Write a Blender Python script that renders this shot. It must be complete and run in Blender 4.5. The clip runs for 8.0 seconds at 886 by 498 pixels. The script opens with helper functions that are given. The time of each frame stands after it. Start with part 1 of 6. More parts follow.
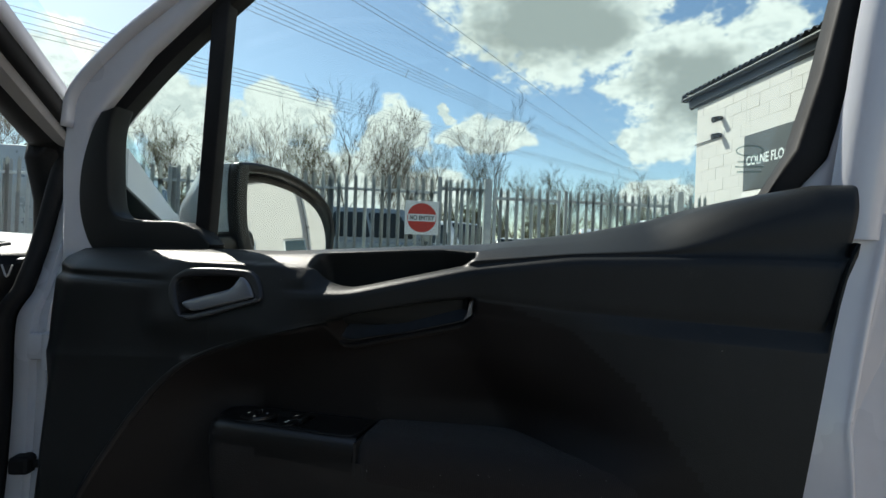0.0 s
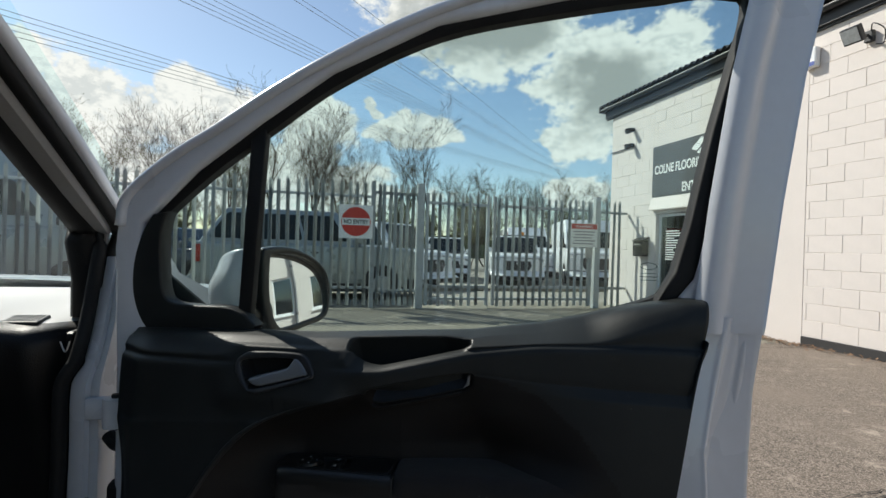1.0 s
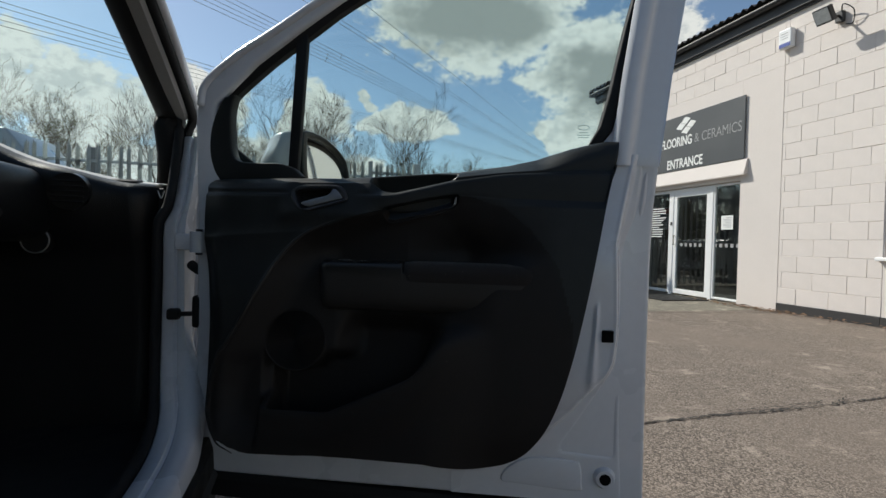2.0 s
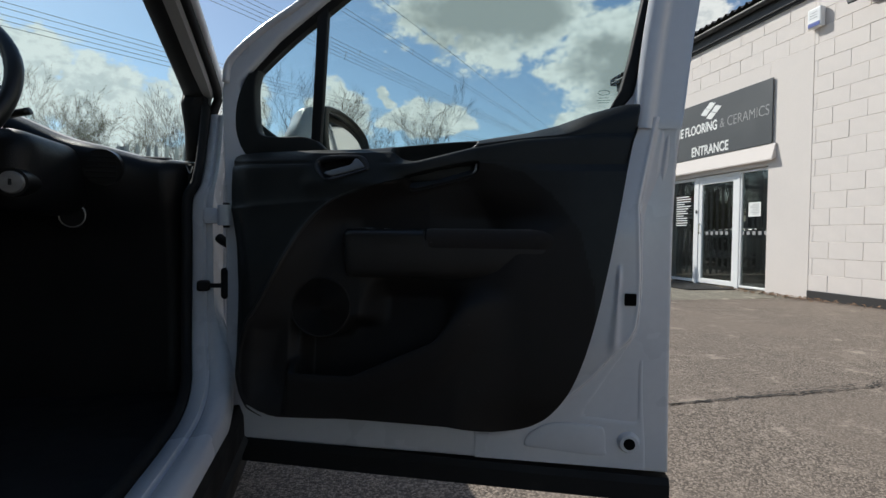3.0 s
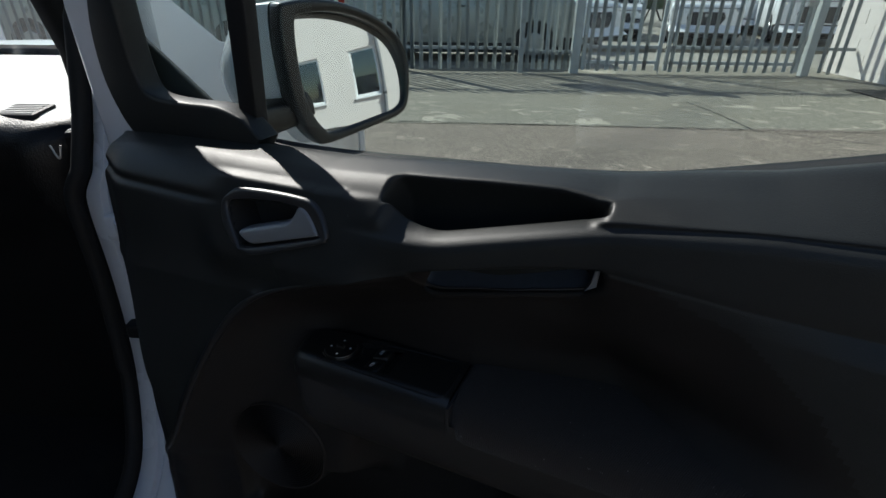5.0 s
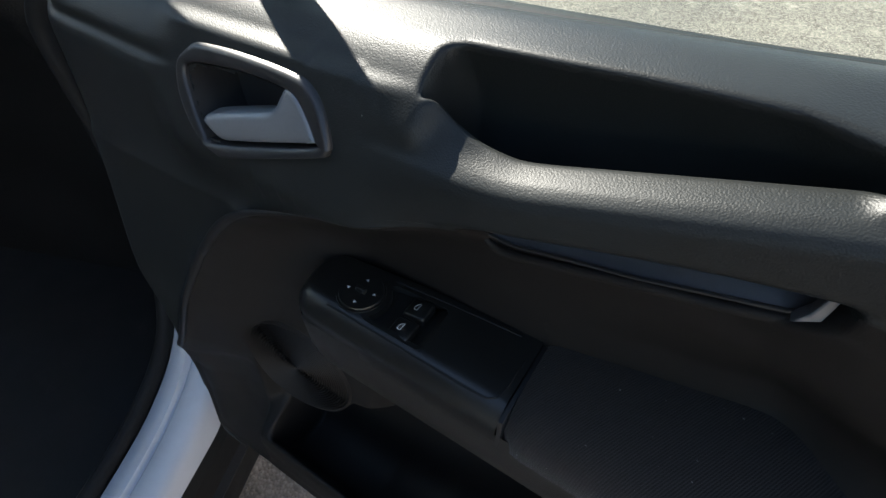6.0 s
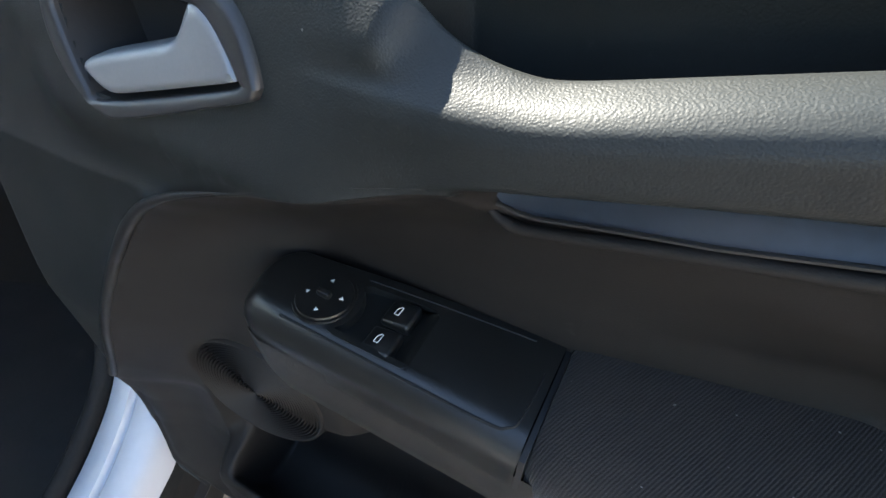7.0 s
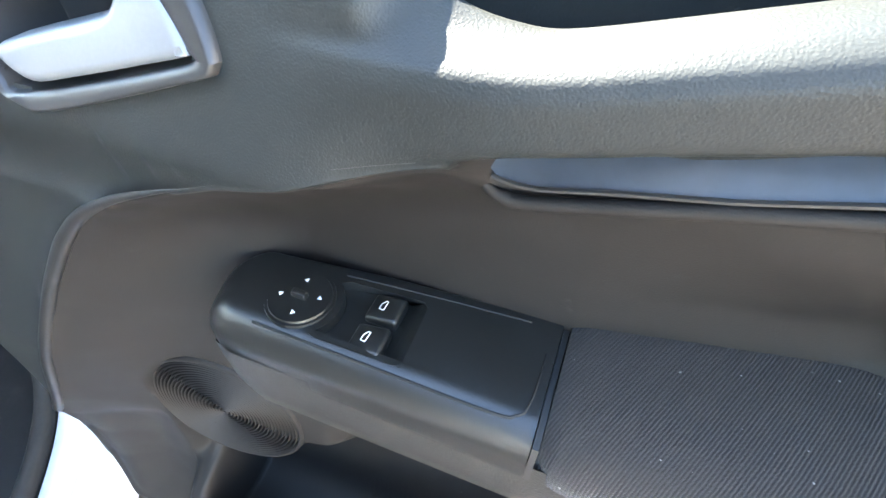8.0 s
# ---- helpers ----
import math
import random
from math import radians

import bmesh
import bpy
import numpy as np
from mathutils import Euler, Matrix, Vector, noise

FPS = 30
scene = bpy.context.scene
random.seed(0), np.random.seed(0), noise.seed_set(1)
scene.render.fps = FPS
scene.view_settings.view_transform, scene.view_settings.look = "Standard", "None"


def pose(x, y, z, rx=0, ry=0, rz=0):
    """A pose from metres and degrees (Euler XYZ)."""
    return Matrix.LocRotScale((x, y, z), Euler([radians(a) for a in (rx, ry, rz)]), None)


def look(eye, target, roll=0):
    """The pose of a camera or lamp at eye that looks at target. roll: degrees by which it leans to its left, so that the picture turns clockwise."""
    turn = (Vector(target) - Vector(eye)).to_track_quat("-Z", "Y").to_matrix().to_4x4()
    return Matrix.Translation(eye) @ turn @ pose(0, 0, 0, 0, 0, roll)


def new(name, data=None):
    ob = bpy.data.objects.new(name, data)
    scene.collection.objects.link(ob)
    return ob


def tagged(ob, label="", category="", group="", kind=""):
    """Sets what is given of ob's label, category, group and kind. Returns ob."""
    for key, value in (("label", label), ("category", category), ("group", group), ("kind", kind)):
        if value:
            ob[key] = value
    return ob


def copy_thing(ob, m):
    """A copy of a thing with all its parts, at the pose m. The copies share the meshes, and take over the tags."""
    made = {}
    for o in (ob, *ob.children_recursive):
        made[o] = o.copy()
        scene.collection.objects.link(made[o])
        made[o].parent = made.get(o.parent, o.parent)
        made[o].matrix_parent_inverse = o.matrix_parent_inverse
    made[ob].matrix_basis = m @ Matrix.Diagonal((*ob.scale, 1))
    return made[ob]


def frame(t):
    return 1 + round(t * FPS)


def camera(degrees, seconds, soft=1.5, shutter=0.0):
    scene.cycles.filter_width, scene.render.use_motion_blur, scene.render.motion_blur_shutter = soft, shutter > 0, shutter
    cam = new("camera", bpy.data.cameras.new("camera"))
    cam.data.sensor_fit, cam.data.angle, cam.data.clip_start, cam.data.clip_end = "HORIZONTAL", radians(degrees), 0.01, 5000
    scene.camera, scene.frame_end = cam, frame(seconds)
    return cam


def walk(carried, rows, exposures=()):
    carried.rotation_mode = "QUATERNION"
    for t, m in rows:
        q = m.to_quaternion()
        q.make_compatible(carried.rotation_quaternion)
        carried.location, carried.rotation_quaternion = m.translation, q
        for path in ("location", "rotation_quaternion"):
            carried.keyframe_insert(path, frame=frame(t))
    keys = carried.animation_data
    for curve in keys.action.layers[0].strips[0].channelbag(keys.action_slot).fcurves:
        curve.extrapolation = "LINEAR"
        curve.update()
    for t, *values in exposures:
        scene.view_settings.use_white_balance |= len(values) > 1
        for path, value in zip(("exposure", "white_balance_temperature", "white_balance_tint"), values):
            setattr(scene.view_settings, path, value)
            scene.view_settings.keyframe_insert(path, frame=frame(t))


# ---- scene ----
cam = camera(83.0, 8.0)
PATH = [
    (0, (0.541, -0.839, 1.036), (0.747, 1.151, 1.041), 2.1),
    (0.5, (0.483, -0.802, 1.078), (0.874, 1.16, 1.08), 2.0),
    (1, (0.396, -1.047, 1.177), (0.883, 0.893, 1.173), 1.7),
    (1.5, (0.359, -1.288, 1.059), (0.866, 0.647, 1.042), 1.6),
    (2, (0.322, -1.376, 0.885), (0.83, 0.558, 0.854), 1.5),
    (2.1, (0.32, -1.391, 0.865), (0.822, 0.545, 0.838), 1.3),
    (3.5, (0.319, -1.381, 0.819), (0.728, 0.576, 0.753), 0.8),
    (4, (0.397, -1.279, 0.933), (0.806, 0.677, 0.851), 0.6),
    (4.5, (0.476, -0.907, 1.102), (0.741, 1.059, 0.846), 0.2),
    (4.8, (0.5, -0.739, 1.167), (0.545, 1.161, 0.542), -0.1),
    (5, (0.522, -0.661, 1.175), (0.44, 1.121, 0.271), 0.4),
    (5.2, (0.534, -0.605, 1.174), (0.322, 1.032, 0.044), 0.1),
    (6.3, (0.49, -0.438, 1.11), (0.194, 0.934, -0.316), 0.1),
    (6.5, (0.484, -0.429, 1.098), (0.214, 0.955, -0.32), 0.0),
    (7, (0.488, -0.412, 1.064), (0.294, 0.985, -0.353), -0.1),
    (7.5, (0.483, -0.408, 1.052), (0.414, 0.993, -0.374), 0.4),
    (8, (0.47, -0.405, 1.048), (0.47, 0.993, -0.382), 0.6),
]
EXPOSURES = [(0.0, 0.50, 6600, 5), (1.0, 0.24, 6600, 5), (2.0, -0.06, 6500, 5), (3.5, 0.06, 6300, 6), (4.5, 0.34, 6300, 6), (4.8, 0.2, 6300, 8), (5.2, 0.38, 6400, 8), (6.3, 2.15, 6600, 6), (6.5, 2.3, 6600, 6), (7.0, 3.1, 6700, 6), (7.5, 4.55, 6800, 6), (8.0, 5.04, 6900, 6)]
walk(cam, [(t, look(eye, target, roll)) for t, eye, target, roll in PATH], EXPOSURES)

# ---- light ----
SUN_EL, SUN_AZ = radians(41), radians(-39)      # azimuth from +y towards +x
sun_dir = Vector((math.sin(SUN_AZ) * math.cos(SUN_EL), math.cos(SUN_AZ) * math.cos(SUN_EL), math.sin(SUN_EL)))
sun = new("sun", bpy.data.lights.new("sun", "SUN"))
sun.data.energy, sun.data.angle, sun.data.color = 4.7, radians(0.53), (1.0, 0.95, 0.88)
sun.matrix_world = look(sun_dir * 50, (0, 0, 0))


class Net:
    """A node tree written as short calls."""

    def __init__(self, tree):
        self.tree = tree
        tree.nodes.clear()

    def n(self, kind, values=(), **props):
        node = self.tree.nodes.new(kind)
        if "operation" in props:
            node.operation = props["operation"]
        if "use_clamp" in props:
            node.use_clamp = props["use_clamp"]
        if "interpolation_type" in props:
            node.interpolation_type = props["interpolation_type"]
        if "data_type" in props:
            node.data_type = props["data_type"]
        if "feature" in props:
            node.feature = props["feature"]
        if "bands_direction" in props:
            node.bands_direction = props["bands_direction"]
        for key, value in dict(values).items():
            if isinstance(value, bpy.types.NodeSocket):
                self.tree.links.new(value, node.inputs[key])
            else:
                node.inputs[key].default_value = value
        return node

    def math(self, op, a, b=0.0, c=0.0, clamp=False):
        return self.n("ShaderNodeMath", {0: a, 1: b, 2: c}, operation=op, use_clamp=clamp).outputs[0]

    def vmath(self, op, a, b=(0, 0, 0)):
        return self.n("ShaderNodeVectorMath", {0: a, 1: b}, operation=op)

    def noise(self, vec, scale, detail=4.0, rough=0.55, distort=0.0):
        return self.n("ShaderNodeTexNoise", {"Vector": vec, "Scale": scale, "Detail": detail, "Roughness": rough, "Distortion": distort}).outputs[0]

    def ramp(self, x, lo, hi, a=0.0, b=1.0, smooth=True):
        return self.n("ShaderNodeMapRange", {0: x, 1: lo, 2: hi, 3: a, 4: b}, interpolation_type="SMOOTHSTEP" if smooth else "LINEAR").outputs[0]

    def mix(self, f, a, b):
        return self.n("ShaderNodeMix", {0: f, 6: a, 7: b}, data_type="RGBA").outputs[2]


world = bpy.data.worlds.new("sky")
scene.world = world
world.use_nodes = True
w = Net(world.node_tree)
tex = w.n("ShaderNodeTexCoord").outputs["Generated"]
unit = w.vmath("NORMALIZE", tex).outputs[0]
sky = w.n("ShaderNodeTexSky")
sky.sky_type, sky.sun_disc, sky.sun_elevation, sky.sun_rotation = "NISHITA", False, SUN_EL, SUN_AZ
sky.air_density, sky.dust_density, sky.ozone_density = 1.0, 0.45, 1.5
stretched = w.vmath("MULTIPLY", unit, (1.0, 1.0, 1.5)).outputs[0]
# azimuth and elevation of the view, in degrees, stirred by two scales of billows
split = w.n("ShaderNodeSeparateXYZ", {0: unit})
stir_a = w.n("ShaderNodeTexNoise", {"Vector": stretched, "Scale": 9.0, "Detail": 3.0, "Roughness": 0.5}).outputs["Color"]
stir_b = w.n("ShaderNodeSeparateColor", {0: stir_a})
az = w.math("MULTIPLY", w.math("ARCTAN2", split.outputs[0], split.outputs[1]), 57.29578)
az = w.math("ADD", az, w.math("MULTIPLY", w.math("SUBTRACT", stir_b.outputs[0], 0.5), 9.0))
el = w.math("MULTIPLY", w.math("ARCSINE", split.outputs[2]), 57.29578)
el = w.math("ADD", el, w.math("MULTIPLY", w.math("SUBTRACT", stir_b.outputs[1], 0.5), 5.0))


def heap(a0, e0, ra, rb):
    """One oval of the cloud field: 1 in its middle, 0 at its rim, falling on outside."""
    da = w.math("MULTIPLY", w.math("SUBTRACT", az, a0), 1.0 / ra)
    de = w.math("MULTIPLY", w.math("SUBTRACT", el, e0), 1.0 / rb)
    return w.math("SUBTRACT", 1.0, w.math("SQRT", w.math("ADD", w.math("MULTIPLY", da, da), w.math("MULTIPLY", de, de))))


# heaps of cumulus: azimuth, elevation and half extents in degrees
HEAPS = [(18, 26, 15.5, 8.6), (31, 18, 8.5, 6.8), (39, 20, 3.5, 4.5), (29, 12.5, 4.5, 3.2), (0, 12, 4.5, 4.6), (10, 13, 5.5, 2.6), (5.5, 15.5, 1.6, 1.8), (25.5, 12.3, 2.2, 1.3), (28, 7.0, 5.0, 2.3),
         (-13, 13, 6.0, 4.6), (-21.5, 12, 6.5, 5.4), (-31, 14, 8.5, 5.5), (-46, 14, 10, 6), (-8, 6.5, 22, 4.2), (70, 32, 18, 10), (-100, 34, 20, 9)]
field = -0.8
for heap_row in HEAPS:
    field = w.math("MAXIMUM", heap(*heap_row), field)
field = w.math("MINIMUM", field, 0.62)
billow = w.math("SUBTRACT", w.noise(stretched, 15.0, 9.0, 0.58), 0.5)
puff = w.math("SUBTRACT", w.noise(stretched, 46.0, 6.0, 0.6), 0.5)
shape = w.math("ADD", field, w.math("ADD", w.math("MULTIPLY", billow, 1.15), w.math("MULTIPLY", puff, 0.50)))
cover = w.ramp(shape, 0.02, 0.27)
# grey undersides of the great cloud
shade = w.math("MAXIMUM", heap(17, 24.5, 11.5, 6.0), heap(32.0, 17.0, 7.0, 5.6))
shade = w.math("MAXIMUM", shade, w.math("SUBTRACT", w.math("MULTIPLY", shape, 0.8), 0.55))
lump = w.noise(stretched, 11.0, 7.0, 0.6)
core = w.ramp(w.math("ADD", shade, w.math("MULTIPLY", w.math("SUBTRACT", lump, 0.5), 1.1)), 0.0, 0.55)
hollow = w.ramp(w.math("ADD", w.math("MULTIPLY", puff, 1.3), billow), 0.12, -0.22)
cloud_col = w.mix(core, w.mix(hollow, (1.06, 1.06, 1.04, 1), (0.80, 0.83, 0.84, 1)), (0.45, 0.475, 0.47, 1))
cloud = w.n("ShaderNodeBackground", {"Color": cloud_col, "Strength": 0.76})
clear = w.n("ShaderNodeBackground", {"Color": sky.outputs[0], "Strength": 0.112})
both = w.n("ShaderNodeMixShader", {0: cover, 1: clear.outputs[0], 2: cloud.outputs[0]})
w.n("ShaderNodeOutputWorld", {0: both.outputs[0]})


# ---- materials ----
def surface(name, colour, rough=0.5, metal=0.0, vary=0.12, scale=3.0, grain=60.0, bump=0.0, bump_scale=None, coat=0.0, specular=0.5, stain=None, stain_scale=1.2, stain_at=(0.52, 0.68), sheen=0.0, per_object=0.0):
    """A painted, cast or mineral surface: base colour with broad and fine variation, stains and relief."""
    m = bpy.data.materials.new(name)
    m.use_nodes = True
    k = Net(m.node_tree)
    at = k.n("ShaderNodeTexCoord").outputs["Object"]
    broad, fine = k.noise(at, scale, 5.0), k.noise(at, grain, 3.0)
    dark = tuple(c * (1 - vary) for c in colour) + (1,)
    light = tuple(min(1, c * (1 + vary)) for c in colour) + (1,)
    tone = k.math("ADD", k.math("MULTIPLY", broad, 0.6), k.math("MULTIPLY", fine, 0.4))
    if per_object:
        rnd = k.n("ShaderNodeObjectInfo").outputs["Random"]
        tone = k.math("ADD", tone, k.math("MULTIPLY", k.math("SUBTRACT", rnd, 0.5), per_object))
    col = k.mix(k.ramp(tone, 0.3, 0.7), dark, light)
    if stain:
        col = k.mix(k.ramp(k.noise(at, stain_scale, 8.0, 0.65), stain_at[0], stain_at[1]), col, tuple(stain) + (1,))
    rg = k.ramp(broad, 0.25, 0.75, max(0.02, rough * 0.85), min(1, rough * 1.15))
    shader = k.n("ShaderNodeBsdfPrincipled", {"Base Color": col, "Roughness": rg, "Metallic": metal, "Coat Weight": coat, "Coat Roughness": 0.08, "Specular IOR Level": specular, "Sheen Weight": sheen})
    if bump:
        relief = k.noise(at, bump_scale or grain, 3.0, 0.6)
        k.tree.links.new(k.n("ShaderNodeBump", {"Height": relief, "Strength": 1.0, "Distance": bump}).outputs[0], shader.inputs["Normal"])
    k.n("ShaderNodeOutputMaterial", {0: shader.outputs[0]})
    return m


def leather_grain(name, colour, rough, cell=900.0, depth=0.0006, specular=0.5):
    """Moulded plastic with a pebbled leather grain."""
    m = bpy.data.materials.new(name)
    m.use_nodes = True
    k = Net(m.node_tree)
    at = k.n("ShaderNodeTexCoord").outputs["Object"]
    warp = k.noise(at, cell * 0.4, 2.0)
    cells = k.n("ShaderNodeTexVoronoi", {"Vector": at, "Scale": cell * 0.55}, feature="SMOOTH_F1").outputs["Distance"]
    relief = k.math("ADD", k.math("MULTIPLY", cells, -0.8), k.math("MULTIPLY", warp, 0.5))
    broad = k.noise(at, 9.0, 5.0, 0.6)
    dust = k.ramp(k.noise(at, 55.0, 8.0, 0.75), 0.60, 0.80)
    col = k.mix(k.ramp(broad, 0.3, 0.7), tuple(c * 0.85 for c in colour) + (1,), tuple(c * 1.15 for c in colour) + (1,))
    col = k.mix(k.math("MULTIPLY", dust, 0.16), col, (0.12, 0.115, 0.105, 1))
    crumb = k.n("ShaderNodeTexVoronoi", {"Vector": at, "Scale": 46.0})
    pick = k.n("ShaderNodeSeparateColor", {0: crumb.outputs["Color"]}).outputs[0]
    dot = k.math("MULTIPLY", k.math("GREATER_THAN", pick, 0.78), k.math("LESS_THAN", crumb.outputs["Distance"], 0.028))
    col = k.mix(k.math("MULTIPLY", dot, 0.8), col, (0.16, 0.15, 0.14, 1))
    shader = k.n("ShaderNodeBsdfPrincipled", {"Base Color": col, "Roughness": k.ramp(broad, 0.2, 0.8, rough * 0.9, rough * 1.12), "Specular IOR Level": specular})
    k.tree.links.new(k.n("ShaderNodeBump", {"Height": relief, "Strength": 0.9, "Distance": depth}).outputs[0], shader.inputs["Normal"])
    k.n("ShaderNodeOutputMaterial", {0: shader.outputs[0]})
    return m


def twill(name, colour):
    """Woven seat cloth with diagonal ribs."""
    m = bpy.data.materials.new(name)
    m.use_nodes = True
    k = Net(m.node_tree)
    at = k.n("ShaderNodeTexCoord").outputs["Object"]
    turned = k.n("ShaderNodeMapping", {"Vector": at, "Rotation": (0, 0, radians(28))}).outputs[0]
    ribs = k.n("ShaderNodeTexWave", {"Vector": turned, "Scale": 198.0, "Distortion": 1.6, "Detail": 3.0, "Detail Scale": 3.0}, bands_direction="X").outputs[1]
    fuzz = k.noise(at, 700.0, 4.0, 0.7)
    lint = k.ramp(k.noise(at, 260.0, 2.0), 0.73, 0.78)
    tone = k.math("ADD", k.math("MULTIPLY", ribs, 0.5), k.math("MULTIPLY", fuzz, 0.6))
    col = k.mix(tone, tuple(c * 0.45 for c in colour) + (1,), tuple(c * 1.7 for c in colour) + (1,))
    col = k.mix(k.math("MULTIPLY", lint, 0.6), col, (0.35, 0.34, 0.32, 1))
    shader = k.n("ShaderNodeBsdfPrincipled", {"Base Color": col, "Roughness": 0.9, "Specular IOR Level": 0.25, "Sheen Weight": 0.12})
    k.tree.links.new(k.n("ShaderNodeBump", {"Height": tone, "Strength": 1.0, "Distance": 0.0005}).outputs[0], shader.inputs["Normal"])
    k.n("ShaderNodeOutputMaterial", {0: shader.outputs[0]})
    return m


def pane(name, tint, gloss=1.0, ior=0.035):
    """Thin flat glass: tinted see-through with the gloss of its angle."""
    m = bpy.data.materials.new(name)
    m.use_nodes = True
    k = Net(m.node_tree)
    at = k.n("ShaderNodeTexCoord").outputs["Object"]
    film = k.ramp(k.noise(at, 14.0, 6.0, 0.7), 0.3, 0.9, 0.0, 0.02)
    clear = k.n("ShaderNodeBsdfTransparent", {"Color": tuple(tint) + (1,)})
    shine = k.n("ShaderNodeBsdfGlossy", {"Color": (1, 1, 1, 1), "Roughness": 0.01})
    dusty = k.n("ShaderNodeBsdfDiffuse", {"Color": (0.7, 0.68, 0.62, 1)})
    facing = k.n("ShaderNodeLayerWeight", {"Blend": 0.5}).outputs["Facing"]
    f = k.math("MULTIPLY", k.math("ADD", k.math("MULTIPLY", k.math("POWER", facing, 5.0), 0.90), ior), gloss)
    body_mix = k.n("ShaderNodeMixShader", {0: film, 1: clear.outputs[0], 2: dusty.outputs[0]})
    k.n("ShaderNodeOutputMaterial", {0: k.n("ShaderNodeMixShader", {0: f, 1: body_mix.outputs[0], 2: shine.outputs[0]}).outputs[0]})
    return m


def ground_mat(name, colour, stone, patch, pale, flake=0.45):
    """Worn tarmac or concrete: chippings, broad patches, pale scuffs."""
    m = bpy.data.materials.new(name)
    m.use_nodes = True
    k = Net(m.node_tree)
    at = k.n("ShaderNodeTexCoord").outputs["Object"]
    chips = k.n("ShaderNodeTexVoronoi", {"Vector": at, "Scale": 135.0}).outputs["Distance"]
    chip_col = k.n("ShaderNodeTexVoronoi", {"Vector": at, "Scale": 135.0}).outputs["Color"]
    speck = k.n("ShaderNodeSeparateColor", {0: chip_col}).outputs[0]
    broad, mid = k.noise(at, 0.55, 6.0, 0.6), k.noise(at, 4.0, 8.0, 0.7)
    col = k.mix(k.ramp(speck, 0.1, 0.9), tuple(c * 0.55 for c in colour) + (1,), tuple(stone) + (1,))
    col = k.mix(k.math("MULTIPLY", k.ramp(chips, 0.42, 0.75), 0.55), col, tuple(c * 0.40 for c in colour) + (1,))
    col = k.mix(k.math("MULTIPLY", k.ramp(broad, 0.45, 0.62), 0.65), col, tuple(patch) + (1,))
    col = k.mix(k.math("MULTIPLY", k.ramp(mid, 0.56, 0.70), 0.7), col, tuple(pale) + (1,))
    scab = k.ramp(k.noise(at, 1.7, 10.0, 0.72, 0.6), 0.555, 0.60)
    col = k.mix(k.math("MULTIPLY", scab, flake), col, tuple(pale) + (1,))
    edge = k.math("MULTIPLY", k.ramp(k.noise(at, 1.7, 10.0, 0.72, 0.6), 0.525, 0.555), k.math("SUBTRACT", 1.0, scab))
    col = k.mix(k.math("MULTIPLY", edge, flake * 0.7), col, tuple(c * 0.45 for c in colour) + (1,))
    relief = k.math("ADD", k.math("MULTIPLY", chips, -0.5), k.math("MULTIPLY", mid, 0.8))
    shader = k.n("ShaderNodeBsdfPrincipled", {"Base Color": col, "Roughness": 0.9, "Specular IOR Level": 0.3})
    k.tree.links.new(k.n("ShaderNodeBump", {"Height": relief, "Strength": 0.8, "Distance": 0.008}).outputs[0], shader.inputs["Normal"])
    k.n("ShaderNodeOutputMaterial", {0: shader.outputs[0]})
    return m


white_paint = surface("white_van_paint", (0.62, 0.635, 0.67), 0.28, coat=0.5, vary=0.03, scale=2.0, stain=(0.55, 0.54, 0.50), stain_scale=5.0, stain_at=(0.66, 0.86))
trim_black = leather_grain("door_trim_plastic", (0.0158, 0.0176, 0.0172), 0.45, cell=2200.0, depth=0.00017, specular=0.25)
trim_grey = leather_grain("lower_trim_plastic", (0.020, 0.0185, 0.017), 0.55, cell=1300.0, depth=0.0003, specular=0.4)
# same plastic as the upper trim; warm bounced light put into its brown tint
trim_bounce = leather_grain("bounce_tinted_trim_plastic", (0.0122, 0.0106, 0.0097), 0.62, cell=2300.0, depth=0.00012, specular=0.26)
satin_black = surface("satin_black_plastic", (0.0105, 0.0105, 0.0098), 0.34, vary=0.15, scale=18.0, grain=500.0, bump=0.00008, bump_scale=1600.0, stain=(0.09, 0.09, 0.085), stain_scale=40.0, stain_at=(0.68, 0.95))
rubber = surface("black_rubber", (0.009, 0.009, 0.0092), 0.66, vary=0.2, scale=12.0, grain=200.0, bump=0.0002, bump_scale=400.0, specular=0.3, stain=(0.030, 0.029, 0.026), stain_scale=14.0, stain_at=(0.6, 0.9))
dash_black = leather_grain("dashboard_plastic", (0.008, 0.0084, 0.0088), 0.42, cell=900.0, depth=0.0006, specular=0.25)
# pale grey puts the sun's glare on the dashboard top into the colour
dash_glare = surface("sun_glare_dashboard_top", (0.46, 0.46, 0.45), 0.6, vary=0.06, scale=8.0, grain=300.0, bump=0.0003, bump_scale=900.0)
silver_plastic = surface("silver_painted_plastic", (0.18, 0.19, 0.20), 0.33, metal=0.3, vary=0.05, scale=20.0, grain=600.0, coat=0.15)
bead_black = surface("rim_plastic", (0.0150, 0.0145, 0.0142), 0.40, vary=0.1, scale=20.0, grain=900.0, bump=0.00006, bump_scale=2200.0)
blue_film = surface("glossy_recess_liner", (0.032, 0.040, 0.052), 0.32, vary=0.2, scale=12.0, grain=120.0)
bezel_black = surface("bezel_plastic", (0.020, 0.020, 0.0205), 0.38, vary=0.12, scale=20.0, grain=600.0)
cloth = twill("armrest_cloth", (0.0172, 0.0148, 0.0136))
mark_white = surface("white_print", (0.78, 0.78, 0.76), 0.5, vary=0.05, grain=800.0)
chrome = surface("bright_chrome", (0.8, 0.8, 0.8), 0.12, metal=1.0, vary=0.04)
mirror_face = surface("mirror_silver", (0.86, 0.87, 0.87), 0.02, metal=1.0, vary=0.01)
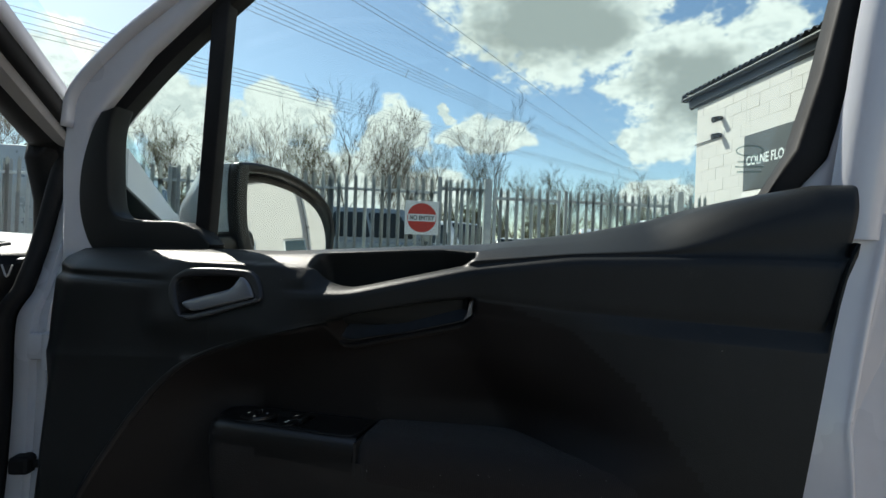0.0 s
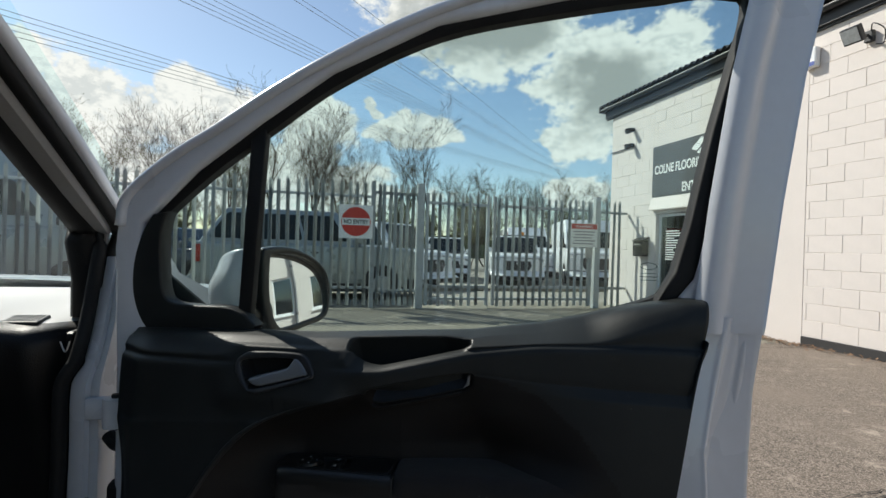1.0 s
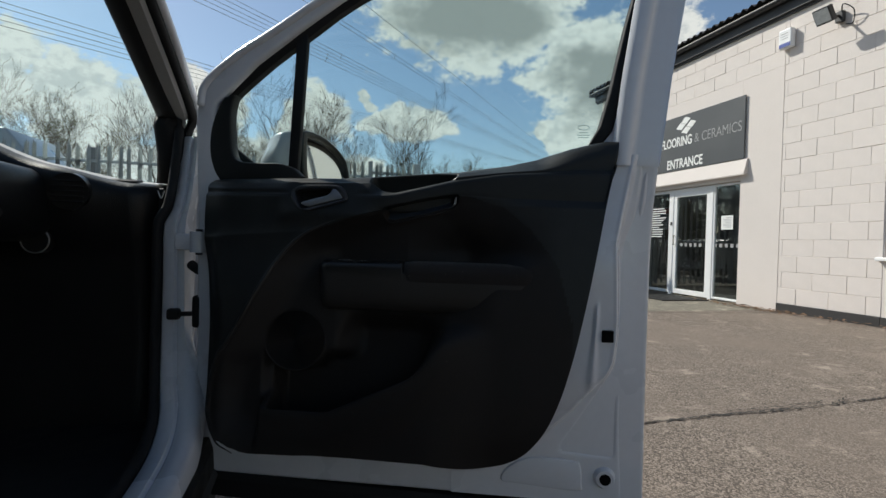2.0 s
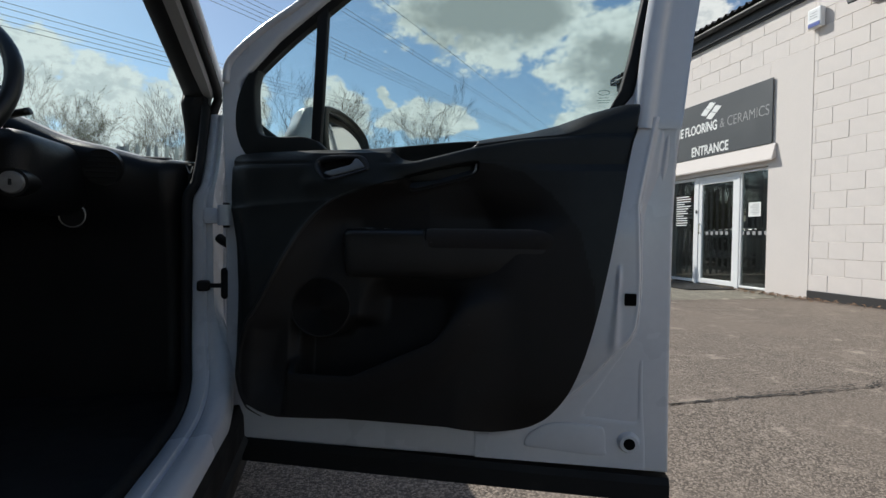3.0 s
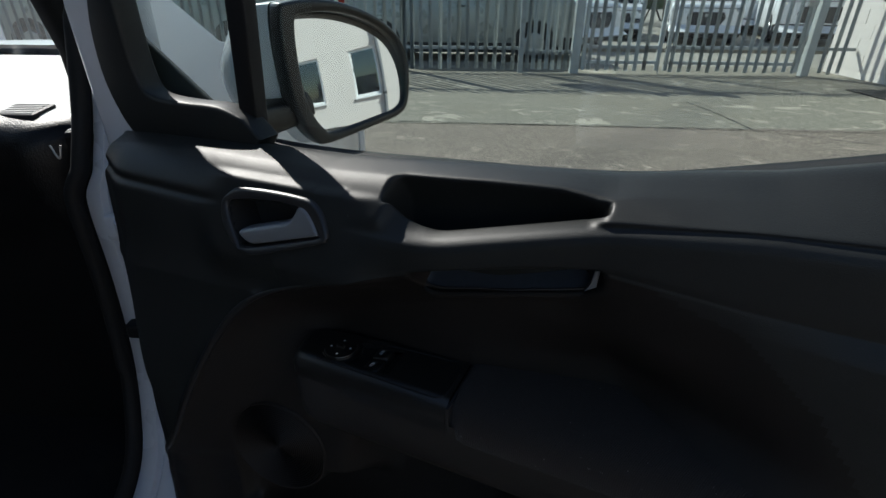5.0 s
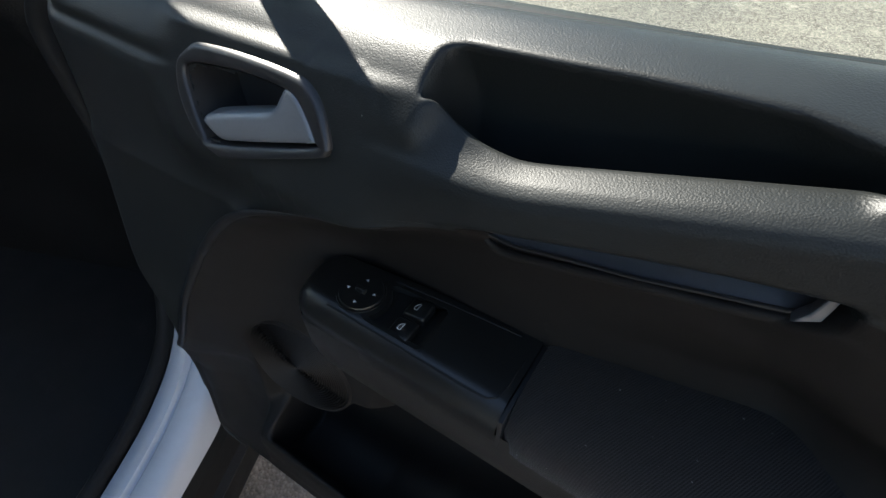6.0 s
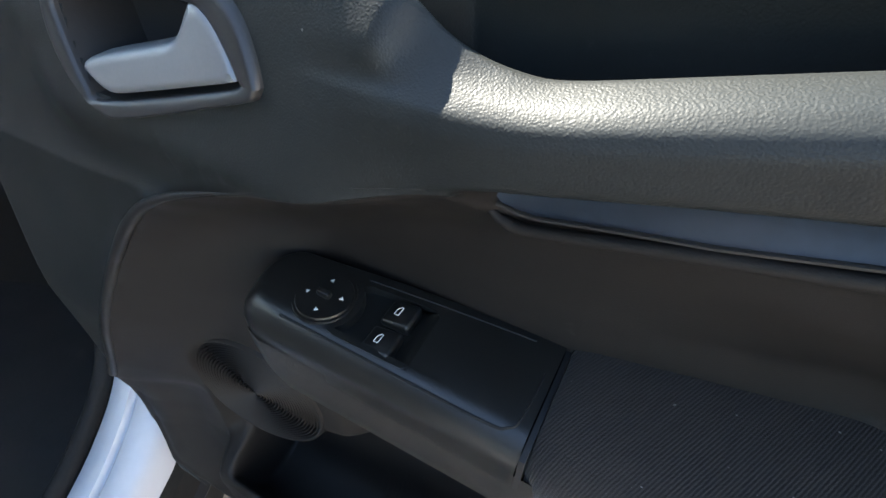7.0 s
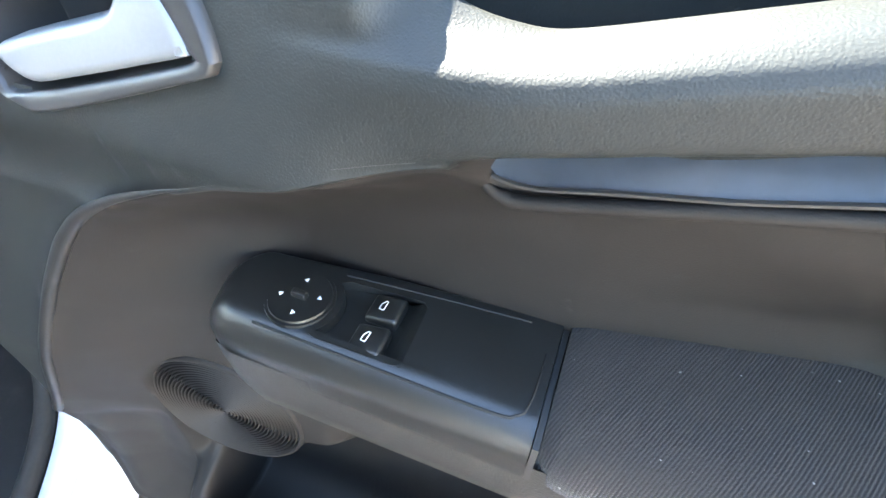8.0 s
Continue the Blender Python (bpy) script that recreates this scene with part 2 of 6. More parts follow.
door_glass = pane("door_glass", (0.87, 0.94, 0.93), 0.7)
screen_glass = pane("windscreen_glass", (0.84, 0.96, 0.96), 0.7)
steel_bare = surface("galvanised_bracket", (0.45, 0.45, 0.44), 0.45, metal=0.8, vary=0.2, scale=20)
galvanised = surface("galvanised_palisade_steel", (0.38, 0.40, 0.40), 0.55, metal=0.35, vary=0.22, scale=6.0, grain=90.0, bump=0.0004, per_object=0.35, stain=(0.24, 0.24, 0.22), stain_scale=7.0, stain_at=(0.58, 0.8))
block_paint = surface("painted_blockwork", (0.68, 0.620, 0.582), 0.75, vary=0.05, scale=4.0, grain=120.0, bump=0.0035, bump_scale=55.0, per_object=0.10, stain=(0.60, 0.55, 0.50), stain_scale=3.0, stain_at=(0.64, 0.9))
joint_paint = surface("painted_mortar", (0.70, 0.640, 0.600), 0.85, vary=0.08, scale=5.0, grain=150.0, bump=0.003, bump_scale=80.0)
render_paint = surface("painted_render", (0.68, 0.620, 0.582), 0.8, vary=0.04, scale=1.3, grain=70.0, bump=0.0018, bump_scale=45.0, stain=(0.63, 0.585, 0.54), stain_scale=1.4, stain_at=(0.62, 0.85))
plinth_paint = surface("black_bitumen_plinth", (0.035, 0.033, 0.033), 0.8, vary=0.3, scale=7.0, grain=80.0, bump=0.003, bump_scale=60.0, stain=(0.2, 0.18, 0.16), stain_scale=6.0, stain_at=(0.6, 0.8))
upvc = surface("white_upvc", (0.80, 0.80, 0.80), 0.35, vary=0.03, scale=2.0)
dark_sheet = surface("black_fascia", (0.025, 0.025, 0.027), 0.5, vary=0.25, scale=4.0, grain=60.0, bump=0.001)
roof_sheet = surface("fibre_cement_roof", (0.075, 0.07, 0.07), 0.9, vary=0.3, scale=3.0, grain=50.0, bump=0.004, stain=(0.14, 0.15, 0.10), stain_scale=2.5, stain_at=(0.5, 0.75))
sign_grey = surface("charcoal_sign_sheet", (0.085, 0.088, 0.092), 0.38, vary=0.05, scale=1.5, grain=40.0)
etched = pane("etched_glass", (0.72, 0.78, 0.78), 0.2, 0.02)
# near-black that puts the shade inside holes into the colour; grommet uses it too
hole_black = surface("hole_shadow_black", (0.004, 0.004, 0.004), 0.9, vary=0.2, specular=0.1)
sign_white = surface("white_vinyl", (0.80, 0.80, 0.78), 0.45, vary=0.03)
sign_mid = surface("grey_vinyl", (0.33, 0.33, 0.33), 0.5, vary=0.05)
sign_red = surface("red_reflective_sheet", (0.50, 0.035, 0.02), 0.45, vary=0.10, scale=3.0, grain=60.0)
sign_black = surface("black_vinyl", (0.02, 0.02, 0.02), 0.5, vary=0.1)
shop_glass = pane("shop_glass", (0.55, 0.60, 0.58), 1.6, 0.06)
# near-black for every room surface: the unlit interior put into the colour
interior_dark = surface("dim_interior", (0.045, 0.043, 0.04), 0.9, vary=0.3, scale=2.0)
tarmac = ground_mat("worn_tarmac", (0.205, 0.166, 0.136), (0.355, 0.292, 0.240), (0.225, 0.182, 0.148), (0.46, 0.38, 0.31), 0.16)
concrete = ground_mat("worn_concrete", (0.265, 0.240, 0.190), (0.36, 0.33, 0.27), (0.20, 0.178, 0.140), (0.56, 0.50, 0.40))
yard = ground_mat("yard_concrete", (0.36, 0.33, 0.28), (0.44, 0.41, 0.35), (0.34, 0.31, 0.26), (0.52, 0.48, 0.42))
crack_fill = surface("dirt_filled_crack", (0.045, 0.04, 0.035), 0.95, vary=0.4, scale=8.0, grain=80.0)
bark = surface("grey_brown_bark", (0.085, 0.070, 0.055), 0.9, vary=0.35, scale=3.0, grain=30.0, per_object=0.3)
twig = surface("bare_twigs", (0.085, 0.068, 0.052), 0.9, vary=0.35, scale=1.0, grain=9.0, per_object=0.3)
bud = surface("young_buds", (0.17, 0.17, 0.07), 0.8, vary=0.4, scale=2.0)
hedge_leaf = surface("scrub_leaves", (0.09, 0.10, 0.04), 0.75, vary=0.5, scale=2.0, grain=12.0)
leaf_litter = surface("dry_leaves", (0.20, 0.115, 0.065), 0.85, vary=0.5, scale=20.0, grain=60.0)
cable_grey = surface("power_cable", (0.20, 0.22, 0.24), 0.5, metal=0.5)
tyre_black = surface("tyre_rubber", (0.02, 0.02, 0.02), 0.8, vary=0.2)
car_glass = surface("dark_car_glass", (0.016, 0.021, 0.022), 0.10, vary=0.2, specular=0.35)
lamp_glass = surface("headlamp_glass", (0.65, 0.67, 0.68), 0.12, metal=0.5, vary=0.15, scale=25.0)
lamp_red = surface("red_lamp_glass", (0.45, 0.03, 0.02), 0.15, vary=0.2, coat=0.5)
lamp_amber = surface("amber_beacon", (0.85, 0.28, 0.03), 0.2, vary=0.1, coat=0.4)
car_trim = surface("car_black_trim", (0.025, 0.025, 0.026), 0.5, vary=0.2)
alloy = surface("wheel_alloy", (0.42, 0.43, 0.44), 0.35, metal=0.8, vary=0.1)


# ---- building tools ----
def part(name, bm, material, parent=None, label="", smooth=False, angle=None):
    """Links a bmesh as one mesh object, under a thing or a part."""
    me = bpy.data.meshes.new(name)
    bmesh.ops.recalc_face_normals(bm, faces=bm.faces)
    if smooth:
        for f in bm.faces:
            f.smooth = True
        if angle:
            for e in bm.edges:
                if len(e.link_faces) == 2 and e.calc_face_angle(0) > radians(angle):
                    e.smooth = False
    bm.to_mesh(me)
    bm.free()
    me.materials.append(material)
    ob = new(name, me)
    if parent:
        ob.parent = parent
    if label:
        ob["label"] = label
    return ob


def thing(name, at, label, category, group="", turn=0.0, kind=""):
    ob = new(name)
    ob.matrix_world = pose(*at, 0, 0, turn)
    return tagged(ob, label, category, group, kind)


def box(lo, hi, bevel=0.0, bm=None, segments=2):
    bm = bm or bmesh.new()
    made = bmesh.ops.create_cube(bm, size=1.0)["verts"]
    for v in made:
        v.co = Vector([lo[i] + (v.co[i] + 0.5) * (hi[i] - lo[i]) for i in range(3)])
    if bevel:
        edges = list({e for v in made for e in v.link_edges})
        bmesh.ops.bevel(bm, geom=edges, offset=bevel, segments=segments, affect="EDGES", profile=0.5)
    return bm


def rod(a, b, r0, r1=None, sides=12, bm=None, caps=True):
    bm = bm or bmesh.new()
    a, b = Vector(a), Vector(b)
    m = Matrix.Translation((a + b) / 2) @ (b - a).to_track_quat("Z", "Y").to_matrix().to_4x4()
    bmesh.ops.create_cone(bm, cap_ends=caps, segments=sides, radius1=r0, radius2=r0 if r1 is None else r1, depth=(b - a).length, matrix=m)
    return bm


def plate(outline, v0, v1, holes=(), bevel=0.0, bm=None, segments=2):
    """A flat panel in (u, z) with holes, thick from v0 to v1 along y."""
    bm = bm or bmesh.new()
    edges = []
    for loop in (outline, *holes):
        vs = [bm.verts.new((u, v0, z)) for u, z in loop]
        edges += [bm.edges.new((vs[i], vs[(i + 1) % len(vs)])) for i in range(len(vs))]
    faces = [g for g in bmesh.ops.triangle_fill(bm, edges=edges, use_beauty=True)["geom"] if isinstance(g, bmesh.types.BMFace)]
    rim = set(edges)
    out = bmesh.ops.extrude_face_region(bm, geom=faces)["geom"]
    for g in out:
        if isinstance(g, bmesh.types.BMVert):
            g.co.y = v1
    if bevel:
        bmesh.ops.recalc_face_normals(bm, faces=bm.faces)
        sharp = [e for e in bm.edges if len(e.link_faces) == 2 and e.calc_face_angle(0) > 1.2 and abs(e.verts[0].co.y - e.verts[1].co.y) < 1e-6]
        bmesh.ops.bevel(bm, geom=sharp, offset=bevel, segments=segments, affect="EDGES", profile=0.5)
    return bm


def curve_through(points, steps=8, closed=False):
    """A smooth run of points through the given ones (Catmull-Rom)."""
    pts = [Vector(p) for p in points]
    out, count = [], len(pts)
    for i in range(count if closed else count - 1):
        p0 = pts[(i - 1) % count] if closed or i else pts[0] * 2 - pts[1]
        p1, p2 = pts[i], pts[(i + 1) % count]
        p3 = pts[(i + 2) % count] if closed or i + 2 < count else pts[-1] * 2 - pts[-2]
        for s in range(steps):
            t = s / steps
            out.append(0.5 * ((2 * p1) + (p2 - p0) * t + (2 * p0 - 5 * p1 + 4 * p2 - p3) * t * t + (3 * p1 - p0 - 3 * p2 + p3) * t ** 3))
    if not closed:
        out.append(pts[-1])
    return out


def smooth2(points, steps=6, closed=True):
    return [(p.x, p.y) for p in curve_through([(a, b, 0) for a, b in points], steps, closed)]


def sweep(path, section, side, bm=None, closed=False, scales=None):
    """Carries a section of (a, b) along a path: a goes along `side`, b along the normal to side and path."""
    bm = bm or bmesh.new()
    path, side = [Vector(p) for p in path], Vector(side).normalized()
    rings, n = [], len(path)
    for i, p in enumerate(path):
        t = (path[(i + 1) % n] - path[i - 1]) if closed else (path[min(i + 1, n - 1)] - path[max(i - 1, 0)])
        t.normalize()
        s = (side - t * side.dot(t)).normalized()
        b = t.cross(s)
        k = scales[i] if scales else 1.0
        rings.append([bm.verts.new(p + s * (a * k) + b * (c * k)) for a, c in section])
    m = len(section)
    for i in range(n if closed else n - 1):
        r0, r1 = rings[i], rings[(i + 1) % n]
        for j in range(m):
            bm.faces.new((r0[j], r0[(j + 1) % m], r1[(j + 1) % m], r1[j]))
    if not closed:
        bm.faces.new(rings[0])
        bm.faces.new(list(reversed(rings[-1])))
    return bm


def oval(a, b, n=10, power=2.0):
    out = []
    for i in range(n):
        t = 2 * math.pi * i / n
        c, s = math.cos(t), math.sin(t)
        out.append((a * math.copysign(abs(c) ** (2 / power), c), b * math.copysign(abs(s) ** (2 / power), s)))
    return out


def grid_mesh(points, bm=None, keep=None):
    """Faces over a rectangular array of points."""
    bm = bm or bmesh.new()
    rows = [[bm.verts.new(p) for p in row] for row in points]
    for i in range(len(rows) - 1):
        for j in range(len(rows[0]) - 1):
            if keep is None or keep(i, j):
                bm.faces.new((rows[i][j], rows[i][j + 1], rows[i + 1][j + 1], rows[i + 1][j]))
    loose = [v for v in bm.verts if not v.link_faces]
    bmesh.ops.delete(bm, geom=loose, context="VERTS")
    return bm


def inside(x, y, poly):
    hit, j = False, len(poly) - 1
    for i in range(len(poly)):
        (xi, yi), (xj, yj) = poly[i], poly[j]
        if (yi > y) != (yj > y) and x < (xj - xi) * (y - yi) / (yj - yi) + xi:
            hit = not hit
        j = i
    return hit


def step(a, b, x):
    t = np.clip((x - a) / (b - a), 0, 1)
    return t * t * (3 - 2 * t)


def words(text, size, material, name, parent, m, align="LEFT", extrude=0.001, spread=1.0, bold=0.0, width=0.0):
    cu = bpy.data.curves.new(name, "FONT")
    cu.body, cu.size, cu.align_x, cu.extrude, cu.space_character, cu.offset = text, size, align, extrude, spread, bold
    probe = bpy.data.objects.new(name, cu)
    scene.collection.objects.link(probe)
    me = bpy.data.meshes.new_from_object(probe.evaluated_get(bpy.context.evaluated_depsgraph_get()))
    bpy.data.objects.remove(probe)
    bpy.data.curves.remove(cu)
    me.materials.clear()
    me.materials.append(material)
    if width:
        wide = max(v.co.x for v in me.vertices) - min(v.co.x for v in me.vertices)
        me.transform(Matrix.Diagonal((width / wide, 1, 1, 1)))
    ob = new(name, me)
    ob.parent = parent
    ob.matrix_basis = m
    return ob

# ---- ground ----
bm = bmesh.new()
grid_mesh([[(x, y, -0.012) for x in (-2500, -60, -8, 20, 60, 2500)] for y in (-2500, -30, 0, 30, 90, 2500)], bm)
tagged(part("ground", bm, yard), "pale concrete yard and open ground", "ground", kind="structure")


def slab(name, xs, ys, z, material, label, seed):
    rnd = random.Random(seed)
    pts = [[(x, y, z + rnd.uniform(-0.004, 0.004)) for x in np.linspace(xs[0], xs[1], 40)] for y in np.linspace(ys[0], ys[1], 30)]
    return tagged(part(name, grid_mesh(pts), material, smooth=True), label, "paving", kind="structure")


slab("pavement", (-9, 6.9), (-9, 4.52), 0.0, tarmac, "worn grey tarmac of the yard entrance", 3)
slab("pavement", (-9, 7.6), (4.50, 9.6), 0.002, concrete, "worn concrete apron in front of the gate", 4)
# joints and cracks: irregular dirt-filled grooves


def crack(points, width, seed, material=crack_fill, label="dirt-filled crack in the paving"):
    r = random.Random(seed)
    line = []
    for (x0, y0), (x1, y1) in zip(points, points[1:]):
        n = max(2, int(math.hypot(x1 - x0, y1 - y0) / 0.028))
        line += [(x0 + (x1 - x0) * i / n + r.uniform(-.008, .008), y0 + (y1 - y0) * i / n + r.uniform(-.010, .010)) for i in range(n)]
    line.append(points[-1])
    rows = []
    for i, (x, y) in enumerate(line):
        a, b = line[max(i - 1, 0)], line[min(i + 1, len(line) - 1)]
        d = Vector((b[0] - a[0], b[1] - a[1], 0)).normalized()
        k = width * r.uniform(0.15, 1.25)
        rows.append([(x - d.y * k, y + d.x * k, 0.0075), (x + d.y * k, y - d.x * k, 0.0075)])
    tagged(part("crack", grid_mesh(rows), material), label, "crack", kind="structure")


crack([(0.7, 0.70), (1.9, 0.766), (2.44, 0.80), (3.15, 0.817), (4.6, 0.95), (6.6, 1.02)], 0.008, 1)
crack([(0.9, 0.690), (1.6, 0.742), (2.3, 0.776), (3.0, 0.795)], 0.006, 5)
crack([(2.5, 0.835), (2.9, 0.850), (3.25, 0.885)], 0.005, 6)
crack([(3.2, 0.82), (3.45, 0.90), (3.5, 0.98)], 0.005, 7)
crack([(-4, 4.60), (0, 4.56), (2, 4.48), (4.2, 4.40), (6.8, 4.2)], 0.012, 2)
crack([(3.25, 5.9), (3.33, 5.2), (3.35, 4.4)], 0.012, 3)
crack([(3.35, 4.4), (4.6, 3.7), (5.6, 3.5)], 0.008, 4)

# ---- the unit building ----
WALL = 6.84
COURSE, BLOCK = 0.228, 0.456
building = thing("unit_building", (WALL, 0, 0), "cream-painted blockwork trade unit with black eaves", "building")
# core wall behind the blocks, in runs that leave the doorway and two windows open
DOOR_Y0, DOOR_Y1, DOOR_Z = 5.10, 7.50, 1.97
WINDOWS = [(1.98, 3.02, 0.83, 2.12), (-0.12, 0.90, 0.83, 2.12), (-2.25, -1.25, 0.83, 2.12)]
core_edges = sorted({-14.0, 9.10, DOOR_Y0, DOOR_Y1, *[q for a in WINDOWS for q in a[:2]]})
for y0, y1 in zip(core_edges, core_edges[1:]):
    mid = (y0 + y1) / 2
    gap = next(((a[2], a[3]) for a in WINDOWS if a[0] < mid < a[1]), (0.0, DOOR_Z) if DOOR_Y0 < mid < DOOR_Y1 else None)
    spans = [(0.0, 4.40)] if gap is None else [(0.0, gap[0]), (gap[1], 4.40)]
    for z0, z1 in spans:
        if z1 > z0:
            part("wall", box((0.012, y0, z0), (0.26, y1, z1)), joint_paint if y0 > 2.9 else render_paint, building)
part("wall", box((0.26, 8.86, 0.0), (7.5, 9.098, 4.40)), joint_paint, building)
part("wall", box((7.26, -14, 0.0), (7.5, 8.86, 4.40)), joint_paint, building)
part("wall", box((0.26, -13.998, 0.0), (7.26, -13.8, 4.40)), joint_paint, building)
part("render_panel", box((0.0050, 4.39, 0.0), (0.0115, DOOR_Y0, 3.54), 0.003), render_paint, building, "smooth rendered panel")
part("render_panel", box((0.0050, DOOR_Y1, 0.0), (0.0115, 7.62, 3.54), 0.003), render_paint, building, "smooth rendered panel")
part("render_panel", box((0.0050, DOOR_Y0 + .001, DOOR_Z), (0.0115, DOOR_Y1 - .001, 3.54), 0.003), render_paint, building, "smooth rendered panel")
part("plinth", box((-0.012, 3.02, 0.0), (0.0115, 4.388, 0.12), 0.004), plinth_paint, building, "black-painted plinth")
part("plinth", box((-0.012, -13.9, 0.0), (0.0115, 3.018, 0.12), 0.004), plinth_paint, building, "black-painted plinth")
# sloping canopy board over the door
bm = plate([(0.0, 2.07), (0.0, 2.295), (-0.018, 2.295), (-0.085, 2.055), (-0.080, 2.035)], 4.96, 7.62)
part("canopy_board", bm, render_paint, building, "painted sloping board over the entrance")
# roof: fascia, gutter, corrugated sheet
part("fascia", box((-0.065, -14.1, 4.26), (-0.025, 9.30, 4.46), 0.005), dark_sheet, building)
part("soffit", box((-0.027, -14.1, 4.23), (0.012, 9.30, 4.26)), dark_sheet, building)
gutter = [(-0.126 + 0.06 * math.cos(t), 4.46 + 0.06 * math.sin(t)) for t in np.linspace(math.pi, 2 * math.pi, 9)]
gutter += [(x * 1.0 + 0.0, z) for x, z in [(-0.071, 4.46), (-0.078, 4.455)]] + [(-0.126 + 0.05 * math.cos(t), 4.458 + 0.05 * math.sin(t)) for t in np.linspace(2 * math.pi, math.pi, 9)]
bm = bmesh.new()
rings = [[bm.verts.new((x, y, z)) for x, z in gutter] for y in (-14.1, 9.32)]
for j in range(len(gutter)):
    k = (j + 1) % len(gutter)
    bm.faces.new((rings[0][j], rings[0][k], rings[1][k], rings[1][j]))
part("gutter", bm, dark_sheet, building, smooth=True)
rows = []
for s in np.linspace(0, 1, 3):
    rows.append([(-0.16 + 3.86 * s, y, 4.555 + 0.995 * s + 0.030 * math.sin(y * 2 * math.pi / 0.146)) for y in np.arange(-14.1, 9.42, 0.0243)])
part("roof", grid_mesh(rows), roof_sheet, building, "dark corrugated roof sheets", smooth=True)
rows = [[(3.7 + 4.2 * s, y, 5.55 - 1.15 * s) for y in (-14.1, 9.42)] for s in (0, 1)]
part("roof", grid_mesh(rows), roof_sheet, building)
part("verge", box((-0.16, 9.38, 4.42), (3.7, 9.43, 4.56)), dark_sheet, building).matrix_basis = Matrix.Identity(4)
# floor and back wall behind the shop glass, dimness put into their colour
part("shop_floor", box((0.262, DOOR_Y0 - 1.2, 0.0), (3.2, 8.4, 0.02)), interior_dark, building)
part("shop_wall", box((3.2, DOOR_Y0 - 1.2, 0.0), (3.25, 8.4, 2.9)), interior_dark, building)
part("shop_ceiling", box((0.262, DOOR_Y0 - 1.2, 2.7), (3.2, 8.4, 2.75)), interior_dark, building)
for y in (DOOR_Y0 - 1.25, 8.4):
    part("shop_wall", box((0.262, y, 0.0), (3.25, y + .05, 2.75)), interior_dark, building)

# entrance: screen of three lights, the middle one a door
entrance = thing("entrance_screen", (WALL + 0.10, 0, 0), "white-framed glazed entrance door with side lights", "shop door")


def lights(name, y0, y1, z0, z1, parent, bar=0.06, label=""):
    outer = [(y0, z0), (y1, z0), (y1, z1), (y0, z1)]
    inner = [(y0 + bar, z0 + bar), (y1 - bar, z0 + bar), (y1 - bar, z1 - bar), (y0 + bar, z1 - bar)]
    bm = plate(outer, -0.03, 0.03, [inner], 0.006)
    bmesh.ops.rotate(bm, verts=bm.verts, matrix=Matrix.Rotation(radians(90), 3, "Z"))
    for v in bm.verts:
        v.co.x = -v.co.x
    frame_ob = part(name, bm, upvc, parent, label)
    bm = box((-0.006, y0 + bar - .004, z0 + bar - .004), (0.006, y1 - bar + .004, z1 - bar + .004))
    g = part("glass", bm, shop_glass, frame_ob)
    g.visible_shadow = False
    return frame_ob


lights("side_light", 5.10, 5.70, 0.03, 1.96, entrance, 0.035)
door_leaf = lights("door_leaf", 5.77, 6.66, 0.03, 1.90, entrance, 0.085, "white glazed door leaf")
part("mullion", box((-0.04, 5.70, 0.0), (0.04, 5.77, 1.96), 0.004), upvc, entrance)
part("mullion", box((-0.04, 6.66, 0.0), (0.04, 6.74, 1.96), 0.004), upvc, entrance)
lights("side_light", 6.74, 7.49, 0.03, 1.96, entrance, 0.05)
part("transom", box((-0.035, 5.771, 1.90), (0.035, 6.659, 1.96), 0.004), upvc, entrance)
bm = box((-0.075, 6.60, 0.92), (-0.055, 6.62, 1.12), 0.006)
box((-0.075, 6.60, 0.93), (-0.03, 6.62, 0.95), 0.003, bm)
box((-0.075, 6.60, 1.09), (-0.03, 6.62, 1.11), 0.003, bm)
part("handle", bm, chrome, door_leaf, "steel pull handle")
part("lock_box", box((-0.055, 6.685, 1.30), (-0.041, 6.715, 1.36), 0.004), sign_black, entrance)
paper = part("notice", box((-0.012, 5.30, 1.20), (-0.009, 5.54, 1.43)), sign_white, entrance, "white paper notice on the glass")
for i in range(7):
    part("printed_line", box((-0.0135, 5.33, 1.39 - i * .026), (-0.0125, 5.33 + (0.17 if i % 3 else 0.12), 1.398 - i * .026)), sign_mid, paper)
for i in range(12):
    y = 5.16 + i * 0.115
    if not 5.66 < y < 5.86:
        part("safety_mark", box((-0.012, y, 0.905), (-0.009, y + 0.06, 0.965)), sign_mid, entrance)
bm = bmesh.new()
rr = random.Random(5)
for i in range(13):
    wd = rr.uniform(.18, .34)
    box((-0.012, 7.30 - wd - rr.uniform(0, .1), 1.62 - i * .045), (-0.009, 7.30, 1.640 - i * .045), 0, bm)
part("opening_hours", bm, sign_white, entrance, "white lettering that cannot be read")
tagged(part("door_mat", box((WALL - 0.95, 5.6, 0.004), (WALL - 0.05, 7.0, 0.018), 0.004), rubber), "dark rubber mat at the entrance", "door mat")

# sign board
board = thing("shop_sign", (WALL - 0.018, 0, 0), "charcoal shop sign with white lettering", "sign")
part("board", box((-0.012, 5.02, 2.30), (0.006, 7.60, 3.29), 0.002), sign_grey, board)
facing = Matrix(((0, 0, -1, 0), (-1, 0, 0, 0), (0, 1, 0, 0), (0, 0, 0, 1)))


def on_wall(y, z, x=-0.0145):
    return Matrix.Translation((x, y, z)) @ facing


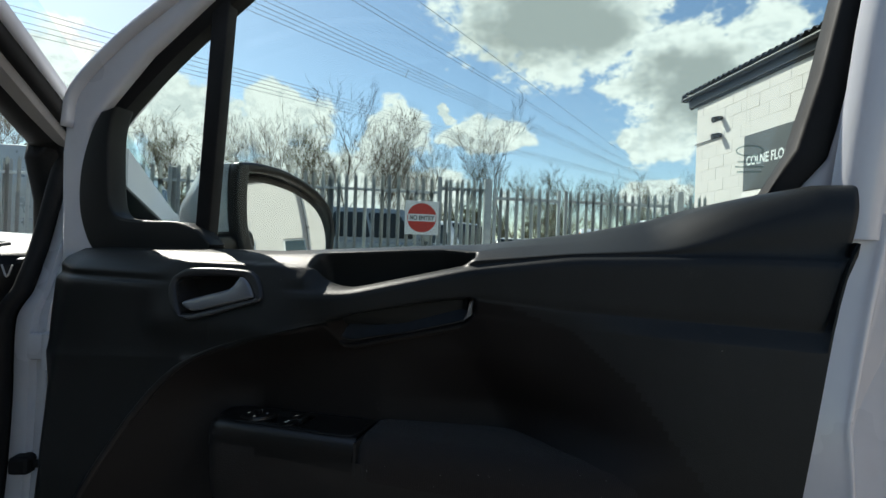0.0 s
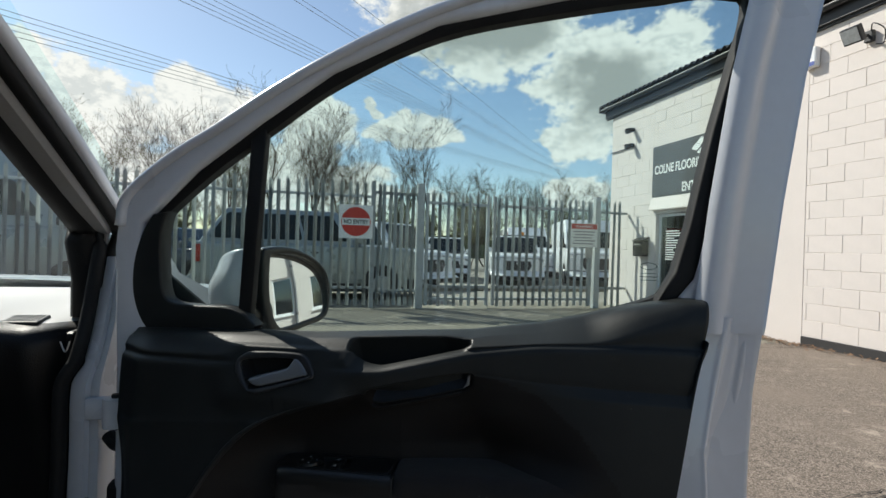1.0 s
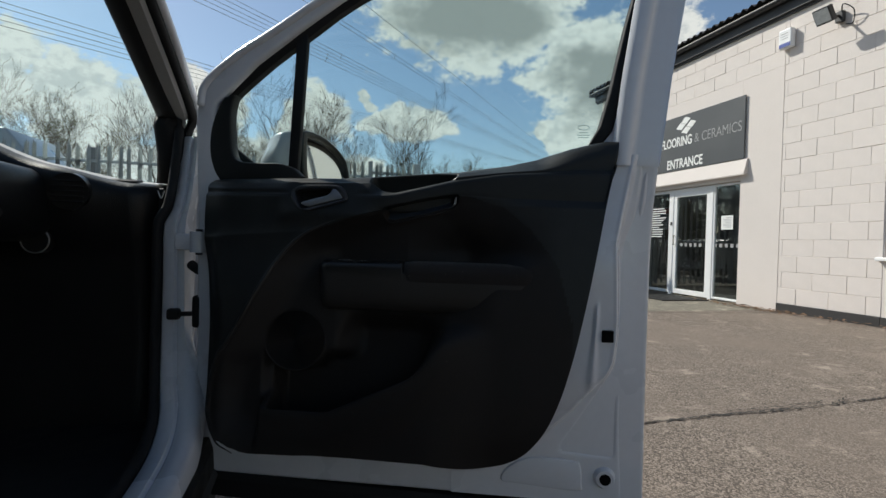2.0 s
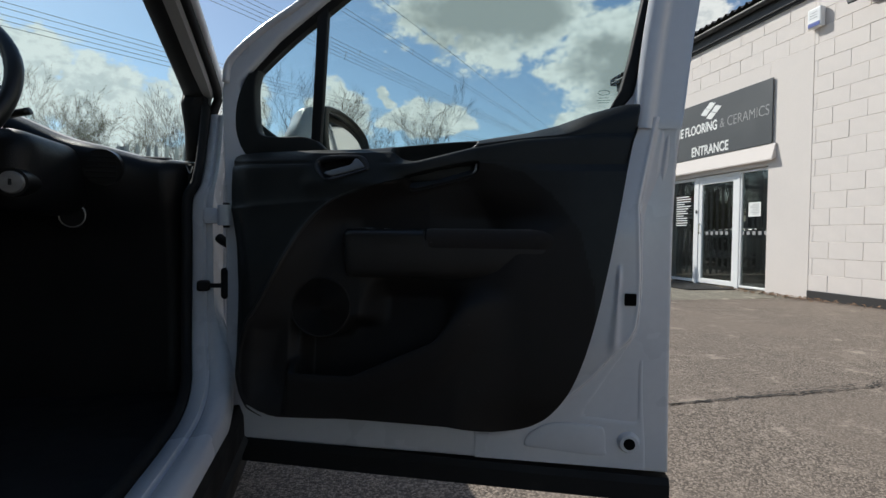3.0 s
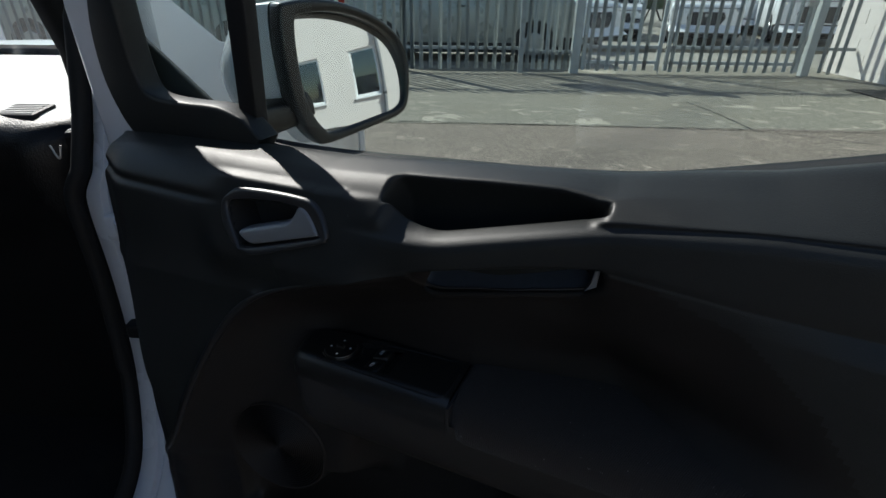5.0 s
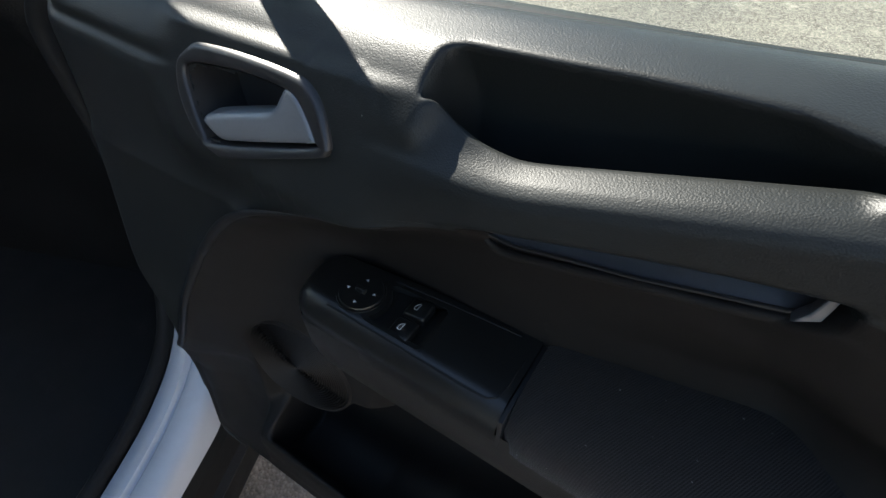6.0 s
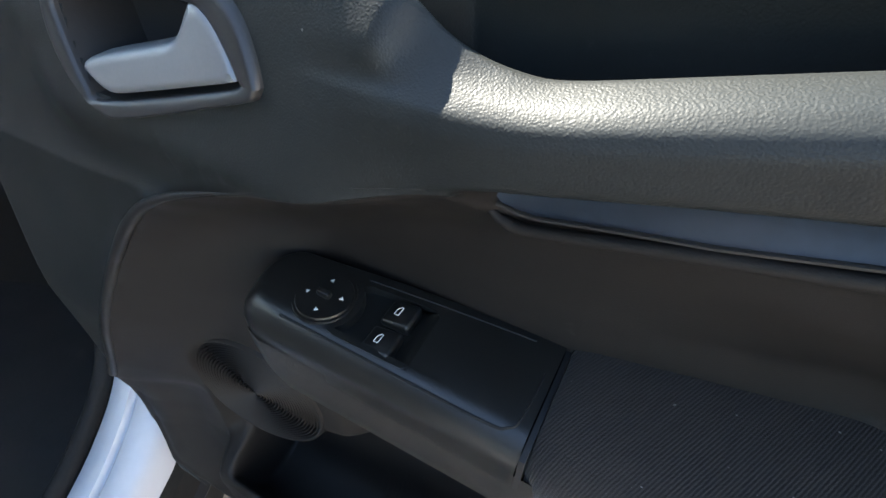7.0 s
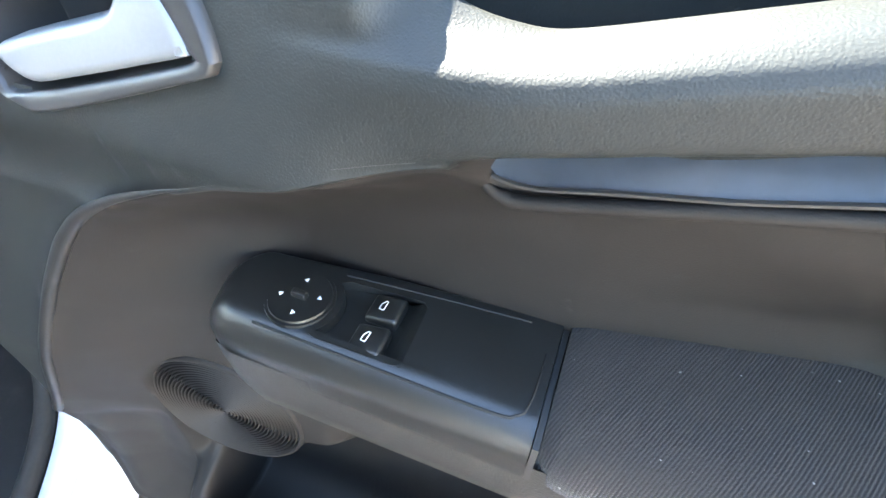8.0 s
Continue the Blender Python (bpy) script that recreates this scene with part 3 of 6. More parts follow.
words("COLNE FLOORING", 0.235, sign_white, "lettering", board, on_wall(7.53, 2.745), bold=0.006, width=1.385)
words("& CERAMICS", 0.235, sign_mid, "lettering", board, on_wall(6.08, 2.745), bold=-0.002, width=1.0)
words("ENTRANCE", 0.235, sign_white, "lettering", board, on_wall(6.765, 2.345), bold=0.006, width=0.885)
for dy, dz in ((0.005, 0.085), (-0.135, 0.0), (0.125, -0.005), (-0.012, -0.092)):
    bm = bmesh.new()
    tile = [(6.30 + dy + a, 3.095 + dz + c) for a, c in ((0.118, -0.022), (-0.012, -0.068), (-0.118, 0.022), (0.012, 0.068))]
    back, face = [[bm.verts.new((x, y, z)) for y, z in tile] for x in (-0.0122, -0.0160)]
    bm.faces.new(face)
    for k in range(4):
        bm.faces.new((back[k], back[(k + 1) % 4], face[(k + 1) % 4], face[k]))
    bmesh.ops.recalc_face_normals(bm, faces=bm.faces)
    part("emblem_tile", bm, sign_white, board)

# fixtures on the wall
alarm = thing("alarm_box", (WALL, 4.33, 3.88), "white alarm box with a blue foot", "alarm box")
part("cover", box((-0.09, -0.10, -0.13), (-0.001, 0.10, 0.14), 0.018), upvc, alarm)
part("foot_panel", box((-0.093, -0.085, -0.115), (-0.088, 0.085, -0.06), 0.002), surface("blue_label", (0.05, 0.08, 0.30), 0.4), alarm, "blue strip")
for i in range(3):
    part("printed_line", box((-0.0925, -0.05, 0.0 + i * .035), (-0.0905, 0.06, 0.008 + i * .035)), sign_mid, alarm)
flood = thing("flood_light", (WALL, 3.60, 3.88), "black floodlight on a wall bracket with a looped cable", "flood light")
bm = box((-0.34, -0.11, -0.11), (-0.26, 0.11, 0.09), 0.012)
bmesh.ops.rotate(bm, verts=bm.verts, cent=(-0.3, 0, 0), matrix=Matrix.Rotation(radians(-28), 3, "Y"))
part("housing", bm, dark_sheet, flood)
bm = box((-0.346, -0.095, -0.09), (-0.341, 0.095, 0.072), 0.002)
bmesh.ops.rotate(bm, verts=bm.verts, cent=(-0.3, 0, 0), matrix=Matrix.Rotation(radians(-28), 3, "Y"))
part("lens", bm, lamp_glass, flood, "clear lamp glass")
bm = rod((-0.26, 0, -0.02), (-0.06, 0, 0.02), 0.016)
box((-0.06, -0.05, -0.06), (-0.001, 0.05, 0.08), 0.01, bm)
part("bracket", bm, dark_sheet, flood)
loop = curve_through([(-0.05, -0.03, 0.06), (-0.12, -0.10, 0.12), (-0.08, -0.20, 0.02), (-0.03, -0.16, -0.12), (-0.01, -0.06, -0.10)], 6)
part("cable", sweep(loop, oval(0.007, 0.007, 6), (0, 0.3, 1)), dark_sheet, flood)
for z, long_arm in ((3.80, False), (3.47, True)):
    spot = thing("wall_lamp", (WALL, 8.30, z), "small dark bulkhead lamp" if not long_arm else "dark camera on a conduit arm", "wall lamp")
    part("base", rod((-0.001, 0, 0), (-0.05, 0, 0), 0.045), dark_sheet, spot)
    part("head", rod((-0.05, 0, 0.0), (-0.17, 0.02, -0.04), 0.05, 0.06), dark_sheet, spot)
    if long_arm:
        part("conduit", rod((-0.012, 0.04, -0.03), (-0.012, 0.80, -0.03), 0.012), dark_sheet, spot)
post_box = thing("post_box", (WALL, 7.86, 1.30), "black wall letter box beside the entrance", "letter box")
part("body", box((-0.14, -0.16, -0.17), (-0.001, 0.16, 0.15), 0.012), dark_sheet, post_box)
part("lid", plate([(-0.16, 0.13), (0.0, 0.20), (0.0, 0.215), (-0.165, 0.145)], -0.17, 0.17), dark_sheet, post_box)
part("slot_plate", box((-0.145, -0.10, 0.05), (-0.14, 0.10, 0.085), 0.002), steel_bare, post_box)
pipe = thing("drain_pipe", (WALL - 0.10, 1.02, 0), "grey plastic drain pipe on the wall", "drain pipe")
part("pipe", rod((0, 0, 0.0), (0, 0, 4.25), 0.075, sides=18), surface("grey_pipe", (0.22, 0.22, 0.23), 0.4), pipe, smooth=True, angle=40)
for z in (0.8, 2.4, 3.9):
    part("bracket", box((-0.084, -0.084, z), (0.099, 0.084, z + .05), 0.008), dark_sheet, pipe)
for i, (y0, y1, z0, z1) in enumerate(WINDOWS):
    win = thing("window_%d" % (i + 1), (WALL + 0.09, 0, 0), "white-framed office window in the cream wall", "window", kind="structure")
    lights("window_frame", y0, y1, z0, z1, win, 0.07)
    part("window_sill", box((-0.15, y0 - 0.05, z0 - 0.045), (0.03, y1 + 0.05, z0 - 0.001), 0.008), upvc, win)
    # dark board behind the window paints in the dim room
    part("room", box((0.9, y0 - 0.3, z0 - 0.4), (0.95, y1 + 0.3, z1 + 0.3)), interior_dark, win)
litter = bmesh.new()
rr = random.Random(12)
for i in range(420):
    a, r = rr.uniform(0, 6.3), rr.uniform(0.012, 0.035)
    x, y = WALL - 0.04 - abs(rr.gauss(0, 0.16)), rr.gauss(4.75, 0.45) if i % 4 else rr.uniform(2.6, 4.7)
    c = Vector((x, y, 0.008 + rr.uniform(0.0, 0.03)))
    d, e = Vector((math.cos(a), math.sin(a), rr.uniform(-.3, .3))) * r, Vector((-math.sin(a), math.cos(a), rr.uniform(-.3, .3))) * r * 0.55
    litter.faces.new([litter.verts.new(c + q) for q in (d, e, -d, -e)])
tagged(part("leaf_litter", litter, leaf_litter), "drift of dry brown leaves at the wall foot", "leaves", kind="stuff")

# ---- fence and gate ----
FENCE = 8.45


def pale_mesh(height, name="pale"):
    """A folded palisade pale with a triple-pointed head."""
    bm = bmesh.new()
    prof = [(-0.034, 0.012), (-0.018, 0.0), (-0.012, 0.008), (0.0, -0.006), (0.012, 0.008), (0.018, 0.0), (0.034, 0.012)]
    tops = [-0.02, -0.10, -0.06, 0.0, -0.06, -0.10, -0.02]
    low = [bm.verts.new((x, y, 0.05)) for x, y in prof]
    high = [bm.verts.new((x, y, height + t)) for (x, y), t in zip(prof, tops)]
    faces = [bm.faces.new((low[i], low[i + 1], high[i + 1], high[i])) for i in range(6)]
    bmesh.ops.solidify(bm, geom=faces, thickness=0.003)
    me = bpy.data.meshes.new(name)
    bm.to_mesh(me)
    bm.free()
    me.materials.append(galvanised)
    return me


def pales(parent, mesh, x0, x1, y, pitch=0.155):
    rr = random.Random(int(x0 * 10))
    for i in range(int((x1 - x0) / pitch) + 1):
        ob = new("pale", mesh)
        ob.parent = parent
        ob.matrix_basis = pose(x0 + i * pitch + rr.uniform(-.005, .005), y + rr.uniform(-.004, .004), rr.uniform(-.015, .015), rr.uniform(-.5, .5), rr.uniform(-.6, .6), rr.uniform(-4, 4))


def fence_post(x, y, h, parent, wide=0.10):
    bm = box((x - wide / 2, y - 0.006, 0), (x + wide / 2, y + 0.006, h), 0.002)
    box((x - wide / 2, y - 0.05, 0), (x - wide / 2 + .008, y + 0.05, h), 0.002, bm)
    box((x + wide / 2 - .008, y - 0.05, 0), (x + wide / 2, y + 0.05, h), 0.002, bm)
    return part("post", bm, galvanised, parent)


fence = thing("palisade_fence", (0, FENCE, 0), "galvanised steel palisade fence with pointed pales", "fence")
tall, mid_pale = pale_mesh(2.42), pale_mesh(2.30)
pales(fence, tall, -11.6, 1.30, -0.02)
for z in (0.36, 2.08):
    part("rail", box((-11.7, 0.0, z), (1.36, 0.045, z + 0.05), 0.004), galvanised, fence)
for x in (-11.6, -8.85, -6.1, -3.35, -0.6):
    fence_post(x, 0.10, 2.35, fence)
panel = thing("side_fence", (0, FENCE, 0), "narrow fixed palisade panel beside the gate", "fence")
pales(panel, pale_mesh(2.40), 1.50, 2.20, -0.02, 0.11)
for z in (0.30, 2.16):
    part("rail", box((1.40, 0.0, z), (2.24, 0.06, z + 0.06), 0.004), galvanised, panel)
part("post", box((1.36, -0.05, 0), (1.44, 0.05, 2.40), 0.004), galvanised, panel)
part("post", box((2.24, -0.07, 0), (2.38, 0.07, 2.40), 0.005), galvanised, panel)
gate = thing("palisade_gate", (0, FENCE, 0), "closed double-leaf palisade gate of galvanised steel", "gate")
pales(gate, mid_pale, 2.55, 3.62, -0.03)
pales(gate, mid_pale, 3.92, 5.96, -0.03)
for x0, x1 in ((2.42, 3.72), (3.80, 6.00)):
    for z in (0.16, 0.40, 2.02):
        part("rail", box((x0, -0.02, z), (x1, 0.03, z + (0.05 if z < 1 else 0.06)), 0.004), galvanised, gate)
    for x in (x0, x1 - 0.06):
        part("stile", box((x, -0.03, 0.06), (x + 0.06, 0.03, 2.24), 0.004), galvanised, gate)
part("drop_bolt", rod((3.70, -0.06, 0.02), (3.70, -0.06, 1.1), 0.012), steel_bare, gate)
part("lock_plate", box((5.84, -0.07, 1.05), (6.00, -0.045, 1.28), 0.004), steel_bare, gate)
for x in (2.44, 5.98):
    for z in (0.5, 1.9):
        part("hinge", rod((x, -0.05, z), (x, -0.05, z + .12), 0.022), steel_bare, gate)
return_panel = thing("side_fence", (0, FENCE, 0), "short palisade panel between gate post and wall", "fence")
part("post", box((6.06, -0.06, 0), (6.18, 0.06, 2.34), 0.005), galvanised, return_panel)
pales(return_panel, mid_pale, 6.32, 6.76, -0.10, 0.15)
for z in (0.40, 2.0):
    part("rail", box((6.18, -0.05, z), (6.82, 0.0, z + .05), 0.004), galvanised, return_panel)

no_entry = thing("no_entry_sign", (1.08, FENCE - 0.075, 1.62), "white square sign with a red no-entry disc", "sign")
part("plate", box((-0.31, 0.0, -0.31), (0.31, 0.004, 0.31), 0.001), sign_white, no_entry)
part("disc", rod((0, -0.0005, 0), (0, -0.0035, 0), 0.27, sides=48), sign_red, no_entry, "red disc")
part("bar", box((-0.255, -0.0055, -0.065), (0.255, -0.0038, 0.065)), sign_white, no_entry, "white bar")
words("NO ENTRY", 0.112, sign_black, "lettering", no_entry, Matrix.Translation((0, -0.0062, -0.040)) @ Matrix.Rotation(radians(90), 4, "X"), "CENTER", 0.0003, bold=0.004, width=0.455)
warning = thing("warning_sign", (5.79, FENCE - 0.075, 1.53), "white warning notice with a red heading on the gate", "sign")
part("plate", box((-0.31, 0.0, -0.25), (0.31, 0.004, 0.25), 0.001), sign_white, warning)
part("heading", box((-0.295, -0.003, 0.13), (0.295, -0.0008, 0.235)), sign_red, warning, "red heading band")
words("WARNING", 0.085, sign_white, "lettering", warning, Matrix.Translation((0, -0.0036, 0.152)) @ Matrix.Rotation(radians(90), 4, "X"), "CENTER", 0.0003, 1.05)
for i in range(5):
    part("printed_line", box((-0.25 + .03 * (i % 2), -0.003, 0.06 - i * .062), (0.25 - .04 * (i % 3), -0.0008, 0.085 - i * .062)), sign_mid, warning)

# ---- the van ----
van = thing("panel_van", (0, 0, 0), "white panel van with the driver's door wide open", "van")
DOOR_TURN = -21.0


def along(xs, ys, soft=0.0):
    """A profile through the given values, eased over `soft` to either side."""
    if not soft:
        return lambda u: float(np.interp(u, xs, ys))
    offs = np.linspace(-soft, soft, 13)
    bell = np.cos(offs / soft * math.pi / 2) ** 2 + 1e-6
    return lambda u: float((np.interp(u + offs, xs, ys) * bell).sum() / bell.sum())


# door shell
OUTER = [(0.075, 0.30), (0.062, 0.42), (0.058, 0.70), (0.056, 0.95), (0.051, 1.05), (0.047, 1.16), (0.053, 1.225), (0.085, 1.282), (0.144, 1.330), (0.232, 1.383), (0.36, 1.463), (0.494, 1.533), (0.624, 1.588),
         (0.78, 1.628), (0.95, 1.652), (1.10, 1.662), (1.19, 1.660), (1.212, 1.640), (1.213, 1.600), (1.184, 1.45), (1.158, 1.26), (1.137, 1.06), (1.136, 0.97), (1.132, 0.86), (1.131, 0.60), (1.132, 0.40), (1.133, 0.296), (0.60, 0.300)]
OPEN = [(0.100, 1.205), (0.096, 1.12), (0.104, 1.045), (0.30, 1.005), (0.56, 1.01), (0.71, 1.02), (0.81, 1.04), (0.91, 1.065), (1.005, 1.098), (1.034, 1.14), (1.055, 1.223), (1.068, 1.30), (1.081, 1.37), (1.109, 1.484), (1.125, 1.565), (1.120, 1.594), (1.098, 1.604),
        (1.018, 1.608), (0.836, 1.589), (0.625, 1.552), (0.445, 1.473), (0.318, 1.388), (0.2, 1.302)]
door = part("door", plate(OUTER, -0.012, 0.055, [OPEN], 0.010, segments=3), white_paint, van, "open white front door", smooth=True, angle=35)
door.matrix_basis = pose(0, 0, 0, 0, 0, DOOR_TURN)
# the rear upright of the window frame leans inwards and is thinner than the body of the door
for vert in door.data.vertices:
    k = float(step(0.97, 1.07, vert.co.z) * step(1.02, 1.08, vert.co.x))
    vert.co.y = vert.co.y * (1 - k) + (-0.010 if vert.co.y > 0.02 else -0.026) * k
# raised ridge along the window frame and the folded rear flange
edge = along([0.28, 0.40, 0.60, 0.86, 0.97, 1.06, 1.26, 1.45, 1.60, 1.64], [1.133, 1.132, 1.131, 1.132, 1.136, 1.137, 1.158, 1.184, 1.213, 1.210])
FLANGE = [(-0.104, -0.014), (-0.098, -0.050), (-0.090, -0.062), (-0.078, -0.066), (-0.068, -0.062), (-0.062, -0.046), (-0.056, -0.020), (-0.050, 0.002), (-0.044, 0.014), (-0.036, 0.020), (-0.026, 0.022), (-0.020, 0.016), (-0.012, 0.014), (-0.003, 0.020), (0.002, 0.030), (0.002, 0.050)]
rows = []
for z in np.linspace(1.060, 1.635, 50):
    lean = float(step(0.82, 1.10, z))
    low = 1 - float(step(0.40, 0.66, z))
    row = []
    for i, (du, v) in enumerate(FLANGE):
        flat_v = v * (1 - 0.85 * low) - 0.012 * low if v < -0.012 else v
        swell = -0.010 * math.exp(-((z - 0.62) / 0.07) ** 2) if 4 < i < 8 else 0.0
        upper = float(step(0.97, 1.07, z))
        flat_v = min(v if low < 0.01 else flat_v, 0.05) * (1 - 0.60 * lean if v < 0 else 1.0)
        row.append((edge(z) + du + swell, flat_v * (1 - upper) + (min(flat_v, -0.012) - 0.016) * upper, z))
    rows.append(row)
part("rear_flange", grid_mesh(rows), white_paint, door, smooth=True)
# pressed inner shell at the rear: the latch plateau, a step down to the flange, a shallow corner pocket
PLATEAU = np.array([(1.088, 1.09), (1.068, 0.99), (1.048, 0.89), (1.051, 0.80), (1.053, 0.74), (1.052, 0.68), (1.046, 0.63), (1.033, 0.602), (0.994, 0.56), (0.958, 0.514), (0.897, 0.453), (0.84, 0.406), (0.76, 0.372), (0.60, 0.362)])
CORNER = np.array([(1.020, 0.545), (0.950, 0.432), (0.948, 0.421), (0.956, 0.415), (1.066, 0.409)])
fold_u = along([0.29, 0.33, 0.50, 0.55, 0.68, 0.84, 0.92, 1.09], [1.096, 1.096, 1.086, 1.088, 1.093, 1.098, 1.104, 1.118], 0.03)


def beside(u, z, line):
    """Distance from an open line, positive on its left as it runs."""
    a, d = line[:-1], line[1:] - line[:-1]
    p = np.array((u, z)) - a
    t = np.clip((p * d).sum(1) / (d * d).sum(1), 0, 1)
    gap = p - d * t[:, None]
    r = np.hypot(gap[:, 0], gap[:, 1])
    k = int(np.argmin(r))
    return float(r[k]) * (1 if d[k, 0] * p[k, 1] - d[k, 1] * p[k, 0] > 0 else -1)


shell_from = along([0.30, 0.41, 0.46, 0.55, 0.66, 0.83, 0.94, 1.09], [0.70, 0.70, 0.86, 0.90, 0.93, 0.96, 0.98, 1.01])


def shell_v(u, z):
    out = beside(u, z, PLATEAU)
    low = 1 - float(step(0.52, 0.66, z))
    high = float(step(0.82, 1.07, z))
    top = -0.070 * (1 - high) - 0.034 * high + 0.036 * (1 - float(step(0.40, 0.62, z)))
    share = min(1.0, max(0.0, out / max(0.02, fold_u(z) - u + out)))
    base = (-0.026 + 0.036 * share) * (1 - low) - 0.014 * low
    base = base * (1 - high) - 0.024 * high
    v = top + (base - top) * float(step(-0.006, 0.015, out))
    v -= 0.0035 * math.exp(-(out / 0.006) ** 2)
    inner = beside(u, z, CORNER)
    v += 0.0075 * float(step(-0.004, 0.006, inner)) * low * (1 - float(step(1.052, 1.070, u)))
    fold = u - fold_u(z)
    v = v * (1 - float(step(-0.016, -0.004, fold))) + (0.004 - 0.022 * high) * float(step(-0.016, -0.004, fold))
    v += 0.012 * float(step(0.004, 0.014, fold)) * (1 - high) - 0.0045 * math.exp(-(fold / 0.006) ** 2)
    rib = 1.0 + 0.008 * (z - 0.584) / 0.17
    v -= 0.0065 * math.exp(-((u - rib) / (0.0045 + 0.006 * max(0.0, (0.70 - z) / 0.12))) ** 2) * float(step(0.56, 0.60, z)) * (1 - float(step(0.73, 0.77, z)))
    return v


rows = []
for z in np.linspace(0.302, 1.085, 150):
    rows.append([(u, min(shell_v(u, z), 0.05), z) for u in np.linspace(shell_from(z), edge(z) - 0.001, 110)] + [(edge(z) + 0.002, 0.020 - 0.034 * float(step(0.97, 1.07, z)), z), (edge(z) + 0.002, 0.048 - 0.060 * float(step(0.97, 1.07, z)), z)])
part("rear_shell", grid_mesh(rows), white_paint, door, "white pressed inner shell with the latch plateau", smooth=True)
ridge = curve_through([(0.062, -0.014, 1.20), (0.076, -0.014, 1.256), (0.155, -0.014, 1.322), (0.245, -0.014, 1.376), (0.372, -0.014, 1.455), (0.504, -0.014, 1.522), (0.632, -0.014, 1.574), (0.78, -0.014, 1.612), (0.95, -0.014, 1.634), (1.12, -0.014, 1.640)], 6)
part("frame_ridge", sweep(ridge, oval(0.010, 0.009, 8), (0, 1, 0)), white_paint, door, smooth=True)
# pressed panels in the lower rear corner
part("pressed_panel", plate(smooth2([(0.86, 0.335), (0.985, 0.328), (0.995, 0.345), (0.992, 0.385), (0.975, 0.395), (0.885, 0.398), (0.830, 0.372), (0.815, 0.34)], 4), -0.0185, -0.010, bevel=0.003), white_paint, door, smooth=True, angle=50)
# solid box; the darkness of the open hole is in its colour
part("latch_slot", box((1.019, -0.0755, 0.678), (1.043, -0.066, 0.704), 0.002), hole_black, door, "latch slot, the shade of its depth painted black")
bm = rod((1.045, -0.0255, 0.362), (1.045, -0.0135, 0.362), 0.019, 0.025, 20)
part("grommet_seat", bm, white_paint, door, smooth=True, angle=40)
part("grommet", rod((1.045, -0.0275, 0.362), (1.045, -0.0230, 0.362), 0.0125, sides=18), hole_black, door, "black rubber grommet")
# likewise a solid plug painted as dark as an open hole
part("lock_hole", rod((1.1085, -0.012, 0.936), (1.1085, 0.030, 0.936), 0.0085, sides=14), hole_black, door)
bm = sweep([(0.115, 0.006, 0.276), (0.4, 0.006, 0.270), (0.8, 0.006, 0.263), (1.132, 0.006, 0.258)], [(-0.03, -0.024), (0.03, -0.024), (0.03, 0.030), (-0.022, 0.030), (-0.03, 0.016)], (0, 1, 0))
part("sill_seal", bm, rubber, door, "black rubber strip along the bottom edge")

# trim panel
belt = along([.10, .3, .43, .567, .70, .81, .91, 1.005, 1.055], [1.022, 1.027, 1.028, 1.037, 1.046, 1.064, 1.088, 1.110, 1.110])
lip_z = along([.10, .50, .56, .70, .8, .95, 1.055], [.985, .984, .986, 1.020, 1.034, 1.041, 1.041], 0.030)
lip_v = along([.105, .16, .3, .56, .7, 1.0, 1.055], [-.055, -.085, -.092, -.090, -.078, -.086, -.084], 0.030)
back_v = along([.1, .5, .6, .66, .69, .72, 1.0], [-.040, -.043, -.043, -.045, -.052, -.045, -.030])
beam_z = along([.1, .391, .450, .497, .54, .557, .603, .640, .66, .70, .8, 1.05], [.884, .903, .9275, .942, .953, .9585, .969, .977, .981, .987, .980, .975])
slot_z = along([.1, .391, .450, .497, .534, .547, .563, .593, .628, .657, .69, .702, .8, 1.05], [.878, .897, .9215, .936, .946, .926, .926, .933, .940, .948, .957, .968, .962, .957])
bottom = along([.107, .117, .13, .155, .19, .23, .26, .40, .65, .755, .830, .884, .930, .960, .992, 1.010, 1.022, 1.032], [.50, .475, .455, .440, .427, .418, .415, .419, .416, .398, .412, .460, .548, .660, .825, .935, 1.00, 1.045])
raw_bottom = bottom
bottom = lambda u: raw_bottom(u) if u < 0.68 else sum(raw_bottom(u + d) for d in np.linspace(-0.032, 0.032, 9) * min(1.0, (1.034 - u) / 0.06)) / 9
# rim of the sunk field that holds the speaker, the pocket and the armrest
RIM = np.array([(0.36, 0.405), (0.27, 0.408), (0.235, 0.418), (0.200, 0.437), (0.177, 0.466), (0.166, 0.50), (0.170, 0.56), (0.190, 0.617), (0.222, 0.665), (0.296, 0.804), (0.315, 0.834), (0.335, 0.860), (0.358, 0.882), (0.384, 0.899), (0.414, 0.913), (0.447, 0.9255)] + [(u, beam_z(u)) for u in np.linspace(0.475, 0.74, 16)] + [(0.80, 0.965), (0.86, 0.92), (0.92, 0.84), (0.95, 0.72), (0.95, 0.55), (0.92, 0.40)])
outer_v = along([.40, .46, .5, .6, .75, .85, .9, .95, 1.0], [-.146, -.150, -.147, -.139, -.131, -.121, -.111, -.101, -.092])
inner_v = along([.40, .46, .500, .516, .528, .540, .62, .70, .78, .82, .86, .90, .98], [-.138, -.146, -.146, -.142, -.116, -.094, -.076, -.062, -.050, -.045, -.044, -.048, -.060])
corner_v = along([.40, .44, .48, .52, .56, .62, .70], [-.138, -.126, -.116, -.108, -.104, -.101, -.101])
pocket_rise = along([.44, .466, .618, .684, .72], [0, .013, .083, .16, .17], 0.015)
rear_v = along([.40, .47, .55, .75, .92, 1.0], [-.095, -.118, -.122, -.114, -.098, -.090], 0.04)
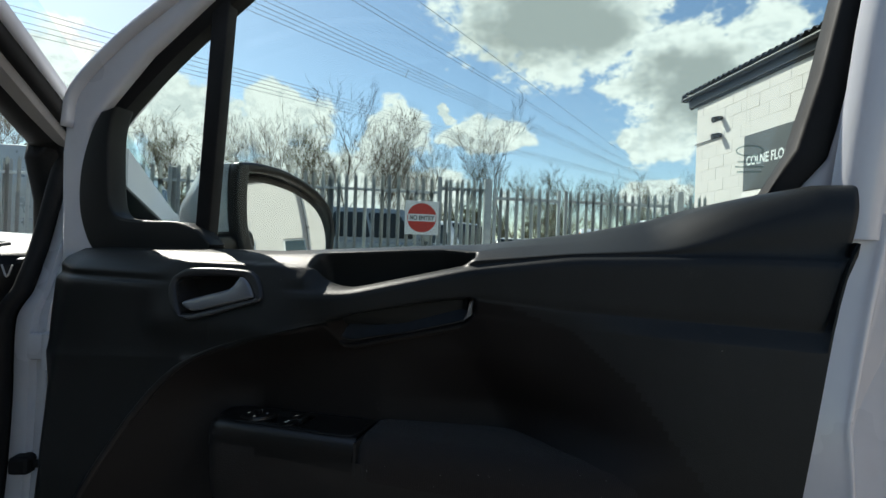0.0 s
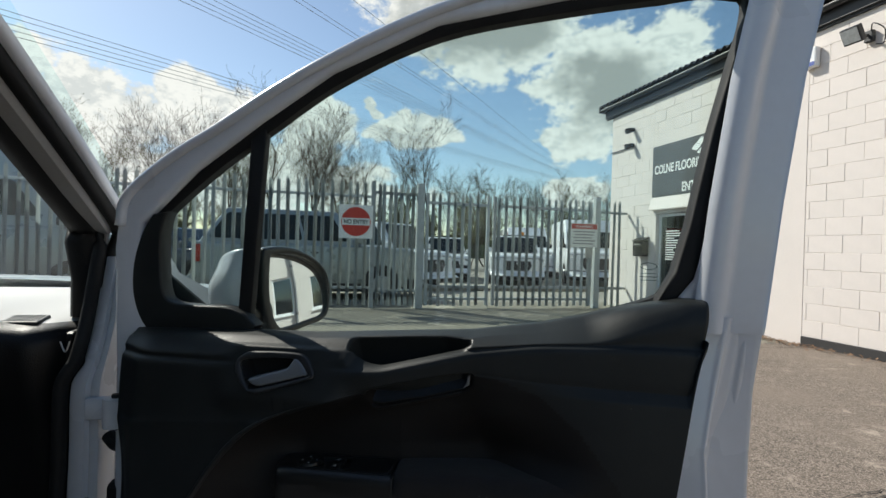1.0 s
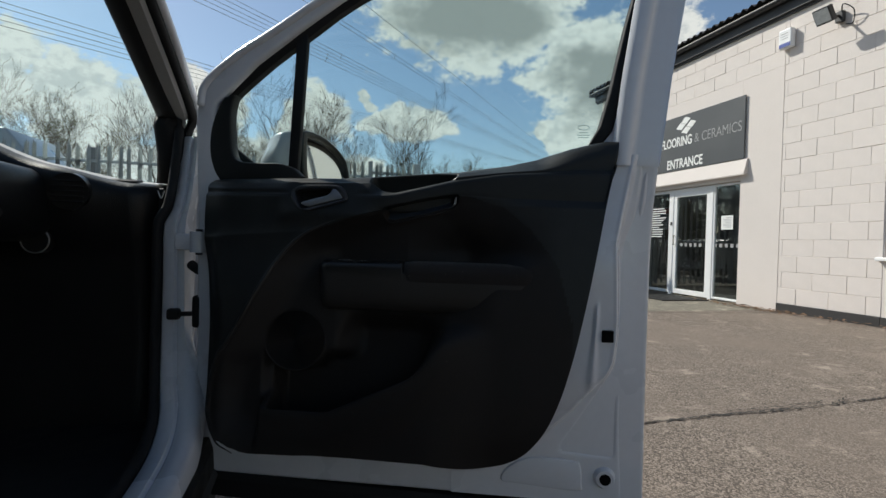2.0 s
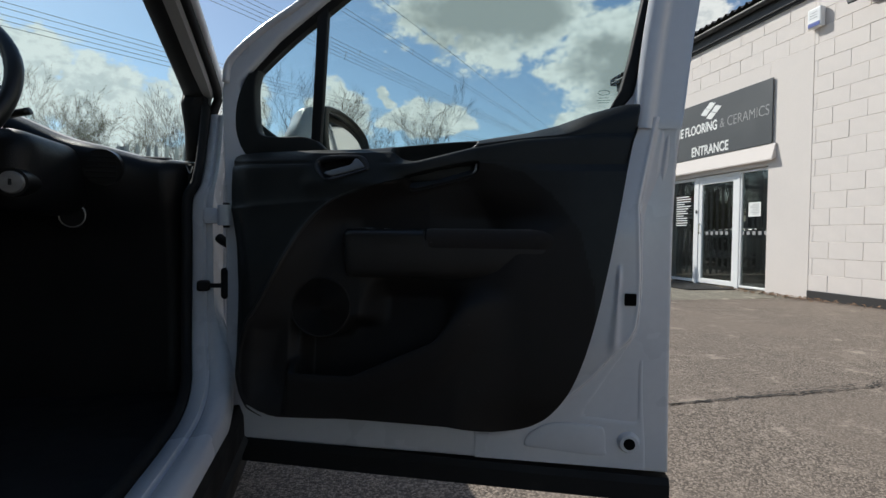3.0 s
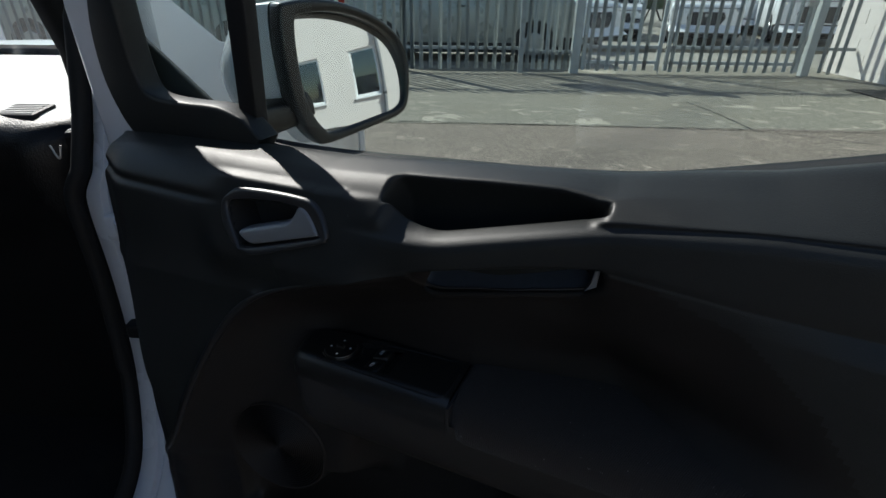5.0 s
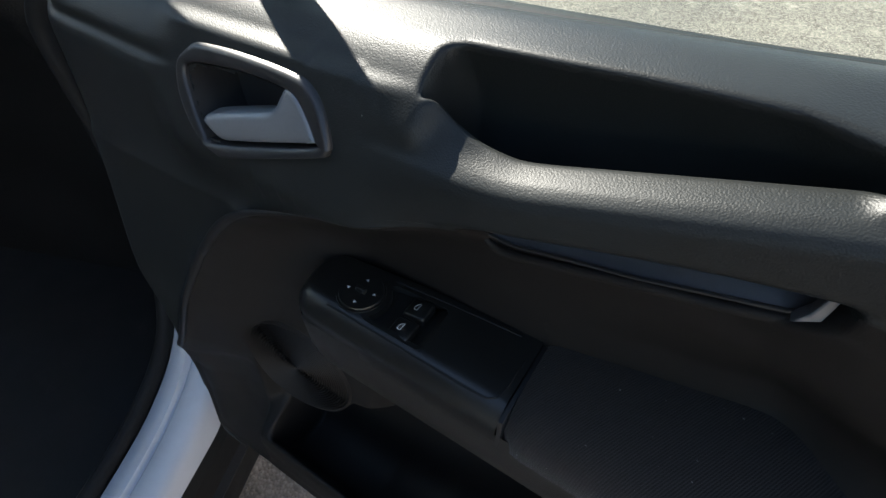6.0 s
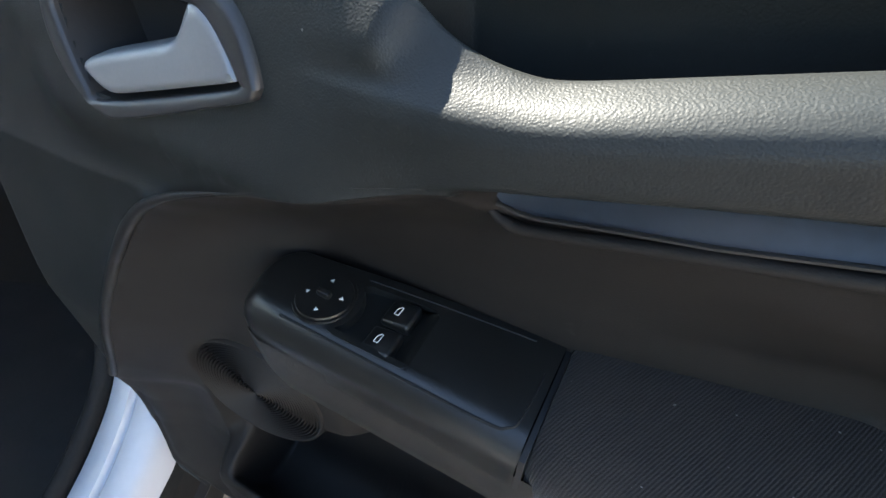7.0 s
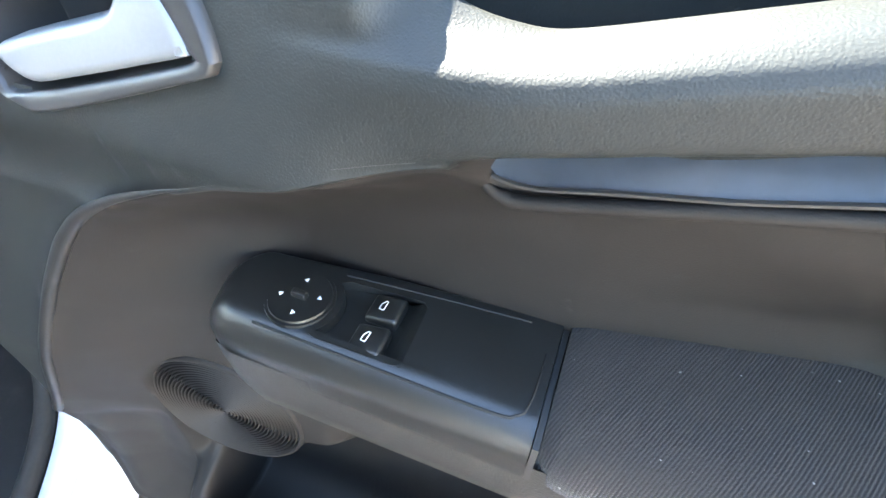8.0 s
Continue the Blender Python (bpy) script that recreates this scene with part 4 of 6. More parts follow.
SPEAKER, SPEAKER_R, SPEAKER_N = Vector((0.348, -0.093, 0.656)), 0.0669, Vector((0.121, -1, 0.081))


def speaker_plane(u, z):
    """The flat that carries the loudspeaker."""
    return SPEAKER.y + SPEAKER_N.x * (u - SPEAKER.x) + SPEAKER_N.z * (z - SPEAKER.z)


def inside_rim(u, z):
    """Distance to the rim, positive within the sunk field."""
    a, b_ = RIM[:-1], RIM[1:]
    d = b_ - a
    p = np.array((u, z)) - a
    t = np.clip((p * d).sum(1) / (d * d).sum(1), 0, 1)
    gap = p - d * t[:, None]
    r = np.hypot(gap[:, 0], gap[:, 1])
    k = int(np.argmin(r))
    turn = d[k, 0] * p[k, 1] - d[k, 1] * p[k, 0]
    return float(r[k]) * (-1 if turn > 0 else 1)


BEZEL = [(0.329, 0.988), (0.336, 0.997), (0.349, 1.0030), (0.390, 1.0052), (0.429, 1.0042), (0.4415, 1.0005), (0.4512, 0.992), (0.4595, 0.9765), (0.4588, 0.971), (0.4525, 0.9677), (0.383, 0.9460), (0.366, 0.9450), (0.346, 0.9545), (0.332, 0.971)]
DISH = [(0.337, 0.985), (0.345, 0.9912), (0.388, 0.9955), (0.418, 0.9955), (0.432, 0.992), (0.4478, 0.9755), (0.4460, 0.9715), (0.369, 0.9505), (0.356, 0.9535), (0.343, 0.9715)]


def beam_off(u):
    return (0.002 - 0.014 * (1 - float(step(0.43, 0.55, u)))) * (1 - float(step(0.6, 0.75, u)))


def lower_v(u, z):
    gap = inside_rim(u, z)
    blend = float(step(0.74, 0.90, z))
    low = 1 - float(step(0.66, 0.93, z))
    left = 0.105 + 0.050 * low
    shell = outer_v(z) * (1 - blend) * (0.45 + 0.40 * low + (0.55 - 0.40 * low) * float(step(left, left + 0.05, u))) + (lip_v(u) + beam_off(u)) * blend
    wide = 0.075 - 0.030 * float(step(0.80, 0.95, z)) + 0.16 * float(step(0.66, 0.80, u))
    far = min(1.0, max(0.0, gap / wide))
    m = 0.5 * (1 - (1 - far) ** 2.4) + 0.5 * float(step(0, 1, far))
    bead = -0.0050 * math.exp(-((gap + 0.0030) / 0.0050) ** 2) * (1 - float(step(0.55, 0.70, u)))
    # edge of the pocket climbs towards the rear
    rise = pocket_rise(u) * (1 - float(step(0.70, 0.88, z)))
    side = 1 - float(step(0.272, 0.292, u))
    deep = inner_v(z - rise)
    ceiling_z = 0.615 + 0.095 * float(step(0.40, 0.47, u))
    deep += 0.050 * float(step(0.292, 0.315, u)) * (1 - float(step(0.62, 0.70, u))) * float(step(0.528, 0.545, z - rise)) * (1 - float(step(ceiling_z - 0.04, ceiling_z + 0.02, z)))
    deep += 0.225 * max(0.0, min(u, 0.75) - 0.59) * float(step(0.77, 0.82, z)) * (1 - float(step(0.86, 0.93, z)))
    deep = corner_v(z) * side + deep * (1 - side)
    high = float(step(0.74, 0.82, z))
    near = math.hypot(u - SPEAKER.x, z - SPEAKER.z) / SPEAKER_R
    flat = max(1 - float(step(1.03, 1.13, near)), float(step(0.60, 0.64, z)) * (1 - float(step(0.43 - 0.035 * high, 0.50 - 0.06 * high, u))) * (1 - float(step(0.78, 0.90, z))))
    deep = deep * (1 - flat) + speaker_plane(u, z) * flat
    deep += 0.007 * (1 - float(step(0.93, 0.985, near)))
    v = shell * (1 - m) + deep * m + bead
    above = float(step(0.79, 0.87, z))
    back = float(step(0.65 + 0.12 * above, 0.80 + 0.13 * above, u))
    return v * (1 - back) + rear_v(z) * back


def top_surface(u, v):
    x = min(1.0, max(0.0, v / lip_v(u)))
    curl = 2.9 - 1.8 * float(step(0.62, 0.82, u)) + 8.0 * float(step(0.87, 1.045, u))
    return belt(u) - (belt(u) - lip_z(u)) * x ** curl


def swing(u, z):
    return u + 0.050 * (1 - float(step(0.107, 0.32, u))) * (1 - float(step(0.66, 0.94, z))) + 0.013 * float(step(0.93, 1.03, u)) * min(1.0, max(0.0, (z - 1.03) / 0.08))


def pocketed(u, v, z):
    """The pocket's well: down its back, along its floor and up behind its front lip."""
    open_u = float(step(0.298, 0.312, u) * (1 - step(0.60, 0.66, u)))
    lip = 0.518 + pocket_rise(u)
    f = (lip + 0.042 - z) / 0.042
    if open_u == 0 or not 0 < f < 1:
        return v, z
    back = lower_v(u, lip + 0.042)
    way = [(0.0, back, lip + 0.042), (0.40, min(-0.050, back + 0.012), lip - 0.075), (0.62, -0.118, lip - 0.080), (1.0, -0.139, lip)]
    a, b = (float(np.interp(f, [q[0] for q in way], [q[n] for q in way])) for n in (1, 2))
    return v + (a - v) * open_u, z + (b - z) * open_u


bowl_rise = along([.500, .508, .516, .526, .540, .560], [.032, .029, .019, .010, .004, 0], 0.010)


def trim_profile(u):
    g = float(step(0.503, 0.518, u) * (1 - step(0.684, 0.701, u)))
    s = float(step(0.538, 0.548, u) * (1 - step(0.694, 0.706, u)))
    lv, bv = lip_v(u), back_v(u)
    z3 = top_surface(u, bv)
    bz, sz = beam_z(u), min(slot_z(u), beam_z(u) - 0.006)
    beam_v = lv + beam_off(u)
    base = bottom(u)
    sz = max(sz, base + 0.008)
    bz = max(bz, sz + 0.004)
    over = lambda k: (bv + (lv + 0.008 - bv) * k, top_surface(u, bv + (lv + 0.008 - bv) * k))
    both = lambda k, v_, z_: tuple(p * (1 - g) + q * g for p, q in zip(over(k), (v_, z_)))
    lz = lip_z(u)
    tall = lz - bz
    rise = bowl_rise(u)
    pts = [((0.020, belt(u) - 0.02), 1), ((0.010, belt(u) - 0.001), 2), ((-0.010, top_surface(u, -0.010)), 6), ((bv, z3), 2),
           (both(0.08, bv + 0.004, z3 - 0.003), 4), (both(0.20, bv + 0.016, z3 - 0.034), 4), (both(0.34, bv + 0.010, 0.946), 4), (both(0.50, lv + 0.032, 0.946), 4), (both(0.66, lv + 0.031, lz - 0.001 + rise), 2), (both(0.76, lv + 0.026, lz + 0.004 + rise), 4), (both(1.0, lv + 0.018, lz + 0.003 + rise * 0.4), 4),
           ((lv + 0.0095, lz + 0.0012), 4), ((lv + 0.0035, lz - min(0.0025, 0.09 * tall)), 6), ((lv + 0.0008, lz - min(0.0085, 0.30 * tall)), 10), ((lv + 0.5 * beam_off(u), lz - 0.85 * tall), 4),
           ((beam_v + 0.001, bz), 3), ((beam_v * (1 - s) + -0.036 * s, bz - 0.001), 3), ((lower_v(swing(u, sz), sz) * (1 - s) + -0.058 * s, sz + 0.003), 3), ((lower_v(swing(u, sz), sz), sz), 70)]
    line = []
    for ((a, n), (b, _)) in zip(pts, pts[1:] + [((0, 0), 0)]):
        if n == 70:
            knee = max(base, min(sz - 0.002, 0.62))
            for z in list(np.linspace(sz, knee, 90)) + list(np.linspace(knee, base, 71))[1:]:
                line.append(pocketed(u, lower_v(swing(u, z), z), z))
        else:
            line += [(a[0] + (b[0] - a[0]) * i / n, a[1] + (b[1] - a[1]) * i / n) for i in range(n)]
    a = np.array(line)
    seat = float(step(0.290, 0.330, u) * (1 - step(0.464, 0.530, u)))
    if seat:
        for row in a:
            if row[0] < -0.045 and row[1] < 1.012:
                k = seat * float(step(0.920, 0.940, row[1]))
                row[0] += k * (-0.0760 - (1.0 - row[1]) * 0.42 - 0.002 - row[0])
    soft = ((a[:, 1] < 0.935) & (a[:, 1] > 0.80)) * (1 - float(step(0.34, 0.62, u)))
    for _ in range(14):
        b = a.copy()
        b[1:-1] = 0.25 * a[:-2] + 0.5 * a[1:-1] + 0.25 * a[2:]
        a = a + soft[:, None] * (b - a)
    for _ in range(2):
        a[1:-1] = 0.25 * a[:-2] + 0.5 * a[1:-1] + 0.25 * a[2:]
    return [tuple(q) for q in a] + [(-0.006, base + 0.002)]


US = np.concatenate((np.linspace(0.107, 0.72, 280), np.linspace(0.725, 1.032, 66)))
cols = [[(swing(u, z), v, z) for v, z in trim_profile(u)] for u in US]
cols = [[(u - 0.012, -0.006, z) for u, _, z in cols[0]]] + cols + [[(1.0325, -0.006, z) for _, _, z in cols[-1]]]


def keep_face(i, j):
    p = cols[i][j]
    return not (p[1] < -0.06 and 0.92 < p[2] < 1.02 and inside(p[0], p[2], DISH))


def sunk(i, j):
    p = cols[i][j]
    return p[2] < 0.99 and inside_rim(p[0], p[2]) > (-0.003 if p[0] < 0.42 else 0.0025) and j > 40


part("trim_panel", grid_mesh(cols, keep=lambda i, j: keep_face(i, j) and not sunk(i, j)), trim_black, door, "black grained plastic door trim", smooth=True)
# sunk faces get the copy whose brown tint paints in the bounced light
part("lower_trim", grid_mesh(cols, keep=lambda i, j: keep_face(i, j) and sunk(i, j)), trim_bounce, door, "black sunk field of the trim, warm bounced light painted brownish", smooth=True)
edge_line = curve_through([(u, 0, z) for u, z in RIM[2:17]] + [(0.49, 0, beam_z(0.49)), (0.53, 0, beam_z(0.53))], 6)
bead_path = []
for i, p in enumerate(edge_line):
    t = (edge_line[min(i + 1, len(edge_line) - 1)] - edge_line[max(i - 1, 0)]).normalized()
    out = Vector((-t.z, 0, t.x))
    q = p + out * (0.0035 if inside_rim(p.x + out.x * 0.01, p.z + out.z * 0.01) < 0 else -0.0035)
    bead_path.append(Vector((q.x, lower_v(q.x, q.z) + 0.0028, q.z)))
part("rim_bead", sweep(bead_path, oval(0.0040, 0.0046, 12), (0, 1, 0), scales=[min(1.0, 0.15 + 0.05 * i, max(0.02, 1 - (p.x - 0.33) / 0.115)) for i, p in enumerate(bead_path)]), bead_black, door, "rounded rim of the sunk field", smooth=True)
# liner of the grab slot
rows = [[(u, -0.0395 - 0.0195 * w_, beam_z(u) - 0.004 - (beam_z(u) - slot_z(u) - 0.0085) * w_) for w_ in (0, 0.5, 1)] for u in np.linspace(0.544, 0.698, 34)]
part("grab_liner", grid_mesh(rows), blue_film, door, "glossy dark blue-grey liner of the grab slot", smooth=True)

part("slot_gap", sweep([(u, -0.0605, slot_z(u) + 0.0042) for u in np.linspace(0.546, 0.698, 18)], oval(0.0011, 0.0011, 6), (0, 0, 1)), sign_black, door)
lip_line = curve_through([(0.5405, -0.0600, 0.9335), (0.5440, -0.0602, 0.9265), (0.5513, -0.0602, 0.9225), (0.5604, -0.0602, 0.9224), (0.5946, -0.0602, 0.9308), (0.6286, -0.0602, 0.9396), (0.6668, -0.0602, 0.9488), (0.697, -0.0602, 0.9580)], 6)
part("slot_lip", sweep(lip_line, oval(0.0030, 0.0034, 10), (0, 1, 0), scales=[min(1.0, 0.25 + 0.06 * i) for i in range(len(lip_line))]), trim_bounce, door, "rounded lower lip of the grab slot", smooth=True)
# added light piece stands in for the glint on the liner's reflective edge
bm = plate([(0.690, 0.962), (0.699, 0.968), (0.700, 0.984), (0.696, 0.982), (0.694, 0.970)], -0.068, -0.060, bevel=0.001)
part("slot_end_cap", bm, silver_plastic, door, "light grey sliver for the glint on the grab slot's edge")

# interior handle
tilt = lambda z: -0.0760 - (1.0 - z) * 0.42


def tilted(bm, base):
    for v in bm.verts:
        v.co.y = v.co.y + tilt(v.co.z) - base
    return bm


ring_out = smooth2(BEZEL, 5)
ring_in = smooth2(DISH, 7)
HANDLE_C = (0.398, 0.974)


def reach(ring, a):
    """Where a line from the handle's middle meets a closed outline."""
    c, d = HANDLE_C, (math.cos(a), math.sin(a))
    far = 0.01
    for p, q in zip(ring, ring[1:] + ring[:1]):
        e = (q[0] - p[0], q[1] - p[1])
        det = e[0] * d[1] - e[1] * d[0]
        if abs(det) > 1e-12:
            w = (p[0] - c[0], p[1] - c[1])
            t, k = (e[0] * w[1] - e[1] * w[0]) / det, (d[0] * w[1] - d[1] * w[0]) / det
            if t > 0 and -1e-6 <= k <= 1 + 1e-6:
                far = max(far, t)
    return far


turns_a = np.linspace(0, 2 * math.pi, 181)
out_r, in_r = [reach(ring_out, a) for a in turns_a], [reach(ring_in, a) for a in turns_a]
rows = []
for k, v in ((0.0, 0.014), (0.0, -0.0030), (0.05, -0.0050), (0.13, -0.0062), (0.26, -0.0066), (0.74, -0.0058), (0.87, -0.0050), (0.95, -0.0036), (1.0, -0.0010), (1.0, 0.004)):
    rows.append([(HANDLE_C[0] + math.cos(a) * (p + (q - p) * k), v, HANDLE_C[1] + math.sin(a) * (p + (q - p) * k)) for a, p, q in zip(turns_a, out_r, in_r)])
part("handle_bezel", tilted(grid_mesh(rows), 0.0), bezel_black, door, "black handle surround", smooth=True, angle=60)
bm = tilted(plate(ring_in, 0.032, 0.036), 0.0)
part("handle_dish", bm, bezel_black, door)
bm = bmesh.new()
wall_pts = [[(a, -0.004, b) for a, b in ring_in + ring_in[:1]], [(0.392 + (a - 0.392) * 0.97, 0.034, 0.971 + (b - 0.971) * 0.97) for a, b in ring_in + ring_in[:1]]]
part("handle_dish_wall", tilted(grid_mesh(wall_pts, bm), 0.0), bezel_black, door, smooth=True)
LEVER = [(0.3555, 0.9640), (0.3575, 0.9590), (0.372, 0.9542), (0.3915, 0.9582), (0.430, 0.9685), (0.446, 0.9730), (0.4483, 0.9752), (0.444, 0.983), (0.4365, 0.9910), (0.4295, 0.9960), (0.4235, 0.9968), (0.4205, 0.9925), (0.4165, 0.9850), (0.412, 0.9812), (0.4030, 0.9782), (0.3696, 0.9690)]
bm = tilted(plate(smooth2(LEVER, 4), -0.0060, 0.010, bevel=0.004, segments=3), 0.0)
part("door_pull", bm, silver_plastic, door, "silver interior door handle", smooth=True, angle=60)

# armrest pod with the switches
def pod(u0, u1, name, material, section, ends, label="", top=0.0):
    rows = []
    for u in np.linspace(u0, u1, 48):
        k = ends(u)
        rows.append([(u, -0.045 + (v + 0.045) * k, 0.800 + (z - 0.800 + top) * (0.55 + 0.45 * k)) for v, z in section])
    return part(name, grid_mesh(rows), material, door, label, smooth=True)


round_end = lambda u: math.sqrt(max(0.0, 1 - (1 - min(1.0, (u - 0.398) / 0.022)) ** 2)) * 0.5 + 0.5 if u < 0.420 else 1.0
# the panel's plan: square at the back, a rounded nose, a long rolled front edge
PLAN = [(0.493, -0.0470), (0.430, -0.0535), (0.4180, -0.0550), (0.4125, -0.0585), (0.4050, -0.0690), (0.4008, -0.080), (0.4006, -0.0905), (0.4035, -0.1005), (0.4105, -0.1070), (0.4230, -0.1103), (0.450, -0.1112), (0.500, -0.1118)]
plan = [(0.588, -0.0425), (0.54, -0.0447)] + smooth2(PLAN, 4, False) + [(0.545, -0.1126), (0.588, -0.1135)]
TOP = 0.8362
spine = lambda a: (min(0.5878, max(0.432, a)), -0.074)
roll = lambda b: 0.0016 + 0.0155 * float(step(-0.062, -0.096, b))
rows = [[(a, b, 0.805) for a, b in plan]]
for q in np.linspace(0, 90, 9):
    ring = []
    for a, b in plan:
        c = spine(a)
        r, far = roll(b), math.hypot(c[0] - a, c[1] - b)
        k = r * (1 - math.cos(radians(q))) / far
        ring.append((a + (c[0] - a) * k, b + (c[1] - b) * k, TOP - 1.05 * r * (1 - math.sin(radians(q)))))
    rows.append(ring)
bm = grid_mesh(rows)
KNOB = Vector((0.4525, -0.0795, TOP))
# the well of the window switches, hollowed round the knob
well = [(KNOB.x + 0.0232 * math.cos(radians(a)), KNOB.y + 0.0232 * math.sin(radians(a))) for a in range(-50, 51, 10)] + [(0.4720, -0.0590), (0.5150, -0.0570), (0.5185, -0.0600), (0.5195, -0.0955), (0.5160, -0.0985), (0.4720, -0.0985)]
loops = []
for ring in (rows[-1], [(a, b, TOP) for a, b in well]):
    vs = [bm.verts.new(p) for p in ring]
    loops += [bm.edges.new((p, q)) for p, q in zip(vs, vs[1:] + vs[:1])]
bmesh.ops.triangle_fill(bm, use_beauty=True, edges=loops)
bmesh.ops.remove_doubles(bm, verts=bm.verts, dist=0.00002)
bmesh.ops.recalc_face_normals(bm, faces=bm.faces)
part("switch_panel", bm, satin_black, door, "satin black switch panel on the armrest", smooth=True, angle=38)
floor_z = lambda a: TOP - 0.0065 * (1 - float(step(0.506, 0.5195, a)))
bm = grid_mesh([[(a, b, TOP) for a, b in well + well[:1]], [(a, b, floor_z(a) - 0.0003) for a, b in well + well[:1]]])
for a0, a1 in zip(np.linspace(0.462, 0.5195, 24), np.linspace(0.462, 0.5195, 24)[1:]):
    bm.faces.new([bm.verts.new(p) for p in ((a0, -0.0985, floor_z(a0)), (a1, -0.0985, floor_z(a1)), (a1, -0.0572, floor_z(a1)), (a0, -0.0572, floor_z(a0)))])
bmesh.ops.remove_doubles(bm, verts=bm.verts, dist=0.00002)
part("switch_well", bm, satin_black, door, smooth=True, angle=40)
BELOW = [(-0.1115, 0.813), (-0.1115, 0.800), (-0.1095, 0.770), (-0.105, 0.748), (-0.097, 0.734), (-0.080, 0.726), (-0.050, 0.724)]
tail = lambda u: round_end(u) * (1 - 0.75 * float(step(0.84, 0.97, u)))
pod(0.398, 0.965, "pod_body", trim_grey, BELOW, tail)
PAD = [(-0.004, 0.8330), (-0.020, 0.8365), (-0.050, 0.8385), (-0.085, 0.8385), (-0.102, 0.835), (-0.111, 0.827), (-0.1145, 0.815), (-0.113, 0.800), (-0.108, 0.788)]
pod(0.592, 0.962, "armrest_pad", cloth, PAD, lambda u: (0.90 + 0.10 * float(step(0.592, 0.603, u))) * (1 - 0.75 * float(step(0.84, 0.97, u))), "padded armrest in ribbed dark cloth")
part("panel_seam", box((0.5885, -0.112, 0.800), (0.5915, -0.035, 0.8335)), sign_black, door)
groove = curve_through([(0.572, -0.0485, 0.8364), (0.52, -0.0515, 0.8364), (0.468, -0.0555, 0.8364)], 6)
part("groove", sweep(groove, oval(0.0009, 0.0006, 6), (0, 1, 0)), rubber, door)
groove = curve_through([(0.437, -0.1015, 0.8354), (0.50, -0.1025, 0.8353), (0.565, -0.1035, 0.8352), (0.578, -0.101, 0.8357), (0.5825, -0.093, 0.8363), (0.5835, -0.065, 0.8364)], 6)
part("groove", sweep(groove, oval(0.0009, 0.0006, 6), (0, 0.7, 0.7)), rubber, door)
part("knob_ring", rod(KNOB - Vector((0, 0, .002)), KNOB + Vector((0, 0, .0012)), 0.0198, 0.0190, 40), satin_black, door, smooth=True, angle=40)
bm = rod(KNOB + Vector((0, 0, .001)), KNOB + Vector((0, 0, .0024)), 0.0176, 0.0170, 40)
part("mirror_knob", bm, satin_black, door, "round mirror adjuster with four arrows", smooth=True, angle=40)
part("knob_grip", box((KNOB.x - .0045, KNOB.y - .002, KNOB.z + .0015), (KNOB.x + .0045, KNOB.y + .002, KNOB.z + .0062), 0.001), satin_black, door)
for a in (12, 102, 192, 282):
    d, e = Vector((math.cos(radians(a)), math.sin(radians(a)), 0)), Vector((-math.sin(radians(a)), math.cos(radians(a)), 0))
    c = KNOB + d * 0.0110 + Vector((0, 0, 0.0026))
    bm = bmesh.new()
    bmesh.ops.create_cone(bm, cap_ends=True, segments=3, radius1=0.0015, radius2=0.0015, depth=0.0005, matrix=Matrix.Translation(c) @ Matrix.Rotation(radians(a), 4, "Z"))
    part("arrow_mark", bm, mark_white, door)
for y in (-0.0675, -0.0885):
    bm = box((0.4880, y - 0.0088, 0.8285), (0.5070, y + 0.0088, 0.8372), 0.0022, segments=3)
    for v in bm.verts:
        if v.co.z > 0.834:
            v.co.z -= 0.0030 * float(step(0.498, 0.489, v.co.x))
    part("window_switch", bm, satin_black, door, "black window switch", smooth=True, angle=40)
    bm = bmesh.new()
    outline = [(0.4950, y - 0.0032), (0.4975, y - 0.0032), (0.4978, y + 0.0026), (0.4966, y + 0.0026), (0.4950, y + 0.0002)]
    outline = [Vector((a, b, 0.8373)) for a, b in outline]
    for p, q in zip(outline, outline[1:] + outline[:1]):
        rod(p, q, 0.00022, sides=5, bm=bm)
    part("window_mark", bm, mark_white, door)
# speaker grille: ridged rings, flush in its flat
def speaker_ring(r, lift, n=97):
    ring = []
    for t in np.linspace(0, 2 * math.pi, n):
        u, z = SPEAKER.x + r * math.cos(t), SPEAKER.z + r * math.sin(t)
        ring.append((u, speaker_plane(u, z) - lift, z))
    return ring


rows = []
turns = 21
for i in range(turns):
    r0 = 0.0015 + i * (SPEAKER_R - 0.0035) / turns
    w_ = (SPEAKER_R - 0.0035) / turns
    rows += [speaker_ring(r0, -0.0042), speaker_ring(r0 + w_ * 0.10, 0.0012), speaker_ring(r0 + w_ * 0.34, 0.0020), speaker_ring(r0 + w_ * 0.55, 0.0012), speaker_ring(r0 + w_ * 0.65, -0.0042)]
part("speaker_grille", grid_mesh(rows), trim_bounce, door, "round ridged speaker grille")
part("speaker_rim", grid_mesh([speaker_ring(SPEAKER_R + a, b) for a, b in ((-0.0024, -0.001), (-0.0020, 0.0018), (-0.0005, 0.0026), (0.0012, 0.0018), (0.0020, -0.001))]), trim_bounce, door, smooth=True)

# glass, seals, divider, sail
GLASS = [(0.30, 1.00), (0.56, 1.00), (0.71, 1.01), (0.91, 1.05), (1.03, 1.10), (1.10, 1.318), (1.136, 1.503), (1.148, 1.60), (1.018, 1.612), (0.836, 1.594), (0.625, 1.557), (0.445, 1.478), (0.30, 1.38)]
g = part("door_glass", plate(GLASS, 0.026, 0.030), door_glass, door, "slightly green window glass")
g.visible_shadow = False
